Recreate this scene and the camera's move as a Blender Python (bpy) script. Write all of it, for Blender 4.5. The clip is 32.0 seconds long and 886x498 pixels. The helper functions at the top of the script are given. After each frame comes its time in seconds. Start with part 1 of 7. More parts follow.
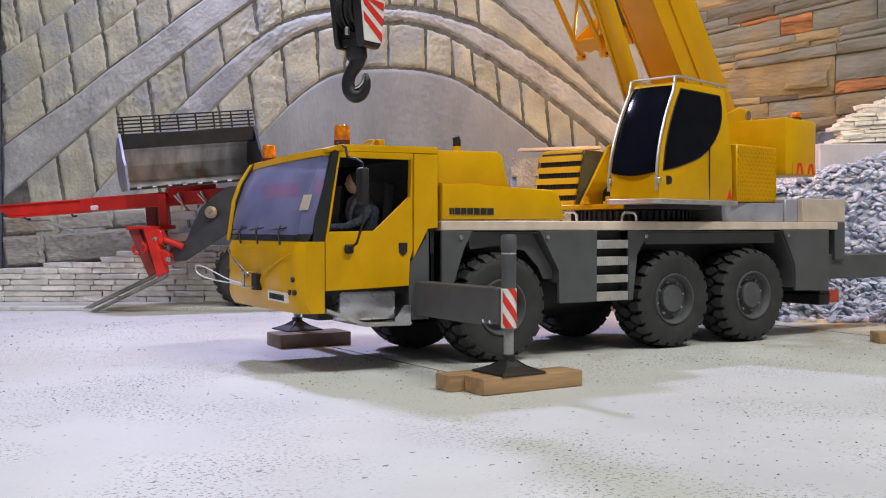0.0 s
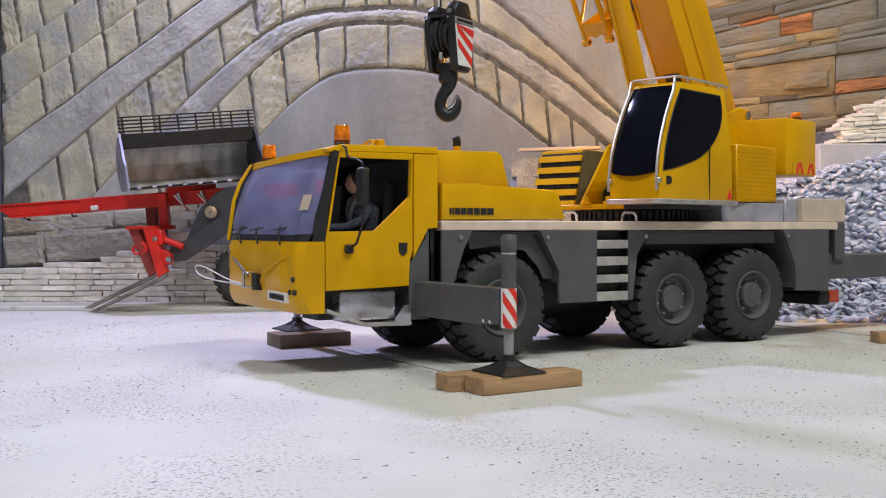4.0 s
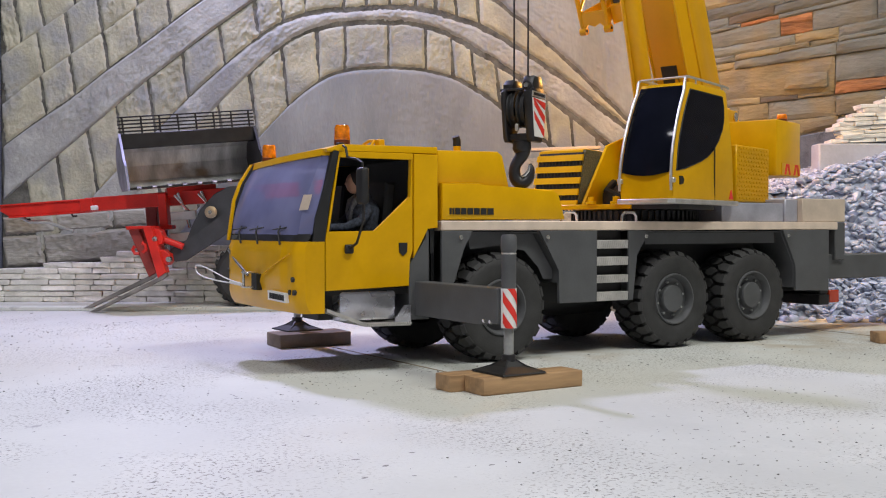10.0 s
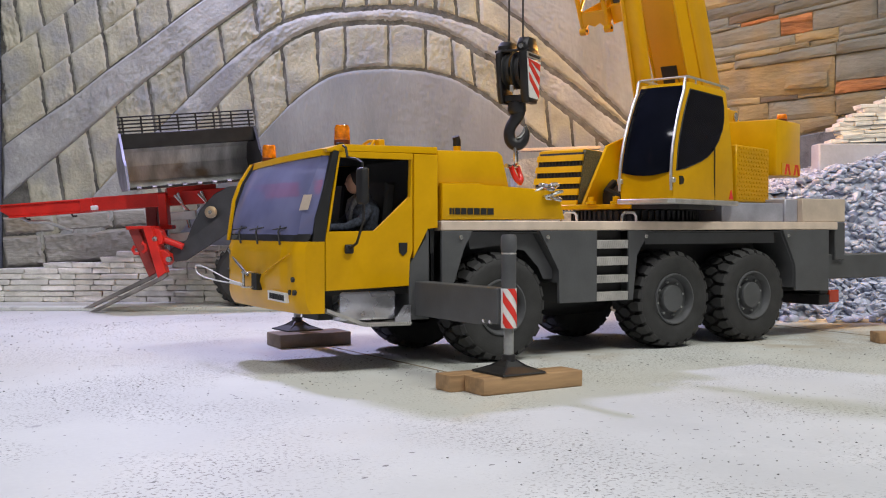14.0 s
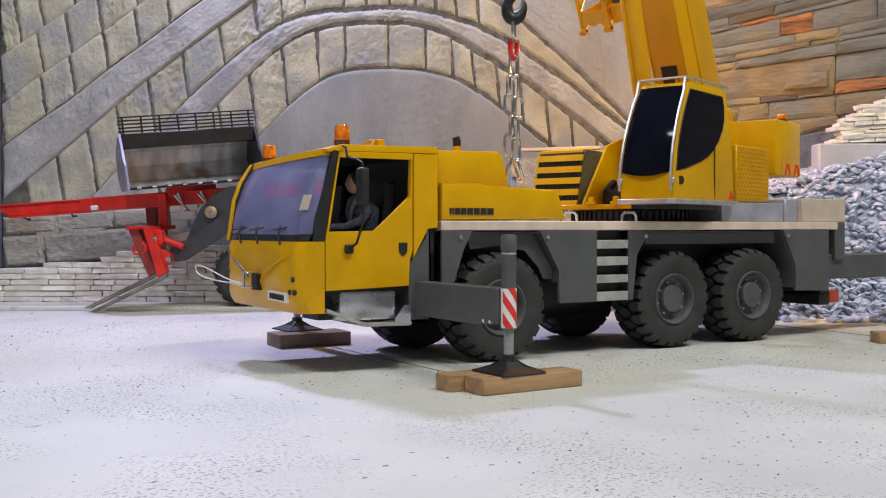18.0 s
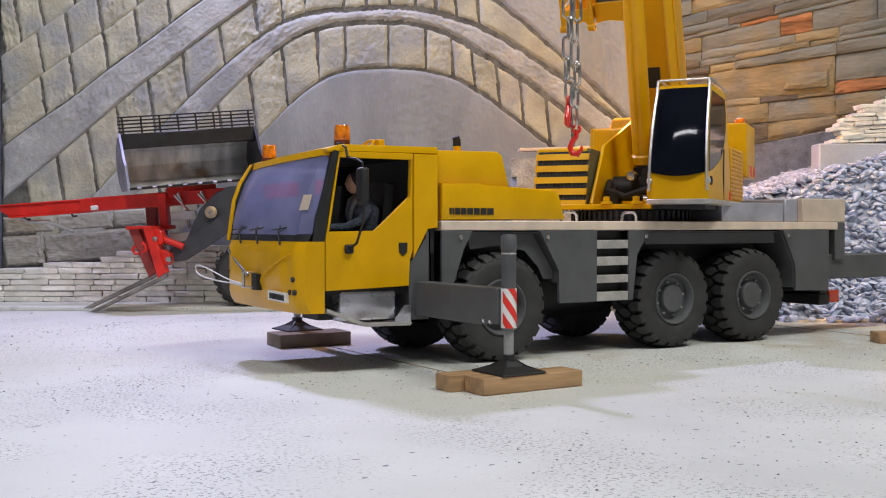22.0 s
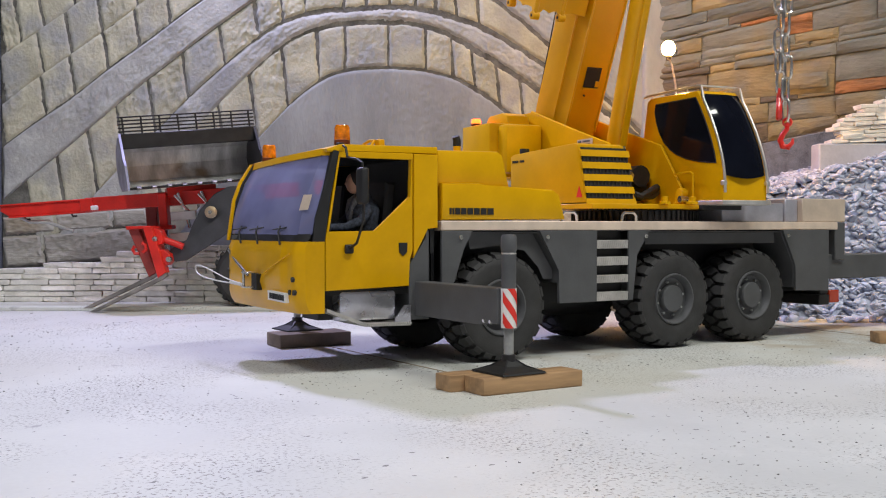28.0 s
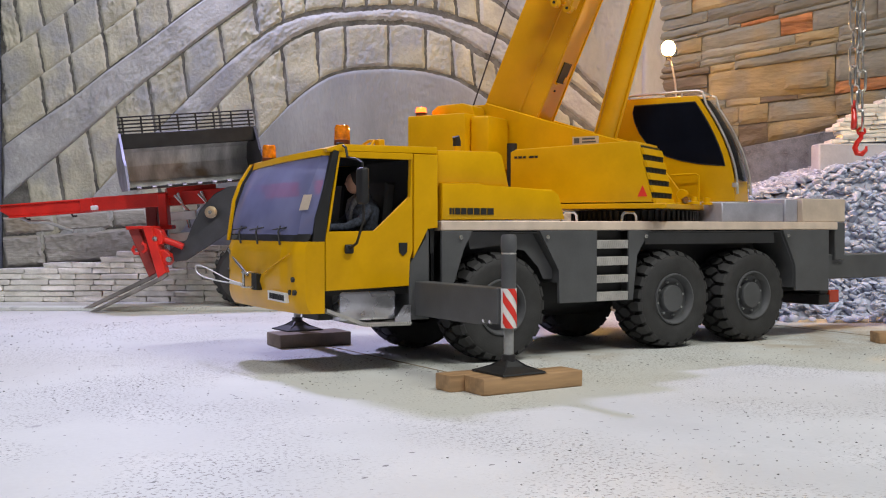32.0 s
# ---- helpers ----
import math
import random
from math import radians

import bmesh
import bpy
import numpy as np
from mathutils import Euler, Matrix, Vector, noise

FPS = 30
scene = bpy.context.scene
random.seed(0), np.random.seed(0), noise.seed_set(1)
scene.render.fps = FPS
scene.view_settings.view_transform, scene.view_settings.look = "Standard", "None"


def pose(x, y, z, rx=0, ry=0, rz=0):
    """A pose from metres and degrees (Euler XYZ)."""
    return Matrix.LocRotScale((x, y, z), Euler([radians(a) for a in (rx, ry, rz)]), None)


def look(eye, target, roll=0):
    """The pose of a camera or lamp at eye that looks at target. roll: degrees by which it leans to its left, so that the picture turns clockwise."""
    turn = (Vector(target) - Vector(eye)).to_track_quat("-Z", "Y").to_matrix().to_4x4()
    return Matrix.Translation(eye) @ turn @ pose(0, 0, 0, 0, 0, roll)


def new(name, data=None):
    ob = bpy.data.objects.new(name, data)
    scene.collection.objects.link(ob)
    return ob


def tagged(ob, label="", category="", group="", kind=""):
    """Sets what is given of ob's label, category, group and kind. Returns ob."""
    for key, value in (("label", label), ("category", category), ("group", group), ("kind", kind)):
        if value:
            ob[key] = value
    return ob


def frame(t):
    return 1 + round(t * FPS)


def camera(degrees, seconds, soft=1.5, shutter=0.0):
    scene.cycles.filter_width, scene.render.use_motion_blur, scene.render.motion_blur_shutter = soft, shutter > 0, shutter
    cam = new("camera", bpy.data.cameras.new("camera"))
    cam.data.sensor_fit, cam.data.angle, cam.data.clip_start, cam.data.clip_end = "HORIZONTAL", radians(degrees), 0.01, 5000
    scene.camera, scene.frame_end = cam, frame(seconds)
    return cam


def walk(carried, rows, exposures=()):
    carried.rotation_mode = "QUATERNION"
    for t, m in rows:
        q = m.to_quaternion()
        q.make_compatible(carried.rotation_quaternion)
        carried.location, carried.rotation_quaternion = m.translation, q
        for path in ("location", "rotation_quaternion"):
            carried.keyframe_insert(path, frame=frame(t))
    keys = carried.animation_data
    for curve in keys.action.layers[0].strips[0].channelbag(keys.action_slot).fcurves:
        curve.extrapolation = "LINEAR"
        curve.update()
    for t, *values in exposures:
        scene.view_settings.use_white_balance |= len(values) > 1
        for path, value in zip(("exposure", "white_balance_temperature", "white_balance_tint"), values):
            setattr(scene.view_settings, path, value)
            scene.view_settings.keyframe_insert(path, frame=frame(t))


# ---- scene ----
# A scale-model workshop scene: a mobile crane on a painted floor before a modelled rock face.
cam = camera(46.38, 32.0, soft=1.1)
EYE, AIM = (-0.5188, -0.7750, 0.1235), (-0.0033, 0.0816, 0.1016)
walk(cam, [(0, look(EYE, AIM)), (32, look(EYE, AIM))])

# ---- light ----
world = bpy.data.worlds.new("world")
scene.world = world
world.use_nodes = True
world.node_tree.nodes["Background"].inputs[0].default_value = (0.80, 0.86, 1.0, 1)
world.node_tree.nodes["Background"].inputs[1].default_value = 0.05
scene.view_settings.exposure = 0.10


def area_lamp(name, eye, target, w, h, watts, colour):
    data = bpy.data.lights.new(name, "AREA")
    data.shape, data.size, data.size_y, data.energy, data.color = "RECTANGLE", w, h, watts, colour
    ob = new(name, data)
    ob.matrix_world = look(eye, target)
    return ob


area_lamp("wall_strip_lamp", (-0.07, 0.76, 0.89), (-0.12, -0.42, 0.08), 0.085, 0.04, 9.6, (0.60, 0.58, 1.0))
area_lamp("ceiling_lamp_front", (-1.35, -0.75, 2.30), (-0.1, 0.3, 0.1), 1.2, 0.10, 27.5, (0.965, 0.955, 1.0))
area_lamp("ceiling_lamp_side", (0.55, -1.35, 2.30), (0.2, 0.1, 0.1), 1.4, 0.07, 37.0, (0.985, 1.0, 0.93))


# ---- materials ----
def rgb(r, g, b):
    return (r, g, b, 1)


def material(name, base, rough=0.5, metal=0.0, dark=0.75, scale=60.0, fine=600.0, bump=0.15, coat=0.0, per=0.0, spots=0.0, spot_colour=None,
             spot_scale=200.0, island=False, spec=0.5, depth=0.001, stretch=None):
    """Two scales of colour variation, fine relief, optional chips and a per-piece shift of tone."""
    m = bpy.data.materials.new(name)
    m.use_nodes = True
    nt = m.node_tree
    bs = nt.nodes["Principled BSDF"]
    bs.inputs["Metallic"].default_value = metal
    bs.inputs["Specular IOR Level"].default_value = spec
    if coat:
        bs.inputs["Coat Weight"].default_value = coat
        bs.inputs["Coat Roughness"].default_value = 0.12
    co = nt.nodes.new("ShaderNodeTexCoord")
    n1 = nt.nodes.new("ShaderNodeTexNoise")
    n1.inputs["Scale"].default_value, n1.inputs["Detail"].default_value = scale, 5
    n2 = nt.nodes.new("ShaderNodeTexNoise")
    n2.inputs["Scale"].default_value, n2.inputs["Detail"].default_value = fine, 3
    where = co.outputs["Object"]
    if stretch:
        mp = nt.nodes.new("ShaderNodeMapping")
        mp.inputs["Scale"].default_value = stretch
        nt.links.new(where, mp.inputs["Vector"])
        where = mp.outputs["Vector"]
    if per and not island:
        ad = nt.nodes.new("ShaderNodeVectorMath")
        ad.operation = "ADD"
        oi = nt.nodes.new("ShaderNodeObjectInfo")
        nt.links.new(where, ad.inputs[0])
        nt.links.new(oi.outputs["Random"], ad.inputs[1])
        where = ad.outputs[0]
    for n in (n1, n2):
        nt.links.new(where, n.inputs["Vector"])
    mix = nt.nodes.new("ShaderNodeMix")
    mix.data_type = "RGBA"
    mix.inputs["A"].default_value = rgb(*[c * dark for c in base])
    mix.inputs["B"].default_value = rgb(*[min(1, c * (2 - dark)) for c in base])
    ramp = nt.nodes.new("ShaderNodeMapRange")
    ramp.inputs["From Min"].default_value, ramp.inputs["From Max"].default_value = 0.32, 0.68
    nt.links.new(n1.outputs["Fac"], ramp.inputs["Value"])
    nt.links.new(ramp.outputs["Result"], mix.inputs["Factor"])
    colour = mix.outputs["Result"]
    grain = nt.nodes.new("ShaderNodeMapRange")
    grain.inputs["To Min"].default_value, grain.inputs["To Max"].default_value = 1 - (1 - dark) * 0.5, 1 + (1 - dark) * 0.5
    nt.links.new(n2.outputs["Fac"], grain.inputs["Value"])
    tone = grain.outputs["Result"]
    if per:
        if island:
            rnd = nt.nodes.new("ShaderNodeNewGeometry").outputs["Random Per Island"]
        else:
            rnd = nt.nodes.new("ShaderNodeObjectInfo").outputs["Random"]
        pr = nt.nodes.new("ShaderNodeMapRange")
        pr.inputs["To Min"].default_value, pr.inputs["To Max"].default_value = 1 - per, 1 + per
        nt.links.new(rnd, pr.inputs["Value"])
        mu = nt.nodes.new("ShaderNodeMath")
        mu.operation = "MULTIPLY"
        nt.links.new(tone, mu.inputs[0])
        nt.links.new(pr.outputs["Result"], mu.inputs[1])
        tone = mu.outputs[0]
    vm = nt.nodes.new("ShaderNodeVectorMath")
    vm.operation = "SCALE"
    nt.links.new(colour, vm.inputs[0])
    nt.links.new(tone, vm.inputs["Scale"])
    colour = vm.outputs[0]
    if spots:
        n3 = nt.nodes.new("ShaderNodeTexNoise")
        n3.inputs["Scale"].default_value, n3.inputs["Detail"].default_value = spot_scale, (6 if spot_scale < 20 else 2)
        nt.links.new(co.outputs["Object"], n3.inputs["Vector"])
        sr = nt.nodes.new("ShaderNodeMapRange")
        sr.inputs["From Min"].default_value, sr.inputs["From Max"].default_value = spots, spots + (0.13 if spot_scale < 20 else 0.03)
        nt.links.new(n3.outputs["Fac"], sr.inputs["Value"])
        sm = nt.nodes.new("ShaderNodeMix")
        sm.data_type = "RGBA"
        nt.links.new(sr.outputs["Result"], sm.inputs["Factor"])
        nt.links.new(colour, sm.inputs["A"])
        sm.inputs["B"].default_value = rgb(*spot_colour)
        colour = sm.outputs["Result"]
    nt.links.new(colour, bs.inputs["Base Color"])
    rr = nt.nodes.new("ShaderNodeMapRange")
    rr.inputs["To Min"].default_value, rr.inputs["To Max"].default_value = max(0.02, rough - 0.1), min(1, rough + 0.1)
    nt.links.new(n1.outputs["Fac"], rr.inputs["Value"])
    nt.links.new(rr.outputs["Result"], bs.inputs["Roughness"])
    if bump:
        bp = nt.nodes.new("ShaderNodeBump")
        bp.inputs["Strength"].default_value, bp.inputs["Distance"].default_value = bump, depth
        nt.links.new(n2.outputs["Fac"], bp.inputs["Height"])
        nt.links.new(bp.outputs["Normal"], bs.inputs["Normal"])
    return m


def glow(name, base, strength, rough=0.2, trans=0.0):
    m = material(name, base, rough, bump=0.0, dark=0.9)
    bs = m.node_tree.nodes["Principled BSDF"]
    bs.inputs["Emission Color"].default_value = rgb(*base)
    bs.inputs["Emission Strength"].default_value = strength
    bs.inputs["Transmission Weight"].default_value = trans
    return m


def glass(name, tint, rough=0.03, see=0.9, painted_sheen=None, painted_sheen_share=0.0):
    m = bpy.data.materials.new(name)
    m.use_nodes = True
    nt = m.node_tree
    out = nt.nodes["Material Output"]
    nt.nodes.remove(nt.nodes["Principled BSDF"])
    tr, gl = nt.nodes.new("ShaderNodeBsdfTransparent"), nt.nodes.new("ShaderNodeBsdfGlossy")
    tr.inputs["Color"].default_value = rgb(*tint)
    gl.inputs["Roughness"].default_value = rough
    fr = nt.nodes.new("ShaderNodeFresnel")
    fr.inputs["IOR"].default_value = 1.5
    mr = nt.nodes.new("ShaderNodeMapRange")
    mr.inputs["To Min"].default_value, mr.inputs["To Max"].default_value = 1 - see, 1.0
    mx = nt.nodes.new("ShaderNodeMixShader")
    nt.links.new(fr.outputs[0], mr.inputs["Value"])
    nt.links.new(mr.outputs["Result"], mx.inputs[0])
    nt.links.new(tr.outputs[0], mx.inputs[1])
    nt.links.new(gl.outputs[0], mx.inputs[2])
    result = mx.outputs[0]
    # diffuse colour mixed into the pane as a painted reflection
    if painted_sheen:
        df, m2 = nt.nodes.new("ShaderNodeBsdfDiffuse"), nt.nodes.new("ShaderNodeMixShader")
        df.inputs["Color"].default_value = rgb(*painted_sheen)
        nz = nt.nodes.new("ShaderNodeTexNoise")
        nz.inputs["Scale"].default_value = 25
        co = nt.nodes.new("ShaderNodeTexCoord")
        nt.links.new(co.outputs["Object"], nz.inputs["Vector"])
        r2 = nt.nodes.new("ShaderNodeMapRange")
        r2.inputs["To Min"].default_value, r2.inputs["To Max"].default_value = painted_sheen_share * 0.6, painted_sheen_share * 1.4
        nt.links.new(nz.outputs["Fac"], r2.inputs["Value"])
        nt.links.new(r2.outputs["Result"], m2.inputs[0])
        nt.links.new(result, m2.inputs[1])
        nt.links.new(df.outputs[0], m2.inputs[2])
        result = m2.outputs[0]
    nt.links.new(result, out.inputs["Surface"])
    return m


def floor_material():
    """Worn floor paint: cloudy tone, clustered dark grit marks, scuffs and a few stains."""
    m = material("painted_floor", (0.595, 0.605, 0.58), 0.62, 0, 0.90, 5, 260, 0.10)
    nt = m.node_tree
    bs = nt.nodes["Principled BSDF"]
    colour = bs.inputs["Base Color"].links[0].from_socket
    co = nt.nodes.new("ShaderNodeTexCoord")

    def tex(scale, detail):
        n = nt.nodes.new("ShaderNodeTexNoise")
        n.inputs["Scale"].default_value, n.inputs["Detail"].default_value = scale, detail
        nt.links.new(co.outputs["Object"], n.inputs["Vector"])
        return n.outputs["Fac"]

    def step(value, lo, hi, top=1.0):
        r = nt.nodes.new("ShaderNodeMapRange")
        r.inputs["From Min"].default_value, r.inputs["From Max"].default_value, r.inputs["To Max"].default_value = lo, hi, top
        nt.links.new(value, r.inputs["Value"])
        return r.outputs["Result"]

    def times(a, b):
        n = nt.nodes.new("ShaderNodeMath")
        n.operation = "MULTIPLY"
        nt.links.new(a, n.inputs[0])
        nt.links.new(b, n.inputs[1])
        return n.outputs[0]

    def over(base, fac, tint):
        x = nt.nodes.new("ShaderNodeMix")
        x.data_type = "RGBA"
        nt.links.new(fac, x.inputs["Factor"])
        nt.links.new(base, x.inputs["A"])
        x.inputs["B"].default_value = rgb(*tint)
        return x.outputs["Result"]

    clusters = step(tex(7, 6), 0.44, 0.57)
    colour = over(colour, times(step(tex(400, 2), 0.575, 0.615), clusters), (0.24, 0.235, 0.21))
    colour = over(colour, times(step(tex(640, 2), 0.60, 0.64), step(tex(3.5, 5), 0.46, 0.66)), (0.30, 0.28, 0.25))
    colour = over(colour, step(tex(150, 2), 0.695, 0.72, 0.9), (0.13, 0.13, 0.12))
    colour = over(colour, step(tex(28, 3), 0.715, 0.735, 0.75), (0.30, 0.30, 0.31))
    colour = over(colour, times(step(tex(14, 6), 0.52, 0.72, 0.55), step(tex(90, 3), 0.4, 0.6)), (0.70, 0.70, 0.67))
    colour = over(colour, step(tex(2.2, 3), 0.50, 0.75, 0.55), (0.50, 0.49, 0.42))
    # brown sand trodden into the paint round the rear wheels, plus a brown patch beside the front one
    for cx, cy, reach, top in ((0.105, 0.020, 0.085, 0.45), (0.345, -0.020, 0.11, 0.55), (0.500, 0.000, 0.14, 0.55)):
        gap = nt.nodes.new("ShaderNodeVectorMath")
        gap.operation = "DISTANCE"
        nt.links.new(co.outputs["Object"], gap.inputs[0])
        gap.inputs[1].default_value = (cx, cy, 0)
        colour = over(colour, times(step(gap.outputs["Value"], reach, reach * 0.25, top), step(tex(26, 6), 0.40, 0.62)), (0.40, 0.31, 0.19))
    nt.links.new(colour, bs.inputs["Base Color"])
    return m


YELLOW = material("yellow_paint", (0.685, 0.362, 0.0012), 0.34, 0, 0.92, 25, 300, 0.03, coat=0.09, spec=0.22)
BOOM_YELLOW = material("boom_yellow_paint", (0.70, 0.352, 0.001), 0.36, 0, 0.93, 20, 300, 0.03, coat=0.14, spec=0.35)
DARK = material("dark_grey_paint", (0.082, 0.084, 0.088), 0.55, 0, 0.85, 40, 500, 0.08)
BLACK = material("black_plastic", (0.012, 0.012, 0.013), 0.58, 0, 0.8, 60, 500, 0.06)
BLACK_STEEL = material("black_steel", (0.016, 0.015, 0.016), 0.42, 0.1, 0.7, 80, 500, 0.1)
RUBBER = material("tyre_rubber", (0.032, 0.0315, 0.0315), 0.72, 0, 0.72, 60, 700, 0.2)
ALU = material("aluminium", (0.62, 0.60, 0.57), 0.42, 0.75, 0.85, 60, 700, 0.08)
DECK_ALU = material("deck_plate_edge", (0.70, 0.57, 0.46), 0.5, 0.1, 0.86, 40, 700, 0.08)
CHROME = material("bright_steel", (0.66, 0.65, 0.62), 0.22, 0.95, 0.85, 90, 500, 0.05)
RED = material("red_paint", (0.64, 0.017, 0.009), 0.40, 0, 0.80, 30, 400, 0.06, coat=0.12)
RED_HOOK = material("red_lacquer", (0.66, 0.020, 0.012), 0.28, 0, 0.85, 60, 400, 0.05, coat=0.5)
ORANGE_LENS = material("amber_lens", (0.72, 0.19, 0.006), 0.15, 0, 0.55, 160, 500, 0.0, coat=0.6)
LIT_LENS = glow("lit_amber_lens", (1.0, 0.060, 0.008), 10.0, 0.15)
RED_LENS = material("red_lens", (0.45, 0.05, 0.02), 0.2, 0, 0.9, bump=0)
WHITE = material("white_sticker", (0.78, 0.77, 0.74), 0.5, 0, 0.92, 50, 400, 0.02)
SIGN_RED = material("red_sticker", (0.74, 0.03, 0.018), 0.5, 0, 0.92, 50, 400, 0.02)
STEEL_GREY = material("worn_grey_steel", (0.33, 0.335, 0.33), 0.55, 0.15, 0.62, 30, 300, 0.15, spots=0.62, spot_colour=(0.24, 0.19, 0.13), spot_scale=18)
SILVER_STEEL = material("brushed_silver_steel", (0.54, 0.54, 0.59), 0.27, 0.85, 0.85, 40, 500, 0.06)
WOOD = material("stained_oak", (0.40, 0.245, 0.125), 0.6, 0, 0.68, 90, 400, 0.25, stretch=(0.12, 1.0, 1.0))
DARK_WOOD = material("dusty_dark_wood", (0.21, 0.165, 0.12), 0.7, 0, 0.75, 40, 350, 0.2)
PALE_WOOD = material("pale_plywood", (0.55, 0.45, 0.36), 0.6, 0, 0.85, 30, 300, 0.1)
# The lavender reflection on this glass is painted in as tint and diffuse colour.
SCREEN = glass("windscreen_glass", (0.46, 0.47, 0.64), 0.05, 0.90, painted_sheen=(0.30, 0.32, 0.60), painted_sheen_share=0.43)
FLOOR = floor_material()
CREAM = material("cream_plaster_stone", (0.385, 0.370, 0.285), 0.9, 0, 0.78, 20, 230, 0.55, per=0.07, spots=0.48, spot_colour=(0.285, 0.290, 0.285), spot_scale=11, depth=0.0022)
GREY_ROCK = material("grey_plaster_rock", (0.270, 0.282, 0.290), 0.92, 0, 0.82, 16, 240, 0.40, per=0.03, spots=0.52, spot_colour=(0.232, 0.240, 0.255), spot_scale=10, depth=0.0020, stretch=(1.0, 1.0, 0.32))
PALE_BAND = material("pale_plaster_band", (0.350, 0.352, 0.340), 0.92, 0, 0.78, 22, 230, 0.55, per=0.04, spots=0.50, spot_colour=(0.262, 0.266, 0.275), spot_scale=12, depth=0.0022)
FOOT_STONE = material("layered_foot_stone", (0.30, 0.285, 0.255), 0.92, 0, 0.74, 14, 200, 0.5, per=0.05, spots=0.54, spot_colour=(0.25, 0.20, 0.14), spot_scale=8, depth=0.0025, stretch=(0.4, 1.0, 1.6))
JOINT = material("dark_painted_joint", (0.105, 0.102, 0.090), 0.95, 0, 0.45, 45, 200, 0.9, depth=0.002)
# Slab ochres: the stones' own tone plus some of the lamp's warm glow.
SLATE = material("layered_slab_stone", (0.146, 0.155, 0.138), 0.9, 0, 0.72, 22, 170, 0.45, per=0.12, spots=0.54, spot_colour=(0.215, 0.180, 0.105), spot_scale=9, depth=0.004, stretch=(0.45, 1.0, 1.4))
GOLD_SLAB = material("ochre_slab_stone", (0.225, 0.188, 0.105), 0.9, 0, 0.70, 22, 170, 0.45, per=0.10, spots=0.50, spot_colour=(0.165, 0.158, 0.135), spot_scale=11, depth=0.004, stretch=(0.45, 1.0, 1.4))
BROWN_SLAB = material("dark_brown_slab_stone", (0.125, 0.105, 0.078), 0.9, 0, 0.68, 24, 170, 0.5, per=0.12, depth=0.004, stretch=(0.45, 1.0, 1.4))
RUST_SLAB = material("orange_slab_stone", (0.275, 0.125, 0.050), 0.9, 0, 0.60, 40, 160, 0.8, per=0.15, depth=0.004, stretch=(0.35, 1.0, 1.6))
WHITE_STONE = material("white_limestone", (0.74, 0.72, 0.66), 0.9, 0, 0.80, 50, 300, 0.5, per=0.12)
GRAVEL = material("blue_grey_gravel", (0.45, 0.485, 0.60), 0.85, 0, 0.74, 90, 500, 0.4, per=0.24, island=True)
GRANITE = material("dark_speckled_granite", (0.115, 0.128, 0.175), 0.7, 0, 0.5, 60, 420, 0.5, spots=0.55, spot_colour=(0.19, 0.20, 0.26), spot_scale=760)
CONCRETE = material("pale_concrete", (0.45, 0.465, 0.52), 0.85, 0, 0.85, 25, 250, 0.3)
SAND = material("yellow_sand", (0.55, 0.43, 0.26), 0.95, 0, 0.7, 60, 500, 0.6)
ROOM_PAINT = material("workshop_wall_paint", (0.26, 0.26, 0.27), 0.9, 0, 0.9, 3, 90, 0.1)
CLOTH = material("navy_knit", (0.034, 0.041, 0.060), 0.95, 0, 0.35, 420, 1200, 0.6)
SCARF = material("grey_knit", (0.22, 0.22, 0.23), 0.95, 0, 0.7, 400, 1200, 0.4)
SKIN = material("doll_face_paint", (0.50, 0.27, 0.18), 0.6, 0, 0.9, 200, 600, 0.05)
HAIR = material("dark_brown_paint", (0.03, 0.02, 0.015), 0.7, 0, 0.8, 200, 600, 0.1)
BULB = glow("lit_bulb_glass", (1.0, 0.48, 0.11), 800.0)
DIRT = material("dark_mesh", (0.03, 0.028, 0.024), 0.7, 0, 0.6, 300, 900, 0.4)


# ---- mesh helpers ----
def mesh_object(name, bm, mats, smooth=False):
    me = bpy.data.meshes.new(name)
    bmesh.ops.recalc_face_normals(bm, faces=bm.faces)
    bm.to_mesh(me)
    bm.free()
    for m in (mats if isinstance(mats, (list, tuple)) else [mats]):
        me.materials.append(m)
    if smooth:
        for p in me.polygons:
            p.use_smooth = True
        me.set_sharp_from_angle(angle=radians(38))
    return new(name, me)


def part(name, bm, mat, parent=None, label="", smooth=True):
    ob = mesh_object(name, bm, mat, smooth)
    if parent is not None:
        ob.parent = parent
        ob.matrix_parent_inverse = Matrix.Identity(4)
    if label:
        ob["label"] = label
    return ob


def thing(name, label, category, at=None, group="", kind=""):
    ob = new(name)
    ob.empty_display_size = 0.02
    if at is not None:
        ob.matrix_basis = at
    return tagged(ob, label, category, group, kind)


def add_box(bm, x0, x1, y0, y1, z0, z1, bevel=0.0, seg=1, m=None):
    r = bmesh.ops.create_cube(bm, size=1.0)
    vs = r["verts"]
    t = Matrix.Translation(((x0 + x1) / 2, (y0 + y1) / 2, (z0 + z1) / 2)) @ Matrix.Diagonal((x1 - x0, y1 - y0, z1 - z0, 1))
    bmesh.ops.transform(bm, matrix=t, verts=vs)
    if bevel:
        es = list({e for v in vs for e in v.link_edges})
        g = bmesh.ops.bevel(bm, geom=es, offset=bevel, segments=seg, affect="EDGES", profile=0.5)
        vs = list({v for f in g["faces"] for v in f.verts} | {v for v in vs if v.is_valid})
    if m is not None:
        bmesh.ops.transform(bm, matrix=m, verts=vs)
    return vs


def box(x0, x1, y0, y1, z0, z1, bevel=0.0, seg=1):
    bm = bmesh.new()
    add_box(bm, x0, x1, y0, y1, z0, z1, bevel, seg)
    return bm


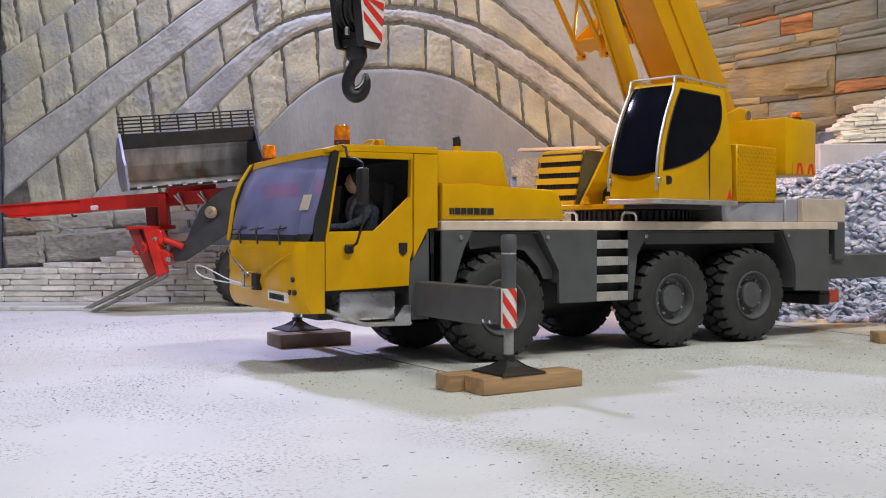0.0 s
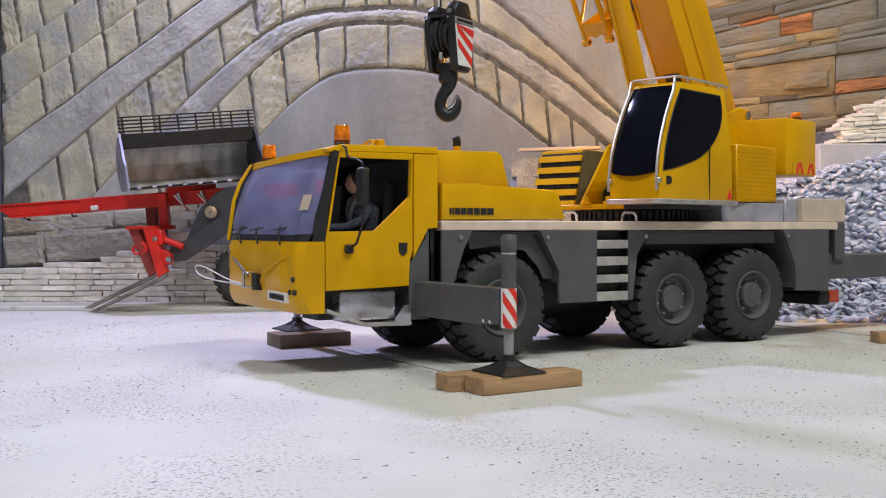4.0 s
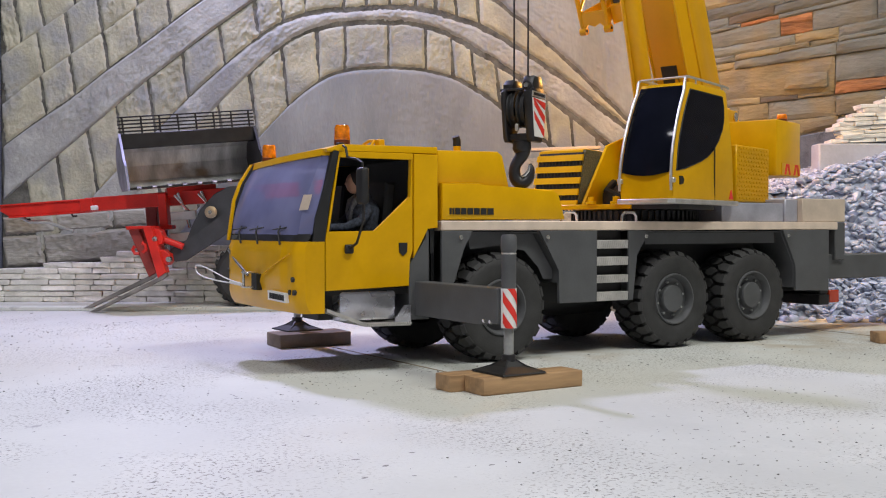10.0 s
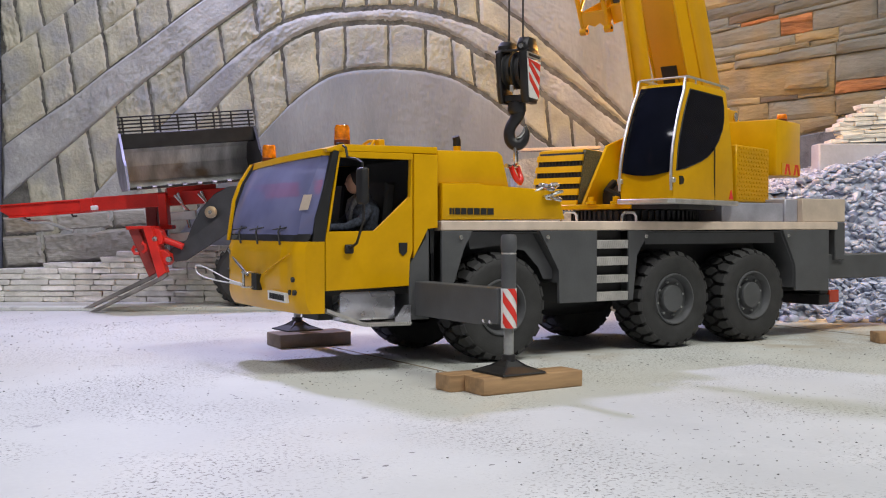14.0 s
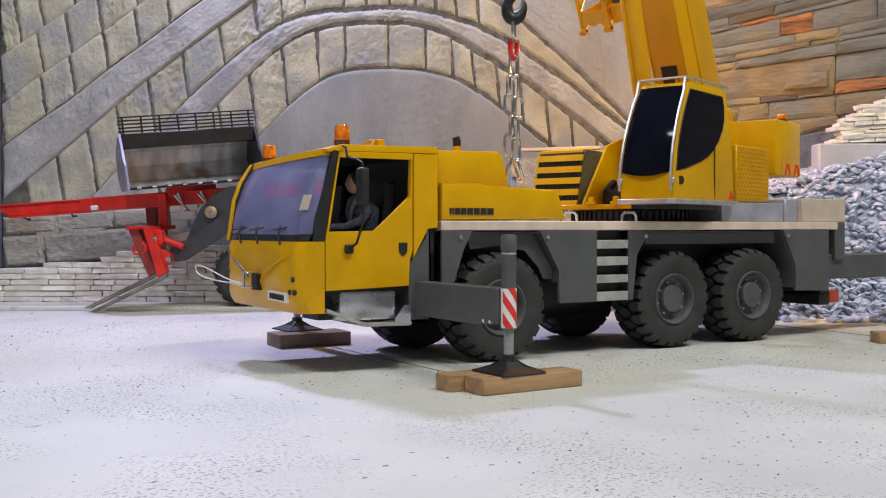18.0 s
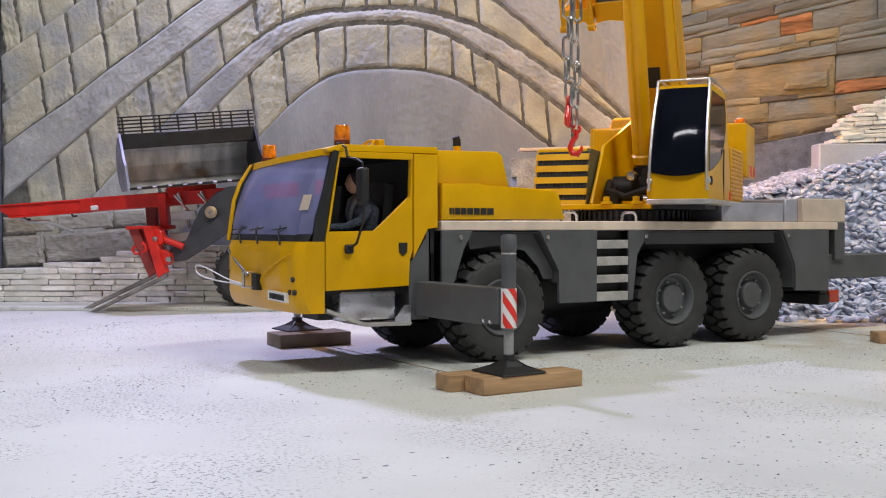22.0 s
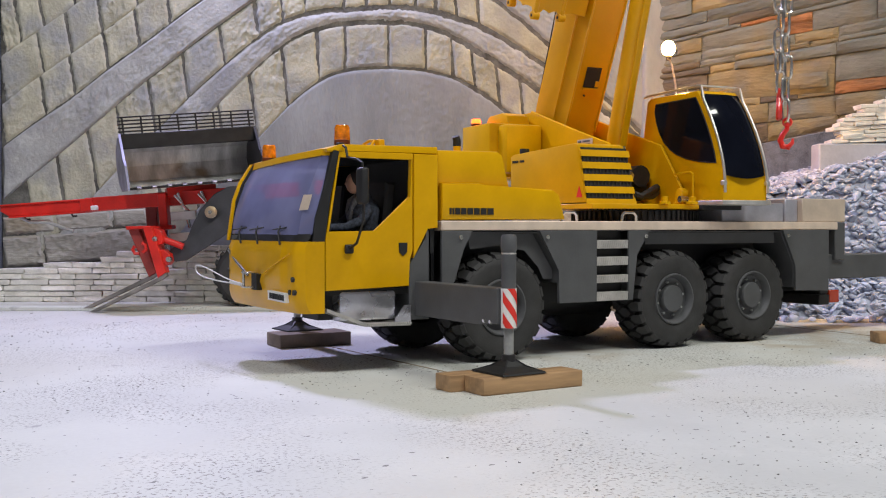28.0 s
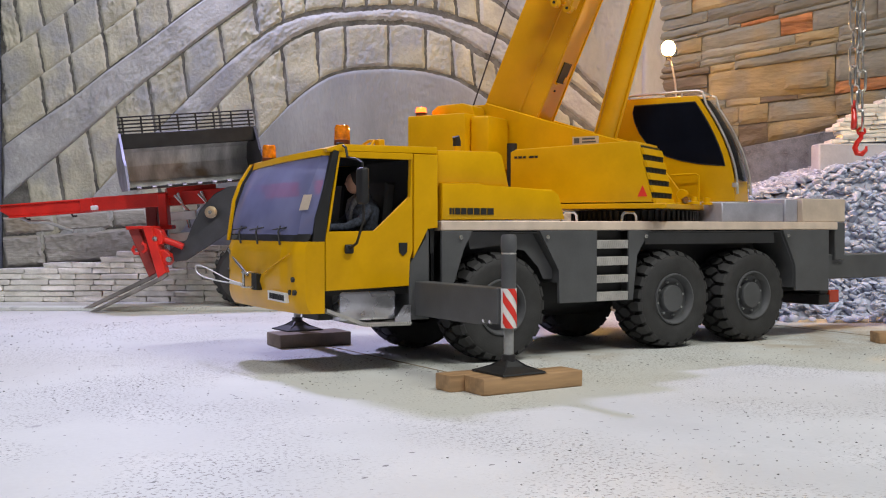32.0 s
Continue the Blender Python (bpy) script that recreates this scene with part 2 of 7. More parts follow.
def add_prism(bm, pts, a0, a1, axis="y", bevel=0.0, seg=1):
    """Extrudes a polygon of (u, v) along an axis: y takes (x, z), x takes (y, z), z takes (x, y)."""
    def p(u, v, a):
        return {"y": (u, a, v), "x": (a, u, v), "z": (u, v, a)}[axis]
    lo = [bm.verts.new(p(u, v, a0)) for u, v in pts]
    hi = [bm.verts.new(p(u, v, a1)) for u, v in pts]
    n = len(pts)
    fs = [bm.faces.new(lo), bm.faces.new(hi[::-1])]
    for i in range(n):
        fs.append(bm.faces.new((lo[i], hi[i], hi[(i + 1) % n], lo[(i + 1) % n])))
    if bevel:
        es = list({e for f in fs[:2] for e in f.edges})
        bmesh.ops.bevel(bm, geom=es, offset=bevel, segments=seg, affect="EDGES", profile=0.5)
    return bm


def prism(pts, a0, a1, axis="y", bevel=0.0, seg=1):
    return add_prism(bmesh.new(), pts, a0, a1, axis, bevel, seg)


def add_rod(bm, a, b, r0, r1=None, n=14, caps=True):
    a, b = Vector(a), Vector(b)
    r1 = r0 if r1 is None else r1
    d = b - a
    m = Matrix.Translation((a + b) / 2) @ d.to_track_quat("Z", "Y").to_matrix().to_4x4()
    bmesh.ops.create_cone(bm, cap_ends=caps, segments=n, radius1=r0, radius2=r1, depth=d.length, matrix=m)
    return bm


def rod(a, b, r0, r1=None, n=14):
    return add_rod(bmesh.new(), a, b, r0, r1, n)


def add_tube(bm, pts, r, n=8, closed=False):
    pts = [Vector(p) for p in pts]
    k = len(pts)
    rings, prev = [], None
    for i, p in enumerate(pts):
        if closed:
            d = pts[(i + 1) % k] - pts[i - 1]
        else:
            d = pts[min(i + 1, k - 1)] - pts[max(i - 1, 0)]
        d.normalize()
        u = Vector((0, 0, 1)) if prev is None else prev
        u = u - d * u.dot(d)
        if u.length < 1e-4:
            u = Vector((1, 0, 0)) - d * d.x
        u.normalize()
        prev = u
        w = d.cross(u)
        rad = r[i] if isinstance(r, (list, tuple)) else r
        rings.append([bm.verts.new(p + (u * math.cos(2 * math.pi * j / n) + w * math.sin(2 * math.pi * j / n)) * rad) for j in range(n)])
    for i in range(k if closed else k - 1):
        a, b = rings[i], rings[(i + 1) % k]
        off = 0
        if closed and i == k - 1:
            off = min(range(n), key=lambda o: (a[0].co - b[o].co).length)
        for j in range(n):
            bm.faces.new((a[j], a[(j + 1) % n], b[(j + 1 + off) % n], b[(j + off) % n]))
    if not closed:
        bm.faces.new(rings[0][::-1])
        bm.faces.new(rings[-1])
    return bm


def tube(pts, r, n=8, closed=False):
    return add_tube(bmesh.new(), pts, r, n, closed)


def add_lathe(bm, prof, centre, axis="y", n=32, caps=True):
    """Turns a profile of (radius, along) about an axis."""
    c = Vector(centre)
    rings = []
    for r, a in prof:
        ring = []
        for j in range(n):
            q = 2 * math.pi * j / n
            u, v = r * math.cos(q), r * math.sin(q)
            ring.append(bm.verts.new(c + Vector({"y": (u, a, v), "z": (u, v, a), "x": (a, u, v)}[axis])))
        rings.append(ring)
    for a, b in zip(rings, rings[1:]):
        for j in range(n):
            bm.faces.new((a[j], a[(j + 1) % n], b[(j + 1) % n], b[j]))
    if caps and prof[0][0] > 1e-5:
        bm.faces.new(rings[0])
    if caps and prof[-1][0] > 1e-5:
        bm.faces.new(rings[-1][::-1])
    return bm


def lathe(prof, centre, axis="y", n=32, caps=True):
    return add_lathe(bmesh.new(), prof, centre, axis, n, caps)


def eased(rows):
    """Midpoints of a Catmull-Rom curve through the rows."""
    done = []
    for i in range(len(rows) - 1):
        a, b, c, d = rows[max(0, i - 1)], rows[i], rows[i + 1], rows[min(len(rows) - 1, i + 2)]
        done += [b, tuple((-p + 9 * q + 9 * r - w) / 16 for p, q, r, w in zip(a, b, c, d))]
    return done + [rows[-1]]


# Plan frame that lies square to the rock face: u to the right along it, v away from the viewer's side.
PLAN = Matrix.Translation((EYE[0], EYE[1], 0)) @ pose(0, 0, 0, 0, 0, -31.04)


def plan(u, v, z, rz=0.0):
    return PLAN @ pose(u, v, z, 0, 0, rz)


# ---- setting: floor, room, rock face ----
def floor_sheet():
    bm = bmesh.new()
    bmesh.ops.create_grid(bm, x_segments=60, y_segments=60, size=3.0, matrix=Matrix.Translation((0.2, 0.6, 0)))
    for v in bm.verts:
        v.co.z = 0.0
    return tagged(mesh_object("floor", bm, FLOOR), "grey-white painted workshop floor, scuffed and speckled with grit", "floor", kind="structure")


SEAM_A, SEAM_B = ((-0.0750, 0.300), (-0.0655, -0.045)), ((0.5040, 0.200), (0.4950, -0.035))
floor_ob = floor_sheet()
# a thin worn seam crossing the floor under the crane
SEAM = material("floor_seam_grime", (0.30, 0.245, 0.17), 0.9, 0, 0.6, 40, 300, 0.3)
for (x0, y0), (x1, y1) in (SEAM_A, SEAM_B):
    seam = part("floor_seam", box(0, math.hypot(x1 - x0, y1 - y0), -0.0011, 0.0011, 0.0, 0.0004), SEAM, floor_ob)
    seam.matrix_basis = pose(x0, y0, 0, 0, 0, math.degrees(math.atan2(y1 - y0, x1 - x0)))


# Assumed room shell out of view, its paint darkened to cut bounced light.
def room():
    for name, (x0, x1, y0, y1, z0, z1) in {"wall_north": (-2.8, 3.2, 3.55, 3.65, 0, 2.5), "wall_south": (-2.8, 3.2, -2.45, -2.35, 0, 2.5),
                                           "wall_west": (-2.9, -2.8, -2.45, 3.65, 0, 2.5), "wall_east": (3.2, 3.3, -2.45, 3.65, 0, 2.5)}.items():
        tagged(mesh_object(name, box(x0, x1, y0, y1, z0, z1), ROOM_PAINT), "plain grey workshop wall, assumed out of view", "wall", kind="structure")
    tagged(mesh_object("ceiling", box(-2.9, 3.3, -2.45, 3.65, 2.5, 2.6), ROOM_PAINT), "plain grey workshop ceiling, assumed out of view", "ceiling", kind="structure")


room()

# The rock face: arched strata about a crown. Each arch: crown u, crown z, left slope, right slope, roundness, power.
WALL_V = 1.66
ARCHES = {"inner": (-0.094, 0.376, 1.30, 0.897, 0.134, 3.2), "second": (-0.113, 0.447, 1.167, 0.819, 0.148, 3.08), "third": (-0.114, 0.473, 1.10, 0.818, 0.185, 3.17),
          "fourth": (-0.100, 0.542, 0.861, 1.039, 0.169, 2.8), "fifth": (-0.094, 0.609, 0.737, 0.971, 0.131, 2.8), "sixth": (-0.144, 0.646, 0.734, 0.80, 0.119, 2.57),
          "seventh": (-0.144, 0.711, 0.696, 0.80, 0.113, 2.58), "eighth": (-0.144, 0.79, 0.68, 0.80, 0.11, 2.58)}
WALL_L, WALL_R, WALL_TOP = -0.706, 0.36, 0.60


def arch_z(key, u):
    cu, cz, ml, mr, w, p = ARCHES[key]
    m = ml if u < cu else mr
    return cz - m * ((abs(u - cu) ** p + w ** p) ** (1 / p) - w) + 0.004 * noise.noise((u * 11, cz * 20, 3.3))


def plaster(u, z):
    """Hand-modelled relief: faint swells and patches of pocked stipple."""
    broad = noise.noise((u * 10, z * 10, 1.7)) * 0.0008
    rag = noise.noise((u * 75, z * 75, 4.1))
    fine = noise.noise((u * 190, z * 190, 8.2))
    mask = max(0.0, min(1.0, noise.noise((u * 13, z * 13, 6.6)) * 2.6 + 0.35))
    return broad + mask * (0.0015 * max(-0.4, rag) + 0.0022 * fine) + (1 - mask) * 0.0007 * fine


def stone_patch(parent, low, high, u0, u1, lean, mat, name, proud, nu=26, nv=22, soft_rim=0.0046, carve=None, rough=1.0):
    """One flat modelled stone between two arches, with an eased rim and a pocked front. Faces the -v side."""
    bm = bmesh.new()
    grid = []
    for i in range(nu):
        s = i / (nu - 1)
        col = []
        for j in range(nv):
            t = j / (nv - 1)
            u = u0 + (u1 - u0) * s
            za, zb = low(u), high(u)
            uu = u + lean * (t - 0.5) * (zb - za)
            z = za + max(0.002, zb - za) * t
            edge = min(min(s, 1 - s) * (u1 - u0), min(t, 1 - t) * max(0.002, zb - za))
            k = min(1.0, max(0.0, edge / soft_rim))
            rim = k * k * (3 - 2 * k)
            wob = 0.0011 * noise.noise((uu * 150, z * 150, 9.7)) + 0.0014 * noise.noise((uu * 30, z * 30, 2.9))
            h = proud * rim + rough * plaster(uu, z) * (0.55 + 0.45 * rim)
            y = -max(h, 0.0018 + 0.3 * h) if rim > 0.9 else -h
            if carve:
                y = min(y + carve(uu, z), -0.0012 * rim)
            col.append(bm.verts.new((min(max(uu + wob, WALL_L + 0.001), WALL_R), y, max(0.001, min(z + wob, WALL_TOP)))))
        grid.append(col)
    for i in range(nu - 1):
        for j in range(nv - 1):
            bm.faces.new((grid[i][j], grid[i + 1][j], grid[i + 1][j + 1], grid[i][j + 1]))
    ring = [grid[i][0] for i in range(nu)] + [grid[-1][j] for j in range(1, nv)] + [grid[i][-1] for i in range(nu - 2, -1, -1)] + [grid[0][j] for j in range(nv - 2, 0, -1)]
    back = {v: bm.verts.new((v.co.x, 0.008, v.co.z)) for v in ring}
    for a, b in zip(ring, ring[1:] + ring[:1]):
        bm.faces.new((a, b, back[b], back[a]))
    return part(name, bm, mat, parent)


SHOULDER_CRACK = [(0.165, 0.490), (0.182, 0.483), (0.223, 0.465), (0.246, 0.442), (0.255, 0.406), (0.2594, 0.369), (0.264, 0.335)]


def crack_depth(u, z):
    """A soft groove that bends down over the right shoulder of the face and runs out."""
    best = 1.0
    for (ua, za), (ub, zb) in zip(SHOULDER_CRACK, SHOULDER_CRACK[1:]):
        du, dz = ub - ua, zb - za
        k = max(0.0, min(1.0, ((u - ua) * du + (z - za) * dz) / (du * du + dz * dz)))
        best = min(best, math.hypot(u - ua - k * du, z - za - k * dz))
    fade = max(0.0, min(1.0, (z - 0.330) / 0.06))
    return 0.0048 * fade * max(0.0, 1 - best / 0.0095) ** 2 + 0.003 * fade * max(0.0, 1 - best / 0.03)


def rock_face():
    wall = mesh_object("wall_rock_face", box(WALL_L, WALL_R, -0.0009, 0.07, 0, WALL_TOP), JOINT)
    wall.matrix_basis = plan(0, WALL_V, 0)
    tagged(wall, "modelled plaster rock face with arched strata and dark joints", "rock wall", kind="structure")
    rnd = random.Random(4)
    g = 0.0007

    def f(key):
        return lambda u: arch_z(key, u)

    def band(low, high, joints, mat, name, proud, fine=26):
        for a, b in zip(joints, joints[1:]):
            mid = (a + b) / 2
            lo, hi = max(low(mid), 0.0), min(high(mid), WALL_TOP)
            if hi - lo < 0.010:
                continue
            ln = 0.16 if mid < -0.30 else (0.10 if mid < -0.2 or mid <= 0.0 else -0.10)
            ln = 0.0 if b - a > 0.2 or -0.2 <= mid <= 0.0 else ln
            wide = b - a > 0.1
            stone_patch(wall, (lambda q: max(0.0, low(q)) + 0.0019), (lambda q: min(high(q), WALL_TOP) - 0.0019), a + g, b - g, -ln if mid <= -0.2 else ln, mat, name, proud * rnd.uniform(0.85, 1.15),
                        nu=int((b - a) / 0.0024) if wide else fine, nv=26 if wide else 24, soft_rim=0.0090 if b > 0.1 and wide else 0.0046, rough=0.35 if a > 0.05 else 0.9 if wide else 1.5 if b < -0.2 else 0.9)

    inner, second, third, fourth, fifth, sixth, seventh, eighth = [f(k) for k in ("inner", "second", "third", "fourth", "fifth", "sixth", "seventh", "eighth")]
    stone_patch(wall, lambda u: 0.0, lambda u: inner(u) - g, -0.46, 0.33, 0, GREY_ROCK, "rock_core", 0.0030, nu=300, nv=130, rough=0.38)
    band(inner, second, [-0.50, -0.45, -0.40, -0.352, -0.303, -0.253, -0.2, -0.156, -0.087, -0.028, 0.0145, 0.049, 0.088, 0.126, 0.168, 0.208, 0.25, 0.30, 0.36], CREAM, "stone_block", 0.0030)
    band(second, third, [-0.62, 0.36], PALE_BAND, "plaster_band", 0.0034)
    band(third, fourth, [-0.66, -0.610, -0.561, -0.516, -0.466, -0.412, -0.353, -0.298, -0.258, -0.221, -0.158, -0.122, -0.085, -0.044, -0.013, 0.019, 0.055], CREAM, "stone_block", 0.0030)
    band(third, fourth, [0.055, 0.33], CREAM, "plaster_band", 0.0040)
    band(fourth, fifth, [WALL_L, -0.02], PALE_BAND, "plaster_band", 0.0044)
    band(fifth, sixth, [WALL_L, -0.639, -0.593, -0.539, -0.489, -0.439, -0.389, -0.339, -0.285, -0.22, -0.16], CREAM, "stone_block", 0.0030)
    band(sixth, seventh, [WALL_L, -0.643, -0.598, -0.548, -0.493, -0.439, -0.38, -0.32], CREAM, "stone_block", 0.0030)
    band(seventh, eighth, [WALL_L, -0.679, -0.643, -0.593, -0.54, -0.49, -0.44], CREAM, "stone_block", 0.0030)
    band(eighth, lambda u: arch_z("eighth", u) + 0.1, [WALL_L, -0.66, -0.61, -0.56], CREAM, "stone_block", 0.0030)
    stone_patch(wall, lambda u: fourth(u) + g, lambda u: WALL_TOP, -0.02, 0.33, 0, GREY_ROCK, "rock_shoulder", 0.0042, nu=150, nv=110, soft_rim=0.0100, carve=crack_depth, rough=0.6)
    stone_patch(wall, lambda u: 0.0, lambda u: WALL_TOP, 0.316, 0.364, 0, GREY_ROCK, "corner_strip", 0.010, nu=16, nv=120)
    # foot of the face at its left end
    for z0, z1, joints in ((0.1075, 0.1390, (-0.706, -0.622, -0.530, -0.470)), (0.0560, 0.1075, (-0.706, -0.640, -0.470))):
        for u0, u1 in zip(joints, joints[1:]):
            stone_patch(wall, lambda u: z0 + g + (u + 0.706) * 0.07, lambda u: z1 - g + (u + 0.706) * 0.07, u0 + g, u1 - g, -0.2, FOOT_STONE, "foot_stone", 0.0052, nu=int((u1 - u0) / 0.0026), nv=20)
    stone_patch(wall, lambda u: 0.0, lambda u: 0.0560 + (u + 0.706) * 0.07, WALL_L, -0.44, 0.0, GREY_ROCK, "foot_stone", 0.0040, nu=60)
    return wall


rock_face()


def end_post():
    bm = box(-0.745, -0.7075, WALL_V - 0.03, WALL_V + 0.07, 0, 0.60, 0.002)
    ob = mesh_object("wall_end_trim", bm, GRANITE)
    ob.matrix_basis = PLAN
    tagged(ob, "dark edge trim closing the end of the rock face", "trim", kind="structure")


end_post()


# The slab wall on the right leaves the corner towards the viewer.
SLAB_BED = material("brown_slab_bedding", (0.125, 0.108, 0.080), 0.95, 0, 0.65, 40, 200, 0.6)


def slab_mesh(rnd, x0, x1, low, high, d, rough=1.0):
    """A split slab between two bed lines: riven front, chipped arrises."""
    bm = bmesh.new()
    nx, nz = max(5, int((x1 - x0) / 0.006)), 5
    seed = rnd.uniform(0, 90)
    tilt = rnd.uniform(-0.0014, 0.0014)
    g = []
    for i in range(nx):
        x = x0 + (x1 - x0) * i / (nx - 1)
        col = []
        for j in range(nz):
            t = j / (nz - 1)
            za, zb = low(x) + 0.0005, high(x) - 0.0004
            z = za + (zb - za) * t
            rim = i in (0, nx - 1) or j in (0, nz - 1)
            y = -d - tilt * (2 * t - 1) - rough * (0.0022 * noise.noise((x * 22 + seed, z * 60, 1.0)) + 0.0012 * noise.noise((x * 70, z * 160, seed)))
            y += 0.0022 * rnd.uniform(0.5, 1.2) if rim else 0
            jog = 0.0011 * noise.noise((x * 45, seed, j * 3.0))
            col.append(bm.verts.new((x + (0.0012 * noise.noise((seed, z * 120, i)) if i in (0, nx - 1) else 0), min(y, -0.0012), z + jog)))
        g.append(col)
    for i in range(nx - 1):
        for j in range(nz - 1):
            bm.faces.new((g[i][j], g[i + 1][j], g[i + 1][j + 1], g[i][j + 1]))
    ring = [g[i][0] for i in range(nx)] + [g[-1][j] for j in range(1, nz)] + [g[i][-1] for i in range(nx - 2, -1, -1)] + [g[0][j] for j in range(nz - 2, 0, -1)]
    bk = [bm.verts.new((v.co.x, 0.004, v.co.z)) for v in ring]
    for i in range(len(ring)):
        k = (i + 1) % len(ring)
        bm.faces.new((ring[i], ring[k], bk[k], bk[i]))
    return bm


def slab_wall():
    wall = mesh_object("wall_slab_stone", box(-0.02, 1.2, 0.0, 0.06, 0, 0.66), SLAB_BED)
    wall.matrix_basis = plan(0.352, 1.655, 0, -26.6)
    tagged(wall, "layered slab-stone wall in warm greys and ochres with a few orange slabs", "stone wall", kind="structure")
    rnd = random.Random(11)
    kinds = {"S": SLATE, "G": GOLD_SLAB, "R": RUST_SLAB, "B": BROWN_SLAB}

    def bed(a, b):
        return lambda x: a + (b - a) * x / 0.33

    def course(low, high, joints, letters):
        """Slabs between two bed lines, split at the joints; one letter a slab names its stone."""
        for a, b, k in zip(joints, joints[1:], letters):
            part("slab", slab_mesh(rnd, a + 0.0004, b - 0.0004, low, high, rnd.uniform(0.0042, 0.0078), 1.5 if k == "R" else 1.0), kinds[k], wall, smooth=False)

    l9, l8, l7, l6b, l6 = bed(0.220, 0.285), bed(0.272, 0.292), bed(0.300, 0.3235), bed(0.318, 0.3245), bed(0.356, 0.383)
    l5b, l5t, l4, l3, l3t, l2, l1 = bed(0.365, 0.404), bed(0.376, 0.412), bed(0.391, 0.427), bed(0.411, 0.460), bed(0.418, 0.468), bed(0.432, 0.482), bed(0.450, 0.499)
    o3 = bed(0.322, 0.3425)
    course(bed(0.05, 0.06), bed(0.12, 0.13), [-0.015, 0.11, 0.24, 0.40, 0.6], "SGSS")
    course(bed(0.12, 0.13), bed(0.175, 0.20), [-0.015, 0.07, 0.19, 0.30, 0.46, 0.6], "GSSGS")
    course(bed(0.175, 0.20), l9, [-0.015, 0.145, 0.28, 0.37, 0.6], "SBSS")
    course(l9, l8, [-0.015, 0.085, 0.118, 0.162, 0.262, 0.42, 0.6], "GGBGSS")
    course(l8, l7, [-0.015, 0.07, 0.118, 0.162, 0.259, 0.36, 0.6], "BGGSSG")
    course(l7, l6b, [-0.015, 0.098, 0.150, 0.205, 0.257], "SGBG")
    course(l7, o3, [0.258, 0.336, 0.46, 0.6], "RSG")
    course(l6b, bed(0.337, 0.352), [-0.015, 0.070], "B")
    course(bed(0.337, 0.352), l6, [-0.015, 0.070], "B")
    course(l6b, l6, [0.071, 0.257], "G")
    course(o3, l6, [0.258, 0.405, 0.6], "SS")
    course(l6, l5b, [-0.015, 0.074, 0.112, 0.259, 0.34, 0.45, 0.6], "BGSSGS")
    course(l5b, l5t, [-0.015, 0.058, 0.112, 0.178, 0.221, 0.262, 0.35, 0.6], "BSGGGSS")
    course(l5t, l4, [-0.015, 0.061, 0.20, 0.262, 0.33, 0.46, 0.6], "SSGSGS")
    course(l4, l3, [-0.015, 0.022, 0.061, 0.179, 0.225, 0.315, 0.45, 0.6], "SGSRSSB")
    course(l3, l3t, [-0.015, 0.054, 0.120, 0.176, 0.30, 0.42, 0.6], "SSRSSG")
    course(l3t, l2, [-0.015, 0.102, 0.170, 0.29, 0.44, 0.6], "SBSSS")
    course(l2, l1, [-0.015, 0.069, 0.185, 0.34, 0.48, 0.6], "SSSGS")
    course(l1, bed(0.472, 0.525), [-0.015, 0.045, 0.16, 0.27, 0.43, 0.6], "SGSSS")
    course(bed(0.472, 0.525), bed(0.505, 0.55), [-0.015, 0.13, 0.24, 0.41, 0.6], "SSGS")
    course(bed(0.505, 0.55), bed(0.55, 0.60), [-0.015, 0.08, 0.22, 0.40, 0.6], "GSSS")
    # a smaller stone let into the broad ochre slab
    part("slab", slab_mesh(rnd, 0.186, 0.246, bed(0.326, 0.332), bed(0.346, 0.356), 0.0092, 1.6), GOLD_SLAB, wall, smooth=False)


slab_wall()


# ---- dry-stone walls ----
def flat_stone(rnd, w, h, d):
    bm = bmesh.new()
    vs = add_box(bm, -w / 2, w / 2, -d / 2, d / 2, 0, h, min(w, h, d) * 0.16)
    for v in bm.verts:
        v.co += Vector((rnd.uniform(-1, 1) * 0.0013, rnd.uniform(-1, 1) * 0.0013, rnd.uniform(-1, 1) * 0.0007))
    return bm


def dry_wall(name, label, at, length, rows, top, h=0.0095, w=0.045, seed=1, depth=0.03):
    wall = thing(name, label, "stone wall", at)
    rnd = random.Random(seed)
    protos = [mesh_object("stone", flat_stone(rnd, w * s, h * 0.95, depth), WHITE_STONE) for s in (0.55, 0.7, 0.8, 0.9, 1.0, 1.1, 1.3, 1.5) for _ in range(2)]
    sizes = [w * s for s in (0.55, 0.7, 0.8, 0.9, 1.0, 1.1, 1.3, 1.5) for _ in range(2)]
    meshes = [p.data for p in protos]
    for p in protos:
        bpy.data.objects.remove(p)
    for r in range(rows):
        x = -rnd.uniform(0, 0.02)
        while x < length:
            k = rnd.randrange(len(meshes))
            if (r + 1) * h <= top(x + sizes[k] / 2) + 0.001:
                ob = new("stone", meshes[k])
                ob.parent = wall
                ob.matrix_basis = pose(x + sizes[k] / 2, rnd.uniform(-0.0016, 0.0016), r * h, 0, rnd.uniform(-0.4, 0.4), rnd.choice((0, 180)) + rnd.uniform(-0.8, 0.8))
            x += sizes[k] + 0.0008
    return wall


bm = box(-0.745, -0.02, 1.507, WALL_V - 0.012, 0.0, 0.0060, 0.0012, 2)
ledge = mesh_object("floor_slab", bm, FLOOR)
ledge.matrix_basis = PLAN
tagged(ledge, "low raised floor slab along the foot of the rock face", "floor slab", kind="structure")
dry_wall("dry_stone_wall", "low dry-stacked wall of flat white stones before the rock face", plan(-0.70, WALL_V - 0.045, 0.0062), 0.60, 11,
         lambda x: 0.0500 + 0.133 * min(x, 0.30), h=0.0088, w=0.040, seed=3)


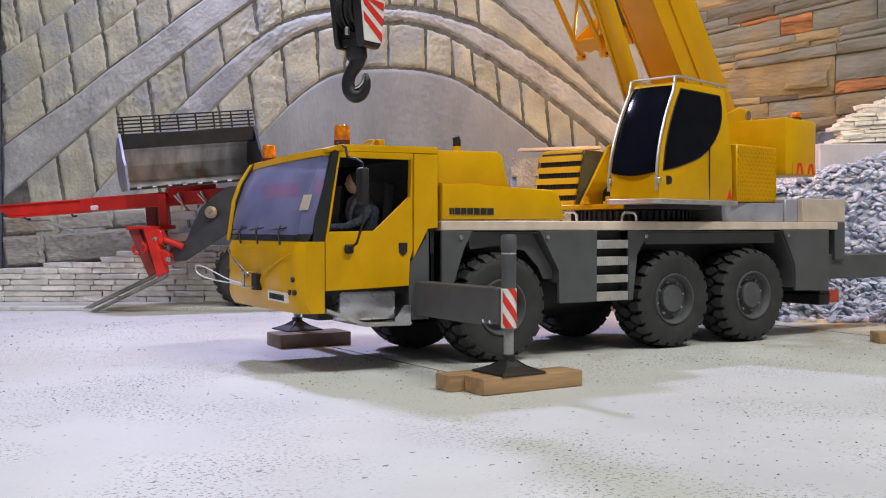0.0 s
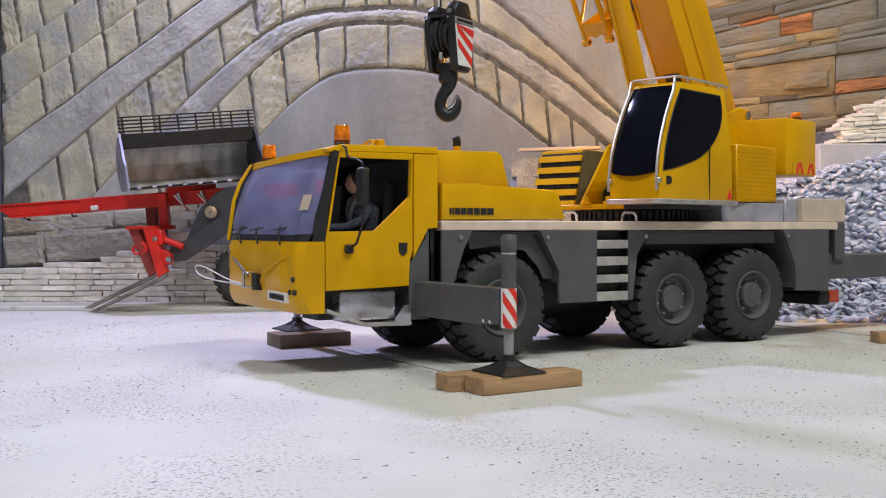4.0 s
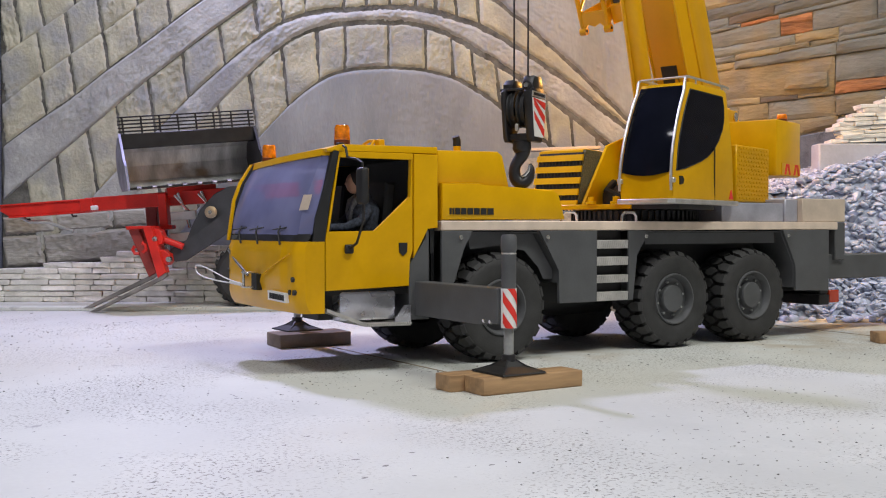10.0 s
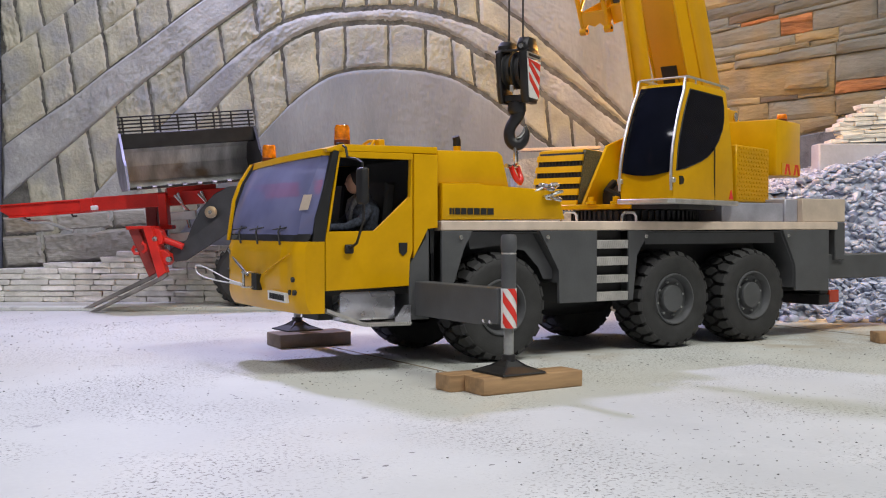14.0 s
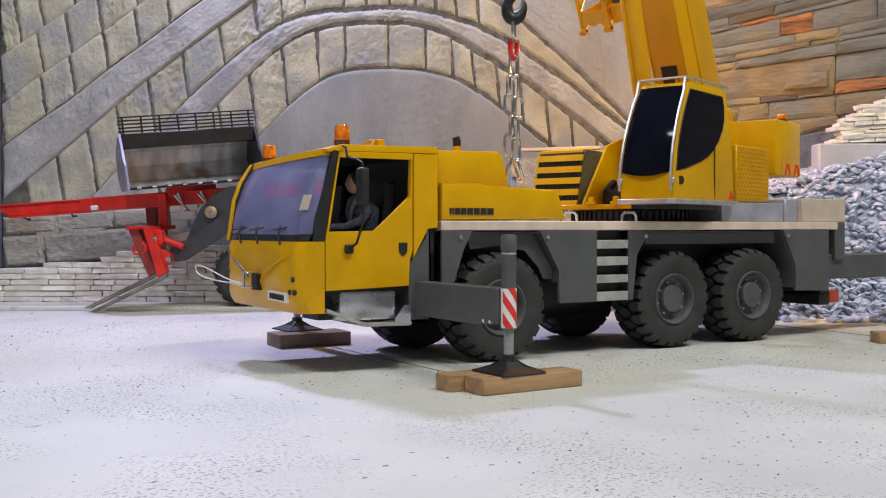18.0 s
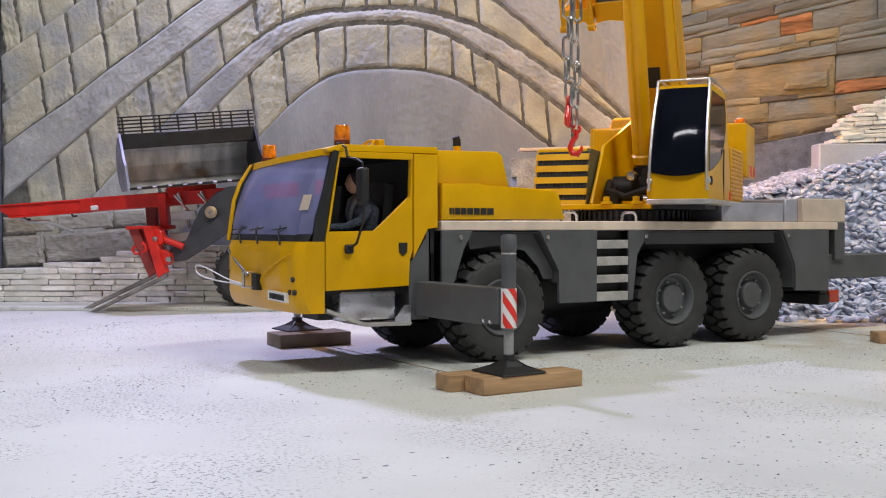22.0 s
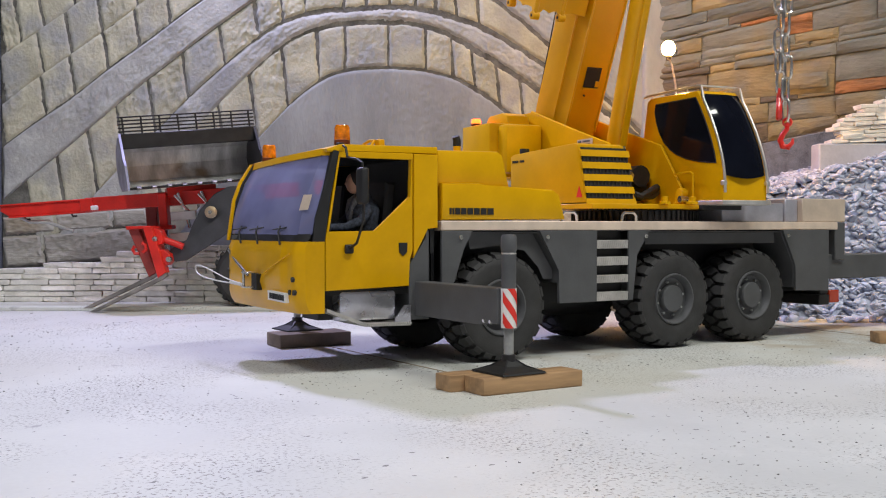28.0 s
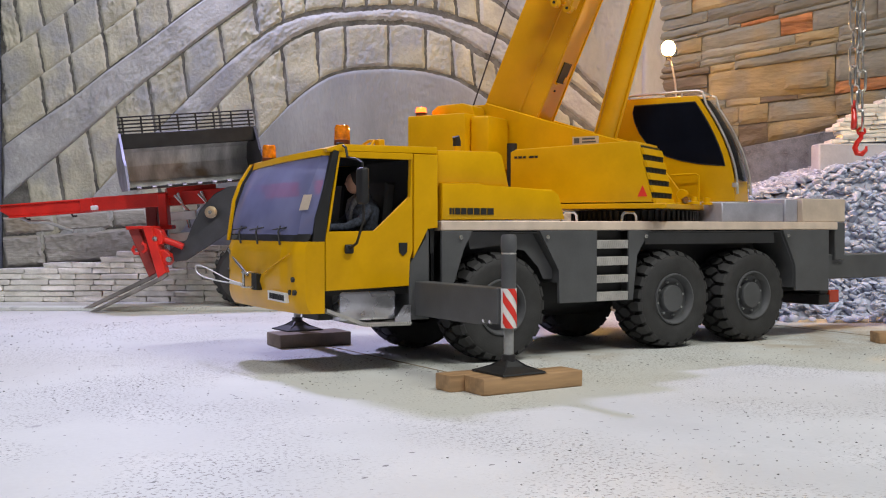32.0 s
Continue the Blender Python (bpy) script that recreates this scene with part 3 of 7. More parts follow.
# ---- gravel ----
def rock_verts(rnd, r):
    bm = bmesh.new()
    bmesh.ops.create_icosphere(bm, subdivisions=2, radius=1)
    sx, sy, sz = r * rnd.uniform(1.0, 1.6), r * rnd.uniform(0.75, 1.15), r * rnd.uniform(0.34, 0.62)
    o = Vector((rnd.uniform(0, 50), rnd.uniform(0, 50), rnd.uniform(0, 50)))
    cuts = [(Vector((rnd.gauss(0, 1), rnd.gauss(0, 1), rnd.gauss(0, 1))).normalized(), rnd.uniform(0.55, 0.8)) for _ in range(7)]
    for v in bm.verts:
        c = v.co * (1 + 0.16 * noise.noise(v.co * 1.3 + o))
        for n, d in cuts:
            k = c.dot(n)
            if k > d:
                c -= n * (k - d) * 0.9
        v.co = Vector((c.x * sx, c.y * sy, c.z * sz))
    vs, fs = [v.co.copy() for v in bm.verts], [[v.index for v in f.verts] for f in bm.faces]
    bm.free()
    return vs, fs


def heap_height(u, v):
    """Height of the gravel over the plan: it climbs to the right and to the back."""
    back = 0.163 + 0.30 * (u - 0.40)
    front = (v - 1.345 - 0.03 * max(0.0, 0.55 - u)) * 2.3
    return max(0.0, min(0.244, back + 0.10 * (v - 1.46), front)) + 0.006 * noise.noise((u * 25, v * 25, 0))


def gravel_heap():
    rnd = random.Random(8)
    verts, faces = [], []
    kinds = [rock_verts(rnd, 1.0) for _ in range(24)]
    def put(u, v, z, r):
        vs, fs = kinds[rnd.randrange(24)]
        m = Matrix.Translation((u, v, z)) @ Euler((rnd.uniform(-0.7, 0.7), rnd.uniform(-0.7, 0.7), rnd.uniform(0, 6.3))).to_matrix().to_4x4() @ Matrix.Scale(r, 4)
        b = len(verts)
        verts.extend([tuple(m @ p) for p in vs])
        faces.extend([[b + i for i in f] for f in fs])
    for _ in range(9000):
        u, v = rnd.uniform(0.30, 0.95), rnd.uniform(1.34, 1.56)
        if v > 1.64 - 0.5 * (u - 0.352) - 0.02:
            continue
        h = heap_height(u, v)
        if h <= 0.004:
            continue
        put(u, v, h - 0.0035, rnd.choice((0.0042, 0.0052, 0.0062, 0.0074)) * rnd.uniform(0.85, 1.15))
    for _ in range(160):
        u = rnd.uniform(0.30, 0.9)
        put(u, 1.345 + rnd.gauss(-0.008, 0.012), 0.0035, rnd.uniform(0.004, 0.008))
    me = bpy.data.meshes.new("gravel_heap")
    me.from_pydata(verts, [], faces)
    me.materials.append(GRAVEL)
    for p in me.polygons:
        p.use_smooth = True
    me.set_sharp_from_angle(angle=radians(42))
    ob = new("gravel_heap", me)
    ob.matrix_basis = PLAN
    return tagged(ob, "heap of loose blue-grey crushed gravel against the slab wall", "gravel heap", kind="stuff")


gravel_heap()


def heap_bed():
    bm = bmesh.new()
    nu, nv = 50, 26
    g = [[bm.verts.new((0.29 + 0.7 * i / nu, 1.335 + 0.24 * j / nv, max(-0.004, heap_height(0.29 + 0.7 * i / nu, 1.335 + 0.24 * j / nv) - 0.010)))
          for j in range(nv + 1)] for i in range(nu + 1)]
    for i in range(nu):
        for j in range(nv):
            bm.faces.new((g[i][j], g[i + 1][j], g[i + 1][j + 1], g[i][j + 1]))
    ob = mesh_object("gravel_bed", bm, GRAVEL)
    ob.matrix_basis = PLAN
    tagged(ob, "packed fine grey gravel under the loose heap", "gravel", kind="stuff")


heap_bed()


# ---- mobile crane: carrier ----
W = 0.170
crane = thing("mobile_crane", "yellow three-axle model mobile crane standing on its front outriggers", "crane")


def tyre(parent, x, y, side):
    """One wheel: tyre, tread lugs, rim, hub and bolts. side -1 faces the near flank."""
    R, wd = 0.0485, 0.044
    y0 = y
    s = -side

    def yy(a):
        return y0 + s * a
    prof = [(0.0240, 0.005), (0.0262, 0.0018), (0.031, 0.0004), (0.038, 0.0), (0.0432, 0.0006), (0.0450, 0.0022), (0.0452, 0.0060), (0.0440, 0.0090), (0.0440, wd - 0.0090), (0.0452, wd - 0.0060), (0.0450, wd - 0.0022),
            (0.0432, wd - 0.0006), (0.030, wd), (0.0240, wd - 0.004)]
    wheel = part("wheel", lathe([(r, yy(a)) for r, a in prof], (x, 0, 0.05), "y", 48, caps=False), RUBBER, parent, "dusty black off-road tyre on a dark rim")
    bm = bmesh.new()
    n = 23
    p = 2 * math.pi / n

    def at(ang, a, r):
        return bm.verts.new((x + r * math.cos(ang), yy(a), 0.05 + r * math.sin(ang)))

    def block(c, ring, base):
        """A tread block: an inset top over flared sides. ring holds (angle share, width, radius)."""
        top = [at(c + 0.93 * f * p, a, r) for f, a, r in ring]
        foot = [at(c + f * p, a, min(r - 0.001, base)) for f, a, r in ring]
        for i in range(len(ring)):
            j = (i + 1) % len(ring)
            bm.faces.new((top[i], top[j], foot[j], foot[i]))
        return top
    for k in range(n):
        for half in (0, 1):
            def m(a):
                return a if half == 0 else wd - a
            ring = [(-0.35, m(0.0008), 0.0446), (0.35, m(0.0008), 0.0446), (0.37, m(0.0026), R - 0.0006), (0.37, m(0.0105), R + 0.0014), (0.0, m(0.0160), R + 0.0016), (-0.37, m(0.0105), R + 0.0014), (-0.37, m(0.0026), R - 0.0006)]
            t = block(k * p, ring, 0.0436)
            for f in ((0, 1, 2, 6), (6, 2, 3, 5), (5, 3, 4)):
                bm.faces.new([t[i] for i in f])
        c = wd / 2
        ring = [(0.0, c - 0.0085, R + 0.0016), (0.37, c - 0.0036, R + 0.0016), (0.37, c + 0.0036, R + 0.0016), (0.0, c + 0.0085, R + 0.0016), (-0.37, c + 0.0036, R + 0.0016), (-0.37, c - 0.0036, R + 0.0016)]
        bm.faces.new(block((k + 0.5) * p, ring, 0.0430))
    bmesh.ops.recalc_face_normals(bm, faces=bm.faces)
    part("tread", bm, RUBBER, wheel, smooth=False)
    part("rim", lathe([(0.0262, yy(0.0030)), (0.0256, yy(0.0004)), (0.0244, yy(0.0002)), (0.0232, yy(0.0024)), (0.0214, yy(0.0085)), (0.0200, yy(0.0092)), (0.0142, yy(0.0092)), (0.0138, yy(0.0040)),
                       (0.0129, yy(0.0030)), (0.0001, yy(0.0028))], (x, 0, 0.05), "y", 40, caps=False), DARK, wheel, "dark grey dished rim")
    for k in range(8):
        q = 2 * math.pi * (k + 0.3) / 8
        c = (x + 0.0172 * math.cos(q), 0.05 + 0.0172 * math.sin(q))
        part("wheel_bolt", rod((c[0], yy(0.0094), c[1]), (c[0], yy(0.0066), c[1]), 0.0012, n=6), STEEL_GREY, wheel, "dull steel wheel bolt")
    return wheel


for ax, far in ((0.0117, 0.0), (0.2225, 0.2050), (0.3365, 0.3365)):
    tyre(crane, ax, 0.0, -1)
    tyre(crane, far, W, 1)
    part("axle", rod((ax, 0.03, 0.05), (ax, W - 0.03, 0.05), 0.008), DARK, crane)

# frame, deck, skirts
part("chassis_frame", box(-0.155, 0.47, 0.052, 0.118, 0.055, 0.1195, 0.002), DARK, crane)
part("deck", box(-0.0535, 0.471, 0.0, W, 0.1198, 0.1285, 0.0008), DECK_ALU, crane, "pale aluminium deck plate with a beige edge")
part("side_skirt", prism([(-0.0535, 0.1195), (-0.021, 0.1195), (-0.031, 0.104), (-0.040, 0.075), (-0.0535, 0.060)], 0.0, 0.003, bevel=0.0004), DARK, crane)
part("side_skirt", prism([(0.052, 0.1195), (0.1205, 0.1195), (0.1205, 0.051), (0.075, 0.051), (0.075, 0.082)], 0.0, 0.003, bevel=0.0004), DARK, crane)
part("side_skirt", prism([(0.1605, 0.1195), (0.188, 0.1195), (0.171, 0.096), (0.166, 0.051), (0.1605, 0.051)], 0.0, 0.003, bevel=0.0004), DARK, crane)
part("side_skirt", prism([(0.380, 0.1195), (0.456, 0.1195), (0.456, 0.051), (0.401, 0.053), (0.401, 0.081)], 0.0, 0.003, bevel=0.0004), DARK, crane)
for pts in ([(-0.0535, 0.1195), (-0.021, 0.1195), (-0.040, 0.075), (-0.0535, 0.060)], [(0.052, 0.1195), (0.171, 0.1195), (0.166, 0.051), (0.075, 0.051), (0.075, 0.082)],
            [(0.380, 0.1195), (0.456, 0.1195), (0.456, 0.051), (0.401, 0.053)]):
    part("side_skirt", prism(pts, W - 0.003, W, bevel=0.0004), DARK, crane)
# mudguards over the wheels
for arch in ([(-0.0408, 0.062), (-0.0408, 0.0750), (-0.0315, 0.1040), (-0.0215, 0.1172), (0.0525, 0.1172), (0.0755, 0.0822), (0.0755, 0.0705)],
             [(0.1668, 0.056), (0.1715, 0.0960), (0.1885, 0.1172), (0.3795, 0.1172), (0.4002, 0.0812), (0.4002, 0.056)]):
    mid = sum(x for x, z in arch) / len(arch)
    shell = [(x + (-0.0016 if x < mid else 0.0016), min(z + 0.0012, 0.1192) if z > 0.065 else z) for x, z in arch]
    for y0, y1 in ((0.0032, 0.050), (W - 0.050, W - 0.0032)):
        part("mudguard", prism(arch + shell[::-1], y0, y1), DARK, crane)
part("wheel_bay_panel", box(-0.05, 0.046, 0.0475, 0.0515, 0.060, 0.119), DARK, crane)
# black sheets stand in for the deep shade behind the wheels
part("wheel_bay_panel", box(0.0465, 0.47, 0.049, 0.0515, 0.048, 0.119), BLACK, crane)
part("wheel_bay_panel", box(-0.05, 0.47, 0.1185, 0.121, 0.048, 0.119), BLACK, crane)
for sx in (-0.0345, 0.061, 0.182, 0.388):
    part("bolt", lathe([(0.0022, -0.0012), (0.0018, -0.002), (0.0001, -0.002)], (sx, 0, 0.1135), "y", 10), CHROME, crane)
# liners just inside the wheel arches
part("arch_liner", prism([(-0.0210, 0.1168), (0.0515, 0.1168), (0.0745, 0.0825), (0.0745, 0.0740), (0.0640, 0.0740), (0.0580, 0.0850), (0.0420, 0.1010), (0.0117, 0.1060), (-0.0180, 0.1030)], 0.0100, 0.0120), DARK, crane)
part("arch_liner", box(0.1900, 0.3780, 0.0100, 0.0120, 0.1055, 0.1168), DARK, crane)
part("propeller_shaft_guard", rod((0.078, 0.085, 0.052), (0.19, 0.085, 0.052), 0.021, n=20), BLACK, crane)

# ladder in the flank
part("ladder_back", box(0.1205, 0.1605, 0.0115, 0.013, 0.051, 0.1195), BLACK, crane)
for z0, z1 in ((0.1020, 0.1102), (0.0856, 0.0940), (0.0688, 0.0764), (0.0514, 0.0600)):
    bm = box(0.1208, 0.1602, 0.0005, 0.010, z0, z1, 0.0004)
    for k in range(14):
        x = 0.1225 + k * 0.0027
        add_prism(bm, [(x, z0 + 0.0008), (x + 0.0009, z0 + 0.0008), (x + 0.0024, z1 - 0.0008), (x + 0.0015, z1 - 0.0008)], 0.0001, 0.0012)
    part("ladder_step", bm, ALU, crane, "ribbed aluminium step", smooth=False)

# grab rails on the deck by the slew ring
for gx in (0.096, 0.171):
    part("grab_rail", tube([(gx - 0.0095, 0.012, 0.128), (gx - 0.009, 0.012, 0.134), (gx - 0.006, 0.012, 0.1372), (gx + 0.006, 0.012, 0.1372), (gx + 0.009, 0.012, 0.134), (gx + 0.0095, 0.012, 0.128)], 0.0014), CHROME, crane, "bright steel grab rail")

# rear deck boxes
part("rear_toolbox", box(0.416, 0.4885, 0.004, 0.07, 0.1285, 0.1545, 0.0008), PALE_WOOD, crane, "beige plywood box")
BALLAST = material("dull_ballast_steel", (0.40, 0.40, 0.46), 0.42, 0.3, 0.80, 30, 400, 0.08)
part("rear_ballast_plate", box(0.395, 0.4155, 0.010, 0.14, 0.1285, 0.1535, 0.0008), BALLAST, crane)
part("rear_ballast_plate", box(0.300, 0.3945, 0.012, 0.14, 0.1285, 0.1490, 0.0008), BALLAST, crane, "brushed silver ballast plate")
part("rear_bulkhead", box(0.4715, 0.489, 0.004, W - 0.004, 0.085, 0.1280, 0.001), DARK, crane)
part("rear_frame", box(0.456, 0.4705, 0.012, W - 0.012, 0.046, 0.1190, 0.001), BLACK, crane)
part("rear_beam", box(0.4595, 0.80, 0.008, 0.036, 0.0635, 0.0915, 0.0012), DARK, crane, "dark steel beam reaching out behind the carrier")
part("tail_lamp", box(0.4705, 0.4870, 0.010, 0.030, 0.036, 0.0505, 0.001), RED_LENS, crane, "red tail lamp")
part("tail_bracket", box(0.452, 0.4702, 0.010, 0.150, 0.034, 0.0458, 0.001), BLACK, crane)

# engine hood behind the cab
part("hood_upper", prism([(-0.0545, 0.1585), (-0.0545, 0.1905), (0.010, 0.1915), (0.0148, 0.188), (0.0225, 0.1585)], 0.006, 0.164, bevel=0.002, seg=2), YELLOW, crane)
part("hood_lower", prism([(-0.0530, 0.1292), (-0.0530, 0.1612), (-0.0125, 0.1620), (-0.0045, 0.1588), (0.067, 0.1578), (0.0745, 0.1535), (0.082, 0.1300)], 0.0, W, bevel=0.0016, seg=2), YELLOW, crane)
hood = crane.children[-1]
for k, (x0, x1) in enumerate(((-0.0458, -0.0438), (-0.0428, -0.0410), (-0.0400, -0.0350), (-0.0340, -0.0285), (-0.0272, -0.0215), (-0.0202, -0.0145), (-0.0132, -0.0072), (-0.0060, 0.0005))):
    part("name_bar", box(x0, x1, -0.0009, 0.0002, 0.1340, 0.1398, 0.0002), BLACK, hood, "dark raised plain bar")
part("exhaust_pipe", rod((-0.004, 0.055, 0.190), (-0.004, 0.055, 0.199), 0.0036), YELLOW, crane)
part("exhaust_tip", tube([(-0.004, 0.055, 0.199), (-0.004, 0.055, 0.204), (-0.0055, 0.0545, 0.208)], [0.0038, 0.0038, 0.0034], 12), BLACK, crane, "black exhaust tip")
# black filler paints the shaded gap between cab and hood
part("hood_gap", box(-0.0575, -0.0545, 0.012, W - 0.012, 0.06, 0.1885), BLACK, crane)

# ---- carrier cab ----
cab = part("cab", prism([(-0.0815, 0.1856), (-0.0575, 0.1858), (-0.0575, 0.122), (-0.068, 0.122), (-0.0815, 0.096)], 0.0, 0.006, bevel=0.0006), YELLOW, crane, "yellow driver's cab with a lavender reflection painted into its windscreen")
cab_far = prism([(-0.0815, 0.1856), (-0.0575, 0.1858), (-0.0575, 0.122), (-0.068, 0.122), (-0.0815, 0.096)], W - 0.006, W, bevel=0.0006)
part("rear_pillar", cab_far, YELLOW, cab)
part("rear_wall", box(-0.062, -0.058, 0.006, W - 0.006, 0.10, 0.189), BLACK, cab)
for y0, y1 in ((0.0, 0.005), (W - 0.005, W)):
    dr = part("door", prism([(-0.1645, 0.0703), (-0.0862, 0.0723), (-0.0862, 0.0950), (-0.0826, 0.1020), (-0.0826, 0.1805), (-0.0845, 0.1805), (-0.0845, 0.1485), (-0.1180, 0.1192), (-0.1632, 0.1192), (-0.1645, 0.115)], y0, y1, bevel=0.0006), YELLOW, cab, "yellow door with an angled open window")
    part("door_top_rail", prism([(-0.1535, 0.1805), (-0.0826, 0.1805), (-0.0822, 0.1860), (-0.1520, 0.1855)], y0, y1, bevel=0.0004), YELLOW, cab)
    if y0 == 0:
        part("door_handle", prism([(-0.0965, 0.1095), (-0.0885, 0.1095), (-0.0888, 0.1015), (-0.0925, 0.0982), (-0.0962, 0.1015)], -0.0012, 0.0005, bevel=0.0003), BLACK, dr, "black recessed handle")
        part("mirror_mount", box(-0.1480, -0.1405, -0.004, 0.0, 0.1010, 0.1085, 0.001), BLACK, dr)
# black A-pillars, sloping back from the screen's foot
part("front_pillar", prism([(-0.1765, 0.1105), (-0.1650, 0.1105), (-0.1600, 0.1480), (-0.1515, 0.1855), (-0.1575, 0.1875), (-0.1655, 0.1560), (-0.1735, 0.1300)], 0.0, 0.005, bevel=0.0006), BLACK, cab, "black windscreen pillar")
part("screen_seal", prism([(-0.1870, 0.1105), (-0.1845, 0.1105), (-0.1790, 0.1480), (-0.1728, 0.1642), (-0.1618, 0.1815), (-0.1640, 0.1820), (-0.1752, 0.1645), (-0.1815, 0.1480)], W - 0.0040, W - 0.0005, bevel=0.0003), BLACK, cab)
part("front_pillar", prism([(-0.1895, 0.1105), (-0.1870, 0.1105), (-0.1815, 0.1480), (-0.1752, 0.1645), (-0.1640, 0.1820), (-0.1660, 0.1825), (-0.1775, 0.1650), (-0.1840, 0.1480)], W - 0.0035, W + 0.0005, bevel=0.0004), YELLOW, cab, "thin yellow windscreen pillar")
part("door_frame_edge", prism([(-0.1632, 0.1192), (-0.1612, 0.1192), (-0.1510, 0.1810), (-0.1530, 0.1810)], 0.0003, 0.0045, bevel=0.0003), YELLOW, cab)
roof_bm = prism([(-0.1620, 0.1845), (-0.1640, 0.1872), (-0.1500, 0.1915), (-0.0580, 0.1925), (-0.0580, 0.1862), (-0.1500, 0.1858)], 0.0, W, bevel=0.0010, seg=2)
for v in roof_bm.verts:  # the roof's front edge falls away from the door side
    if v.co.x < -0.14:
        v.co.z -= 0.0042 * v.co.y / W
part("roof", roof_bm, YELLOW, cab)
# added black sheets hide the far side's yellow so the inside reads dark
part("far_lining", box(-0.158, -0.062, W - 0.0075, W - 0.0060, 0.0720, 0.1200), BLACK, cab)
part("far_lining", box(-0.0840, -0.0620, W - 0.0075, W - 0.0060, 0.1205, 0.1830), BLACK, cab)
part("roof_lining", box(-0.146, -0.060, 0.006, W - 0.006, 0.1835, 0.1855), BLACK, cab)
part("cab_floor", box(-0.175, -0.060, 0.004, W - 0.004, 0.066, 0.071), BLACK, cab)


def front_x(y, z):
    """Plan of the rounded front apron: full in the middle, drawn back at both corners."""
    t = abs((y - W / 2) / (W / 2))
    x = -0.1925 + 0.0035 * t ** 2 + 0.0065 * max(0.0, (t - 0.90) / 0.10) ** 2.0
    return x + (0.0052 * ((0.064 - z) / 0.012) ** 2 if z < 0.064 else 0.0)


def apron():
    bm = bmesh.new()
    zs = [0.0520, 0.0535, 0.058, 0.064, 0.070, 0.076, 0.084, 0.092, 0.100, 0.106, 0.1095, 0.1110]
    ys = [W * i / 40 for i in range(41)]
    g = []
    for i, y in enumerate(ys):
        col = []
        for z in zs:
            x = front_x(y, z)
            t = (y - W / 2) / (W / 2)
            # two creases falling to the towing jaw
            ridge = 0.11 - 0.034 * (1 - min(1, abs(t) / 0.72))
            if z > 0.072 and abs(t) < 0.75:
                x -= 0.0026 * max(0.0, min(1.0, (ridge - z) / 0.010))
            if z > 0.109:
                x += 0.002
            col.append(bm.verts.new((x, y, z)))
        g.append(col)
    for i in range(len(ys) - 1):
        for j in range(len(zs) - 1):
            bm.faces.new((g[i][j], g[i + 1][j], g[i + 1][j + 1], g[i][j + 1]))
    # close back to the cab
    for row in (0, len(zs) - 1):
        back = [bm.verts.new((-0.166, y, zs[row])) for y in ys]
        for i in range(len(ys) - 1):
            bm.faces.new((g[i][row], g[i + 1][row], back[i + 1], back[i]))
    for col, y in ((g[0], 0.0), (g[-1], W)):
        back = [bm.verts.new((-0.1655, y, z)) for z in zs]
        for j in range(len(zs) - 1):
            bm.faces.new((col[j], col[j + 1], back[j + 1], back[j]))
    return bm


ap = part("front_apron", apron(), YELLOW, cab, "yellow rounded front apron")


def plate_piece(y0, y1, z0, z1, out, slope=0.03):
    """A thin plate that follows the apron, rising with y."""
    bm = bmesh.new()
    pts = [(y, z + slope * (y - 0.016)) for y, z in ((y0, z0), (y1, z0), (y1, z1), (y0, z1))]
    a = [bm.verts.new((front_x(y, z) - 0.0026 - out, y, z)) for y, z in pts]
    b = [bm.verts.new((front_x(y, z) + 0.001, y, z)) for y, z in pts]
    bm.faces.new(a)
    for i in range(4):
        bm.faces.new((a[i], a[(i + 1) % 4], b[(i + 1) % 4], b[i]))
    return bm


number_plate = part("number_plate", plate_piece(0.017, 0.051, 0.0605, 0.0685, 0.0006), WHITE, ap, "white number plate with plain dark bars")
for k in range(6):
    part("plate_bar", plate_piece(0.0195 + k * 0.0048, 0.0228 + k * 0.0048, 0.0622, 0.0668, 0.0010), BLACK, ap)
part("towing_jaw", prism([(0.071, 0.0825), (0.083, 0.0825), (0.083, 0.0685), (0.071, 0.0685)], -0.1975, -0.1910, "x"), BLACK, ap, "black towing jaw opening")
bm = bmesh.new()
add_rod(bm, (-0.203, 0.087, 0.071), (-0.203, 0.087, 0.0845), 0.0013)
add_box(bm, -0.205, -0.195, 0.075, 0.089, 0.0828, 0.0842, 0.0004)
add_box(bm, -0.205, -0.195, 0.075, 0.089, 0.0702, 0.0716, 0.0004)
part("towing_pin", bm, CHROME, ap, "bright towing pin")
for ya, za, yb, zb, tr, tm in ((0.166, 0.1020, 0.094, 0.0805, 0.0014, CHROME), (0.012, 0.1010, 0.060, 0.0830, 0.0007, YELLOW)):
    part("crease_trim", tube([(front_x(ya, za) - 0.0016, ya, za), ((front_x(ya, za) + front_x(yb, zb)) / 2 - 0.0040, (ya + yb) / 2, (za + zb) / 2), (front_x(yb, zb) - 0.0040, yb, zb)], tr), tm, ap)
for py, pz in ((0.009, 0.0800), (0.014, 0.0695), (0.007, 0.0695), (0.163, 0.082), (0.160, 0.071)):
    part("lamp_hole", lathe([(0.0001, -0.0012), (0.0022, -0.0012), (0.0024, 0.0012)], (front_x(py, pz), py, pz), "x", 10), BLACK, ap)
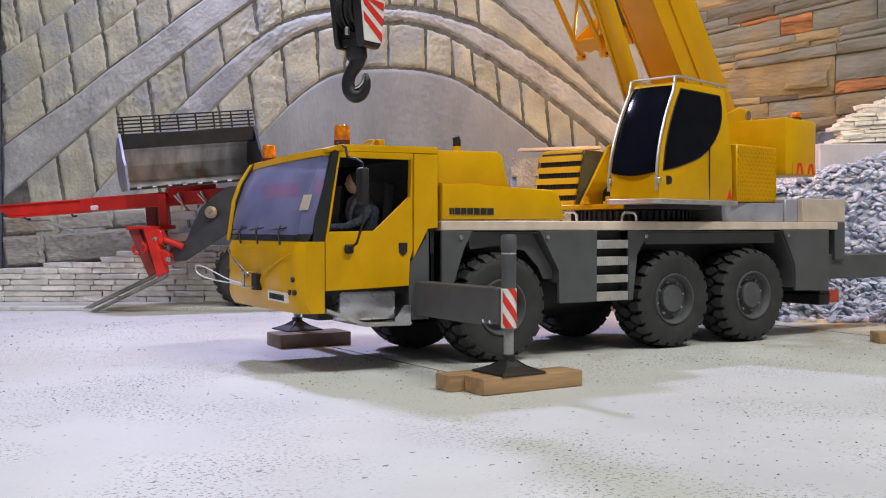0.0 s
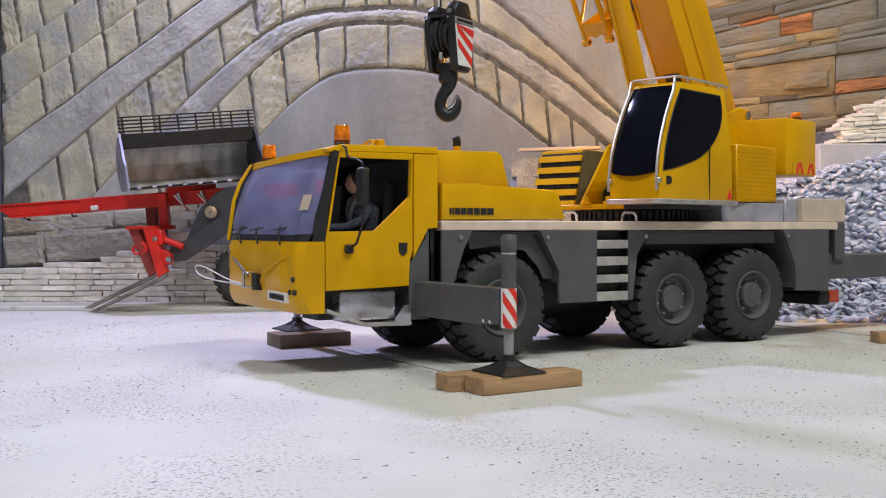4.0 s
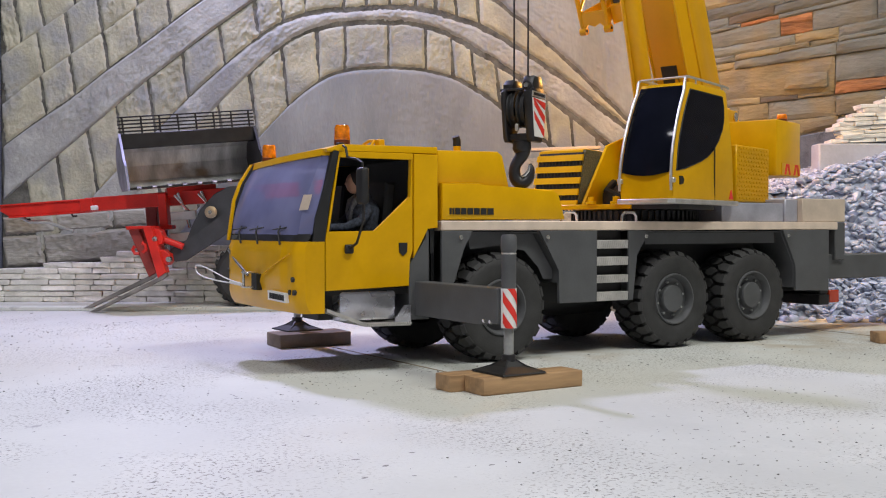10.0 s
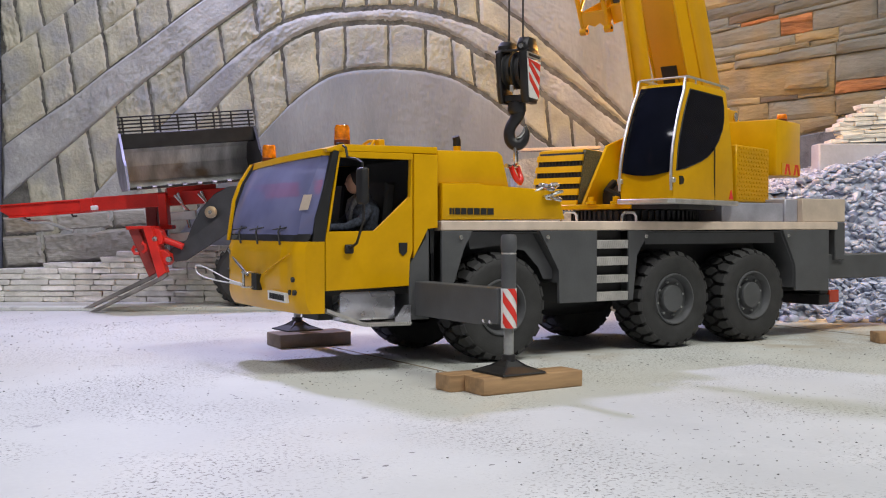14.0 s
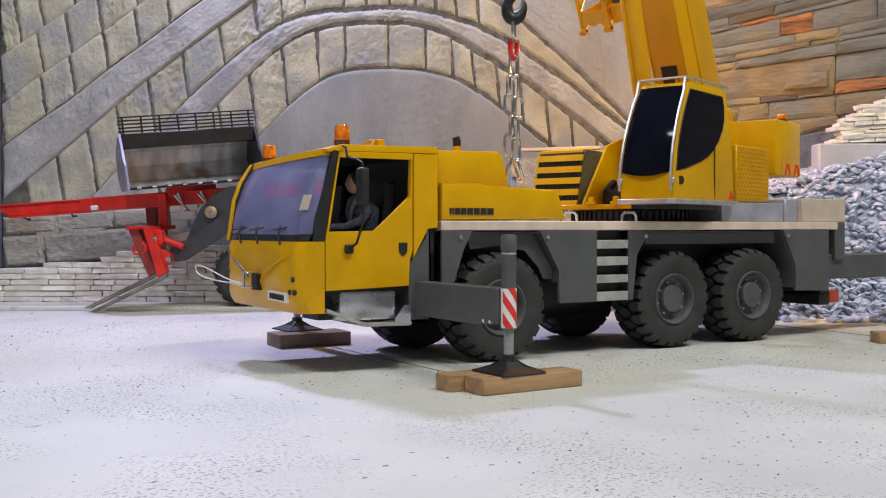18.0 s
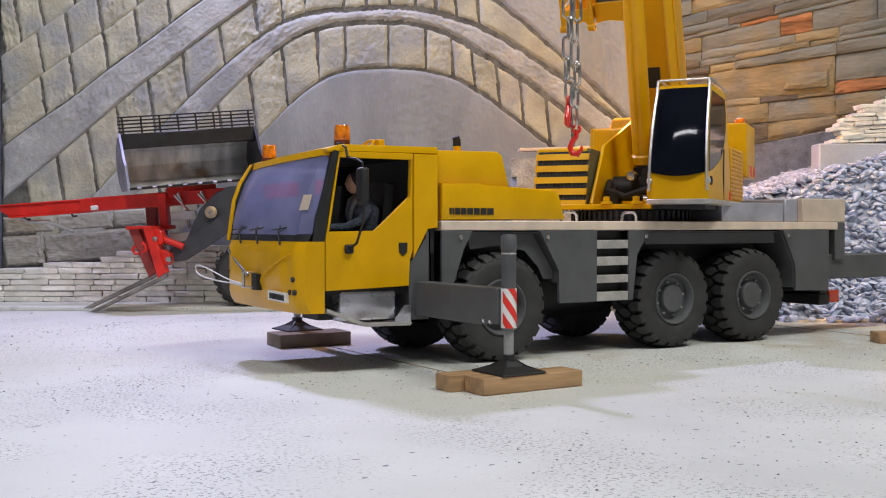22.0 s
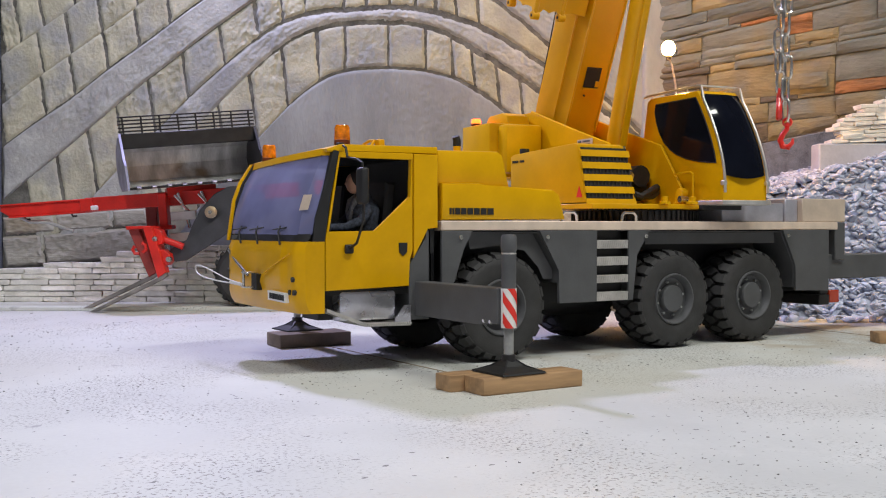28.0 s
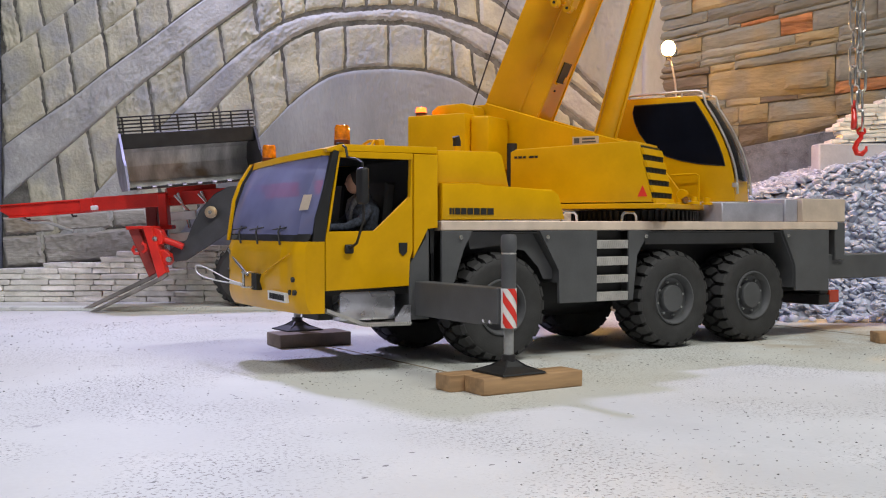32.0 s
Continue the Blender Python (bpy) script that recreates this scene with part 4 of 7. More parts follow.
# cable loop hung on the towing jaw
bm = bmesh.new()
add_tube(bm, eased(eased([(-0.204, 0.090, 0.0735), (-0.207, 0.118, 0.0765), (-0.211, 0.150, 0.0830), (-0.212, 0.175, 0.0862), (-0.211, 0.195, 0.0858), (-0.209, 0.2015, 0.0815), (-0.209, 0.192, 0.0775), (-0.209, 0.165, 0.0750), (-0.207, 0.135, 0.0735), (-0.202, 0.104, 0.0722)])), 0.00062, 6)
add_tube(bm, [(-0.206, 0.112, 0.0738), (-0.203, 0.100, 0.0728), (-0.203, 0.090, 0.0725)], 0.0015, 8)
part("tow_cable", bm, WHITE, cab, "pale looped tow cable")
# windscreen with its foot band and wipers
bm = bmesh.new()
rows = []
for k in range(7):
    t = k / 6
    z = 0.1165 + (0.1868 - 0.1165) * t
    far_drop = 0.0050 * t
    rows.append([bm.verts.new((-0.1870 + 0.0240 * t ** (1.35 + 0.4 * i / 24) - 0.0045 * math.cos(math.pi * (i / 24 - 0.5)) + 0.0020 + 0.0100 * max(0.0, (1 - i / 12 - 0.90) / 0.10) ** 2, 0.0015 + (W - 0.003) * i / 24, z - far_drop * i / 24)) for i in range(25)])
for a, b in zip(rows, rows[1:]):
    for i in range(24):
        bm.faces.new((a[i], a[i + 1], b[i + 1], b[i]))
rows_top = [tuple(v.co) for v in rows[-1]]
scr = part("windscreen", bm, SCREEN, cab, "windscreen with a lavender reflection painted into the glass")
scr.visible_shadow = False
# yellow header along the top of the glass
bm = bmesh.new()
heads = [[bm.verts.new((x - out, y, z - drop)) for x, y, z in rows_top] for out, drop in ((0.0002, -0.0012), (0.0020, -0.0010), (0.0036, 0.0046), (0.0016, 0.0050))]
for a, b in zip(heads, heads[1:]):
    for i in range(24):
        bm.faces.new((a[i], a[i + 1], b[i + 1], b[i]))
part("screen_header", bm, YELLOW, cab, "yellow windscreen header")
bm = bmesh.new()
lo = [bm.verts.new((front_x(W * i / 20, 0.10) + 0.0020, W * i / 20, 0.1108)) for i in range(21)]
hi = [bm.verts.new((front_x(W * i / 20, 0.10) + 0.0045, W * i / 20, 0.1172)) for i in range(21)]
b2 = [bm.verts.new((-0.170, W * i / 20, 0.1172)) for i in range(21)]
for i in range(20):
    bm.faces.new((lo[i], lo[i + 1], hi[i + 1], hi[i]))
    bm.faces.new((hi[i], hi[i + 1], b2[i + 1], b2[i]))
part("scuttle_band", bm, BLACK, cab, "black band under the windscreen")
for wy in (0.032, 0.080, 0.124):
    bm = tube([(front_x(wy, 0.1) - 0.0005, wy, 0.1085), (front_x(wy, 0.1) + 0.0005, wy + 0.006, 0.1185), (front_x(wy, 0.1) + 0.004, wy + 0.010, 0.1235)], 0.0009, 6)
    add_tube(bm, [(front_x(wy, 0.1) + 0.0035, wy - 0.004, 0.1225), (front_x(wy, 0.1) + 0.0035, wy + 0.030, 0.1205)], 0.0007, 6)
    part("wiper", bm, BLACK, cab, "thin black wiper")
part("badge", prism([(0.146, 0.1155), (0.160, 0.1155), (0.160, 0.1115), (0.146, 0.1115)], -0.1880, -0.1850, "x"), DARK, cab)


BEACON_FOOT = material("dark_amber_base", (0.13, 0.032, 0.010), 0.3, 0, 0.7, 120, 500, 0.05)


def beacon(parent, x, y, z, r=0.0062, h=0.0135, lens=None):
    part("beacon_base", lathe([(r * 1.0, z), (r * 1.02, z + 0.0012), (r * 1.02, z + 0.0046), (r * 0.9, z + 0.0050)], (x, y, 0), "z", 20), BEACON_FOOT, parent)
    part("beacon_lens", lathe([(r * 0.94, z + 0.0048), (r * 0.98, z + 0.0060), (r * 0.95, z + h - 0.002), (r * 0.8, z + h), (0.0001, z + h + 0.0004)], (x, y, 0), "z", 24), lens or ORANGE_LENS, parent, "amber beacon lens")


beacon(cab, -0.1400, 0.0200, 0.1915, 0.0068, 0.0175)
beacon(cab, -0.1530, 0.1530, 0.1835, 0.0068, 0.0170)
bm = box(-0.132, -0.105, 0.030, 0.060, 0.1922, 0.1938, 0.0005)
add_tube(bm, [(-0.108, 0.030, 0.193), (-0.104, 0.030, 0.198), (-0.102, 0.045, 0.199), (-0.102, 0.060, 0.195)], 0.0014, 6)
add_box(bm, -0.104, -0.098, 0.022, 0.030, 0.1922, 0.1990, 0.0006)
part("roof_hatch", bm, YELLOW, cab)
part("roof_clip", box(-0.152, -0.146, 0.002, 0.008, 0.1880, 0.1930, 0.0008), BLACK, cab)
# mirror on a long bent arm
part("mirror_arm", tube([(-0.149, -0.001, 0.1900), (-0.150, -0.008, 0.1880), (-0.150, -0.011, 0.1800), (-0.149, -0.028, 0.1770), (-0.149, -0.0365, 0.1740), (-0.149, -0.037, 0.150), (-0.148, -0.036, 0.1280), (-0.1440, -0.016, 0.1100), (-0.1440, -0.003, 0.1050)], 0.0011), BLACK, cab, "thin black mirror arm")
part("mirror", box(-0.1525, -0.1455, -0.0430, -0.0300, 0.1410, 0.1705, 0.0028, 3), BLACK, cab, "black door mirror housing")
# inside the cab
part("dashboard", prism([(-0.168, 0.112), (-0.158, 0.117), (-0.150, 0.110), (-0.150, 0.072), (-0.165, 0.072)], 0.012, W - 0.012), BLACK, cab)
part("steering_wheel", tube([(-0.1490 + 0.004 * math.sin(a), 0.040 + 0.013 * math.cos(a), 0.1190 + 0.011 * math.sin(a)) for a in [2 * math.pi * k / 18 for k in range(18)]], 0.0011, 6, True), BLACK, cab, "black steering wheel")
for sy in (0.040, 0.128):
    seat = part("seat", box(-0.128, -0.098, sy - 0.018, sy + 0.018, 0.090, 0.104, 0.003, 2), BLACK, cab, "black driver seat")
    part("seat_back", prism([(-0.102, 0.100), (-0.094, 0.100), (-0.086, 0.162), (-0.096, 0.162)], sy - 0.017, sy + 0.017, bevel=0.002), BLACK, seat)
    part("seat_base", box(-0.122, -0.102, sy - 0.012, sy + 0.012, 0.0705, 0.090), BLACK, seat)
# sticker in the screen's corner
bm = bmesh.new()
card = [(-0.1836, 0.0105, 0.1365), (-0.1790, 0.0038, 0.1370), (-0.1752, 0.0038, 0.1495), (-0.1788, 0.0120, 0.1495)]
front = [bm.verts.new(p) for p in card]
rear = [bm.verts.new((x + 0.0006, y, z)) for x, y, z in card]
bm.faces.new(front)
bm.faces.new(rear[::-1])
for i in range(4):
    bm.faces.new((front[i], front[(i + 1) % 4], rear[(i + 1) % 4], rear[i]))
part("screen_card", bm, PALE_WOOD, cab, "pale card stuck to the windscreen", smooth=False)

# under the door: tank and diamond-plate step
part("fuel_tank", box(-0.151, -0.0975, 0.003, 0.05, 0.044, 0.0695, 0.003, 2), SILVER_STEEL, crane, "brushed silver tank")
part("entry_recess", box(-0.164, -0.151, 0.016, 0.05, 0.045, 0.0695), BLACK, crane)
bm = prism([(-0.1640, 0.0530), (-0.1290, 0.0395), (-0.0850, 0.0385), (-0.0850, 0.0415), (-0.1285, 0.0425), (-0.1640, 0.0560)], -0.001, 0.040)
part("entry_step", bm, ALU, crane, "diamond-plate aluminium entry step", smooth=False)
bm = bmesh.new()
for k in range(22):
    x = -0.128 + k * 0.002
    add_prism(bm, [(x, 0.0390), (x + 0.0007, 0.0390), (x + 0.0016, 0.0415), (x + 0.0009, 0.0415)], -0.0018, -0.0008)
part("step_ribs", bm, CHROME, crane, smooth=False)
part("step_end_plate", prism([(-0.1000, 0.0415), (-0.0850, 0.0415), (-0.0850, 0.0560), (-0.0905, 0.0560), (-0.1000, 0.0450)], -0.0005, 0.0015), SILVER_STEEL, crane)
part("front_fender", prism([(-0.0860, 0.0905), (-0.0690, 0.1130), (-0.0690, 0.1200), (-0.0660, 0.1200), (-0.0660, 0.0430), (-0.0850, 0.0430)], 0.001, 0.045, bevel=0.0005), DARK, crane)
part("cab_mount", box(-0.066, -0.0555, 0.014, W - 0.014, 0.05, 0.1195), BLACK, crane)
part("front_crossmember", box(-0.176, -0.06, 0.05, 0.12, 0.050, 0.0655), DARK, crane)


# ---- front outriggers ----
def outrigger(x, yc, side, base_z):
    ya, yb = (0.05, yc + 0.004) if side < 0 else (0.12, yc - 0.004)
    lo, hi = min(ya, yb), max(ya, yb)
    leg = part("outrigger", prism([(lo, 0.0762), (hi, 0.0758), (hi, 0.0470), (lo + 0.028, 0.0470), (lo, 0.0492)] if side < 0 else [(lo, 0.0470), (lo, 0.0755), (hi, 0.0755), (hi, 0.0500)], x - 0.008, x + 0.008, "x", bevel=0.0006), DARK, crane, "dark extended outrigger with a striped jack")
    part("jack_tube", rod((x, yc, 0.050), (x, yc, 0.1110), 0.0056, n=24), DARK, leg)
    part("jack_cap", lathe([(0.0058, 0.1050), (0.0062, 0.1060), (0.0060, 0.1150), (0.0050, 0.1172), (0.0001, 0.1174)], (x, yc, 0), "z", 24), DARK, leg)
    part("jack_ring", lathe([(0.0057, 0.1024), (0.0059, 0.1030), (0.0057, 0.1036)], (x, yc, 0), "z", 24), ALU, leg)
    part("jack_rod", rod((x, yc, base_z + 0.006), (x, yc, 0.0515), 0.0038, n=20), STEEL_GREY, leg, "grey steel jack rod")
    part("rod_collar", lathe([(0.0052, base_z + 0.0080), (0.0056, base_z + 0.0090), (0.0052, base_z + 0.0130), (0.0038, base_z + 0.0135)], (x, yc, 0), "z", 20), BLACK_STEEL, leg)
    for by in (0.012, 0.021):
        part("beam_bolt", lathe([(0.0001, x - 0.0096), (0.0014, x - 0.0096), (0.0016, x - 0.0078)], (0, yc + by, 0.0505), "x", 10), CHROME, leg) if side < 0 else None
    bm = bmesh.new()
    for r1, r2, z0, h in ((0.0290, 0.0280, 0.0, 0.0013), (0.0280, 0.0125, 0.0013, 0.0035), (0.0125, 0.0058, 0.0048, 0.0045)):
        bmesh.ops.create_cone(bm, cap_ends=True, segments=4, radius1=r1, radius2=r2, depth=h, matrix=Matrix.Translation((x, yc, base_z + z0 + h / 2)) @ pose(0, 0, 0, 0, 0, 47))
    for k in range(4):
        m = Matrix.Translation((x, yc, base_z)) @ pose(0, 0, 0, 0, 0, 47 + 90 * k)
        rb = bmesh.new()
        add_prism(rb, [(0.004, 0.0015), (0.026, 0.0015), (0.014, 0.0052), (0.005, 0.0100)], -0.0006, 0.0006)
        bmesh.ops.transform(rb, matrix=m, verts=rb.verts)
        tmp = bpy.data.meshes.new("rib")
        rb.to_mesh(tmp)
        rb.free()
        bm.from_mesh(tmp)
        bpy.data.meshes.remove(tmp)
    part("foot_plate", bm, BLACK, leg, "black pyramid foot plate", smooth=False)
    if side < 0:
        # striped warning sleeve, in slanting sections around the jack
        r0, n, z0, z1 = 0.0060, 28, 0.0465, 0.0765
        slv = part("warning_sleeve", lathe([(0.0060, z0), (0.0060, z1)], (x, yc, 0), "z", n), WHITE, leg, "red and white striped warning sleeve")
        for k in range(-3, 4):
            bm = bmesh.new()
            prev = None
            for i in range(15):
                a = -math.pi * 0.95 + i / 14 * math.pi * 0.95
                s = i / 14
                zb = z0 + k * 0.0160 - s * 0.026 + 0.020
                p = []
                for zz in (zb, zb + 0.0084):
                    zz = min(max(zz, z0), z1)
                    p.append(bm.verts.new((x + 0.00625 * math.cos(a), yc + 0.00625 * math.sin(a), zz)))
                if prev and (p[1].co.z - p[0].co.z > 1e-5 or prev[1].co.z - prev[0].co.z > 1e-5):
                    bm.faces.new((prev[0], p[0], p[1], prev[1]))
                prev = p
            if len(bm.faces):
                part("red_stripe", bm, SIGN_RED, slv)
            else:
                bm.free()
    return leg


outrigger(-0.0718, -0.1290, -1, 0.0130)
outrigger(-0.0870, 0.2420, 1, 0.0142)


def timber(name_label, at, l, w, h, mat, seed):
    rnd = random.Random(seed)
    bm = box(0, l, -w / 2, w / 2, 0, h, 0.0011, 2)
    for v in bm.verts:
        v.co += Vector((rnd.uniform(-1, 1), rnd.uniform(-1, 1), 0)) * 0.0003
    ob = mesh_object("timber_block", bm, mat, True)
    ob.matrix_basis = at
    return tagged(ob, name_label, "wood block", "timber blocks under the outriggers")


timber("brown oak block under the near outrigger foot", pose(-0.1080, -0.1365, 0.0, 0, 0, 1), 0.0925, 0.0260, 0.0126, WOOD, 1)
timber("brown oak block beside the other under the outrigger foot", pose(-0.1205, -0.1120, 0, 0, 0, 0), 0.060, 0.0210, 0.0126, WOOD, 2)
timber("grey-brown dusty block under the far outrigger foot", pose(-0.1230, 0.2200, 0, 0, 0, -2), 0.0780, 0.040, 0.0140, DARK_WOOD, 3)
timber("brown wooden block on the floor behind the carrier", pose(0.4400, -0.0715, 0, 0, 0, -32), 0.09, 0.026, 0.0116, WOOD, 5)


def driver_doll():
    """A seated doll in one mesh, plain in form."""
    bm = bmesh.new()
    faces = {}

    def done(i):
        for f in bm.faces:
            if f not in faces:
                faces[f] = i
    y = 0.036
    add_lathe(bm, [(0.010, 0.1045), (0.0125, 0.112), (0.0130, 0.128), (0.0145, 0.138), (0.0100, 0.146), (0.0040, 0.154)], (-0.112, y, 0), "z", 16)
    add_tube(bm, [(-0.113, y - 0.013, 0.139), (-0.122, y - 0.016, 0.128), (-0.134, y - 0.012, 0.1225), (-0.146, y - 0.006, 0.122)], [0.0048, 0.0048, 0.0042, 0.0034], 10)
    add_tube(bm, [(-0.113, y + 0.013, 0.139), (-0.122, y + 0.016, 0.128), (-0.134, y + 0.012, 0.1225), (-0.146, y + 0.006, 0.122)], [0.0048, 0.0048, 0.0042, 0.0034], 10)
    add_tube(bm, [(-0.110, y - 0.007, 0.1075), (-0.132, y - 0.008, 0.1075), (-0.138, y - 0.008, 0.103), (-0.1420, y - 0.008, 0.0800)], 0.0060, 10)
    add_tube(bm, [(-0.110, y + 0.007, 0.1075), (-0.132, y + 0.008, 0.1075), (-0.138, y + 0.008, 0.103), (-0.1420, y + 0.008, 0.0800)], 0.0060, 10)
    done(0)
    bmesh.ops.create_uvsphere(bm, u_segments=16, v_segments=12, radius=0.0076, matrix=Matrix.Translation((-0.1215, y, 0.1610)) @ Matrix.Diagonal((0.92, 0.82, 1.22, 1)))
    bmesh.ops.create_uvsphere(bm, u_segments=8, v_segments=6, radius=0.0016, matrix=Matrix.Translation((-0.1285, y, 0.1605)))
    bmesh.ops.create_uvsphere(bm, u_segments=10, v_segments=8, radius=0.0038, matrix=Matrix.Translation((-0.1490, y - 0.005, 0.1225)))
    done(1)
    bmesh.ops.create_uvsphere(bm, u_segments=16, v_segments=12, radius=0.0086, matrix=Matrix.Translation((-0.1190, y, 0.1635)) @ Matrix.Diagonal((0.92, 0.95, 1.0, 1)))
    done(2)
    for dy in (-0.0045, 0.0045):
        add_tube(bm, [(-0.1150, y + dy * 1.3, 0.1510), (-0.1225, y + dy, 0.1455), (-0.1252, y + dy * 0.7, 0.1360), (-0.1255, y + dy * 0.3, 0.1270)], [0.0024, 0.0030, 0.0026, 0.0014], 8)
    done(3)
    for f, i in faces.items():
        f.material_index = i
    ob = mesh_object("driver_doll", bm, [CLOTH, SKIN, HAIR, SCARF], True)
    return tagged(ob, "small seated doll in a dark knitted jacket at the steering wheel", "doll")


driver_doll()


# ---- slewing superstructure ----
SLEW = (0.2420, 0.0845)
MESH = material("fine_grey_mesh", (0.13, 0.115, 0.06), 0.6, 0.2, 0.5, 900, 1800, 0.6)
GLASS_DARK = material("black_tinted_glass", (0.005, 0.006, 0.011), 0.02, 0, 0.8, 40, 300, 0.0, spec=0.10)


def slew_ring():
    bm = lathe([(0.060, 0.1285), (0.0655, 0.1290), (0.0655, 0.1400), (0.060, 0.1405)], (SLEW[0], SLEW[1], 0), "z", 60)
    ring = part("slew_ring", bm, BLACK, crane, "black toothed slewing ring")
    n = 64
    tooth = None
    for k in range(n):
        a = 2 * math.pi * k / n
        if tooth is None:
            b = box(0.0655, 0.0685, -0.0016, 0.0016, 0.1295, 0.1395, 0.0004)
            ob = part("tooth", b, BLACK_STEEL, ring, smooth=False)
            tooth = ob.data
        else:
            ob = new("tooth", tooth)
            ob.parent = ring
        ob.matrix_basis = Matrix.Translation((SLEW[0], SLEW[1], 0)) @ Matrix.Rotation(a, 4, "Z")


slew_ring()
upper = thing("crane_superstructure", "yellow slewing crane house with dark-glazed cab and raised boom", "crane house", pose(SLEW[0], SLEW[1], 0, 0, 0, 193.8))
plate_bm = box(-0.165, 0.068, -0.098, 0.034, 0.1412, 0.1465, 0.0008)
part("base_plate", plate_bm, YELLOW, upper)
part("pedestal", lathe([(0.045, 0.1385), (0.045, 0.1415)], (0, 0, 0), "z", 40), BLACK, upper)
PLATE = [(-0.192, 0.1465), (-0.192, 0.250), (-0.186, 0.262), (-0.165, 0.262), (-0.064, 0.2305), (0.001, 0.2115), (0.050, 0.1465)]
for y0, y1 in ((-0.036, -0.0325), (0.0325, 0.036)):
    sp = part("side_plate", prism(PLATE, y0, y1, bevel=0.0005), YELLOW, upper, "tall yellow bearing plate")
    yo = y0 - 0.002 if y0 < 0 else y1
    part("pivot_bolt", lathe([(0.0001, yo), (0.0052, yo), (0.0056, yo + 0.001), (0.0056, yo + 0.002)], (-0.1788, 0, 0.2545), "y", 18), CHROME, sp, "bright boom pivot bolt")
    part("plate_edge", tube([(-0.165, (y0 + y1) / 2, 0.2622), (-0.064, (y0 + y1) / 2, 0.2307), (0.001, (y0 + y1) / 2, 0.2117), (0.050, (y0 + y1) / 2, 0.147)], 0.0020, 6), YELLOW, sp)
part("handrail", tube([(0.0310, 0.0300, 0.1795), (0.0580, 0.0300, 0.1805), (0.0622, 0.0300, 0.1785), (0.0622, 0.0300, 0.1470)], 0.0011, 6), YELLOW, upper)
part("lug", lathe([(0.0050, 0.0250), (0.0058, 0.0262), (0.0058, 0.0330)], (0.0445, 0, 0.1582), "y", 16), YELLOW, upper)
for a in ((0.070, -0.012), (0.074, 0.020), (0.0413, 0.028)):
    part("motor_flange", lathe([(0.0060, 0.1465), (0.0060, 0.1490), (0.0035, 0.1495), (0.0035, 0.1540), (0.0001, 0.1545)], (a[0], a[1], 0), "z", 14), YELLOW, upper)
# hydraulics between the plates
part("winch_drum", rod((-0.034, -0.031, 0.166), (-0.034, 0.031, 0.166), 0.014, n=24), BLACK, upper)
part("pump", rod((0.014, -0.020, 0.1465), (0.014, -0.020, 0.1600), 0.010, n=18), BLACK_STEEL, upper)
part("winch_motor", rod((-0.026, 0.0165, 0.1790), (-0.0110, 0.0165, 0.1790), 0.0120, n=24), BLACK_STEEL, upper)
part("fitting", lathe([(0.0001, 0.000), (0.0045, -0.0005), (0.0060, -0.004), (0.0060, -0.018)], (0, -0.0045, 0.1785), "x", 16), CHROME, upper, "bright round fitting")
for y0, z0, r in ((-0.029, 0.172, 0.0042), (-0.024, 0.166, 0.0036)):
    part("hose", tube([(-0.006, y0, z0), (0.014, y0 + 0.003, z0 - 0.010), (0.020, -0.006, 0.1550), (0.012, 0.014, z0 - 0.010), (0.002, 0.0280, z0 - 0.006)], r, 8), BLACK, upper, "black hydraulic hose")
part("fitting", rod((0.050, 0.022, 0.1520), (0.050, 0.031, 0.1520), 0.0036, n=12), CHROME, upper)

# ---- crane operator's cab on its left side ----
CY0, CY1 = 0.0390, 0.0965


def front_curve(z):
    """Side profile of the cab's front, upright at the sill and raked back to the roof."""
    t = max(0.0, (z - 0.168) / 0.097)
    return 0.0988 - 0.0005 * (z - 0.150) / 0.018 - 0.0375 * t ** 1.75


def lean(bm):
    """The cab narrows a little towards its roof."""
    for v in bm.verts:
        v.co.y -= 0.0050 * max(0.0, (v.co.z - 0.150) / 0.115) * (v.co.y - CY0) / (CY1 - CY0)
    return bm


zs = [0.150 + 0.1145 * k / 14 for k in range(15)]
prof = [(front_curve(z), z) for z in zs]
body = [(-0.0400, 0.150)] + prof + [(0.0560, 0.2668), (-0.0240, 0.2672), (-0.0310, 0.2640), (-0.0370, 0.2250), (-0.0400, 0.1950)]
ucab = part("operator_cab", lean(prism(body, CY0, CY1, bevel=0.0018, seg=2)), YELLOW, upper, "yellow crane operator's cab with dark tinted glazing")
part("cab_sill", prism([(-0.043, CY0 - 0.002), (0.101, CY0 - 0.002), (0.1065, CY0 + 0.006), (0.1065, CY1 - 0.002), (0.101, CY1 + 0.004), (-0.043, CY1 + 0.004)], 0.1455, 0.1502, "z", bevel=0.0006), ALU, ucab, "bright aluminium sill")
part("cab_bracket", box(-0.010, 0.070, 0.036, 0.088, 0.1408, 0.1456), BLACK, ucab)
# front glass follows the curved front
bm = bmesh.new()
cols = []
for i in range(11):
    s = i / 10
    y = CY0 + 0.0016 + (CY1 - CY0 - 0.0032) * s
    zb = 0.1765 - 0.0040 * math.sin(math.pi * s)
    col = []
    for k in range(13):
        z = zb + (0.2630 - zb) * k / 12
        col.append((front_curve(z), y, z))
    cols.append(col)
out = [[bm.verts.new((x + 0.0009 + 0.0036 * math.sin(math.pi * i / 10), y, z)) for x, y, z in c] for i, c in enumerate(cols)]
for a, b in zip(out, out[1:]):
    for k in range(12):
        bm.faces.new((a[k], b[k], b[k + 1], a[k + 1]))
for row in (0, 12):
    lowb = [bm.verts.new((c[row][0] - 0.002, c[row][1], c[row][2])) for c in cols]
    for i in range(10):
        bm.faces.new((out[i][row], out[i + 1][row], lowb[i + 1], lowb[i]))
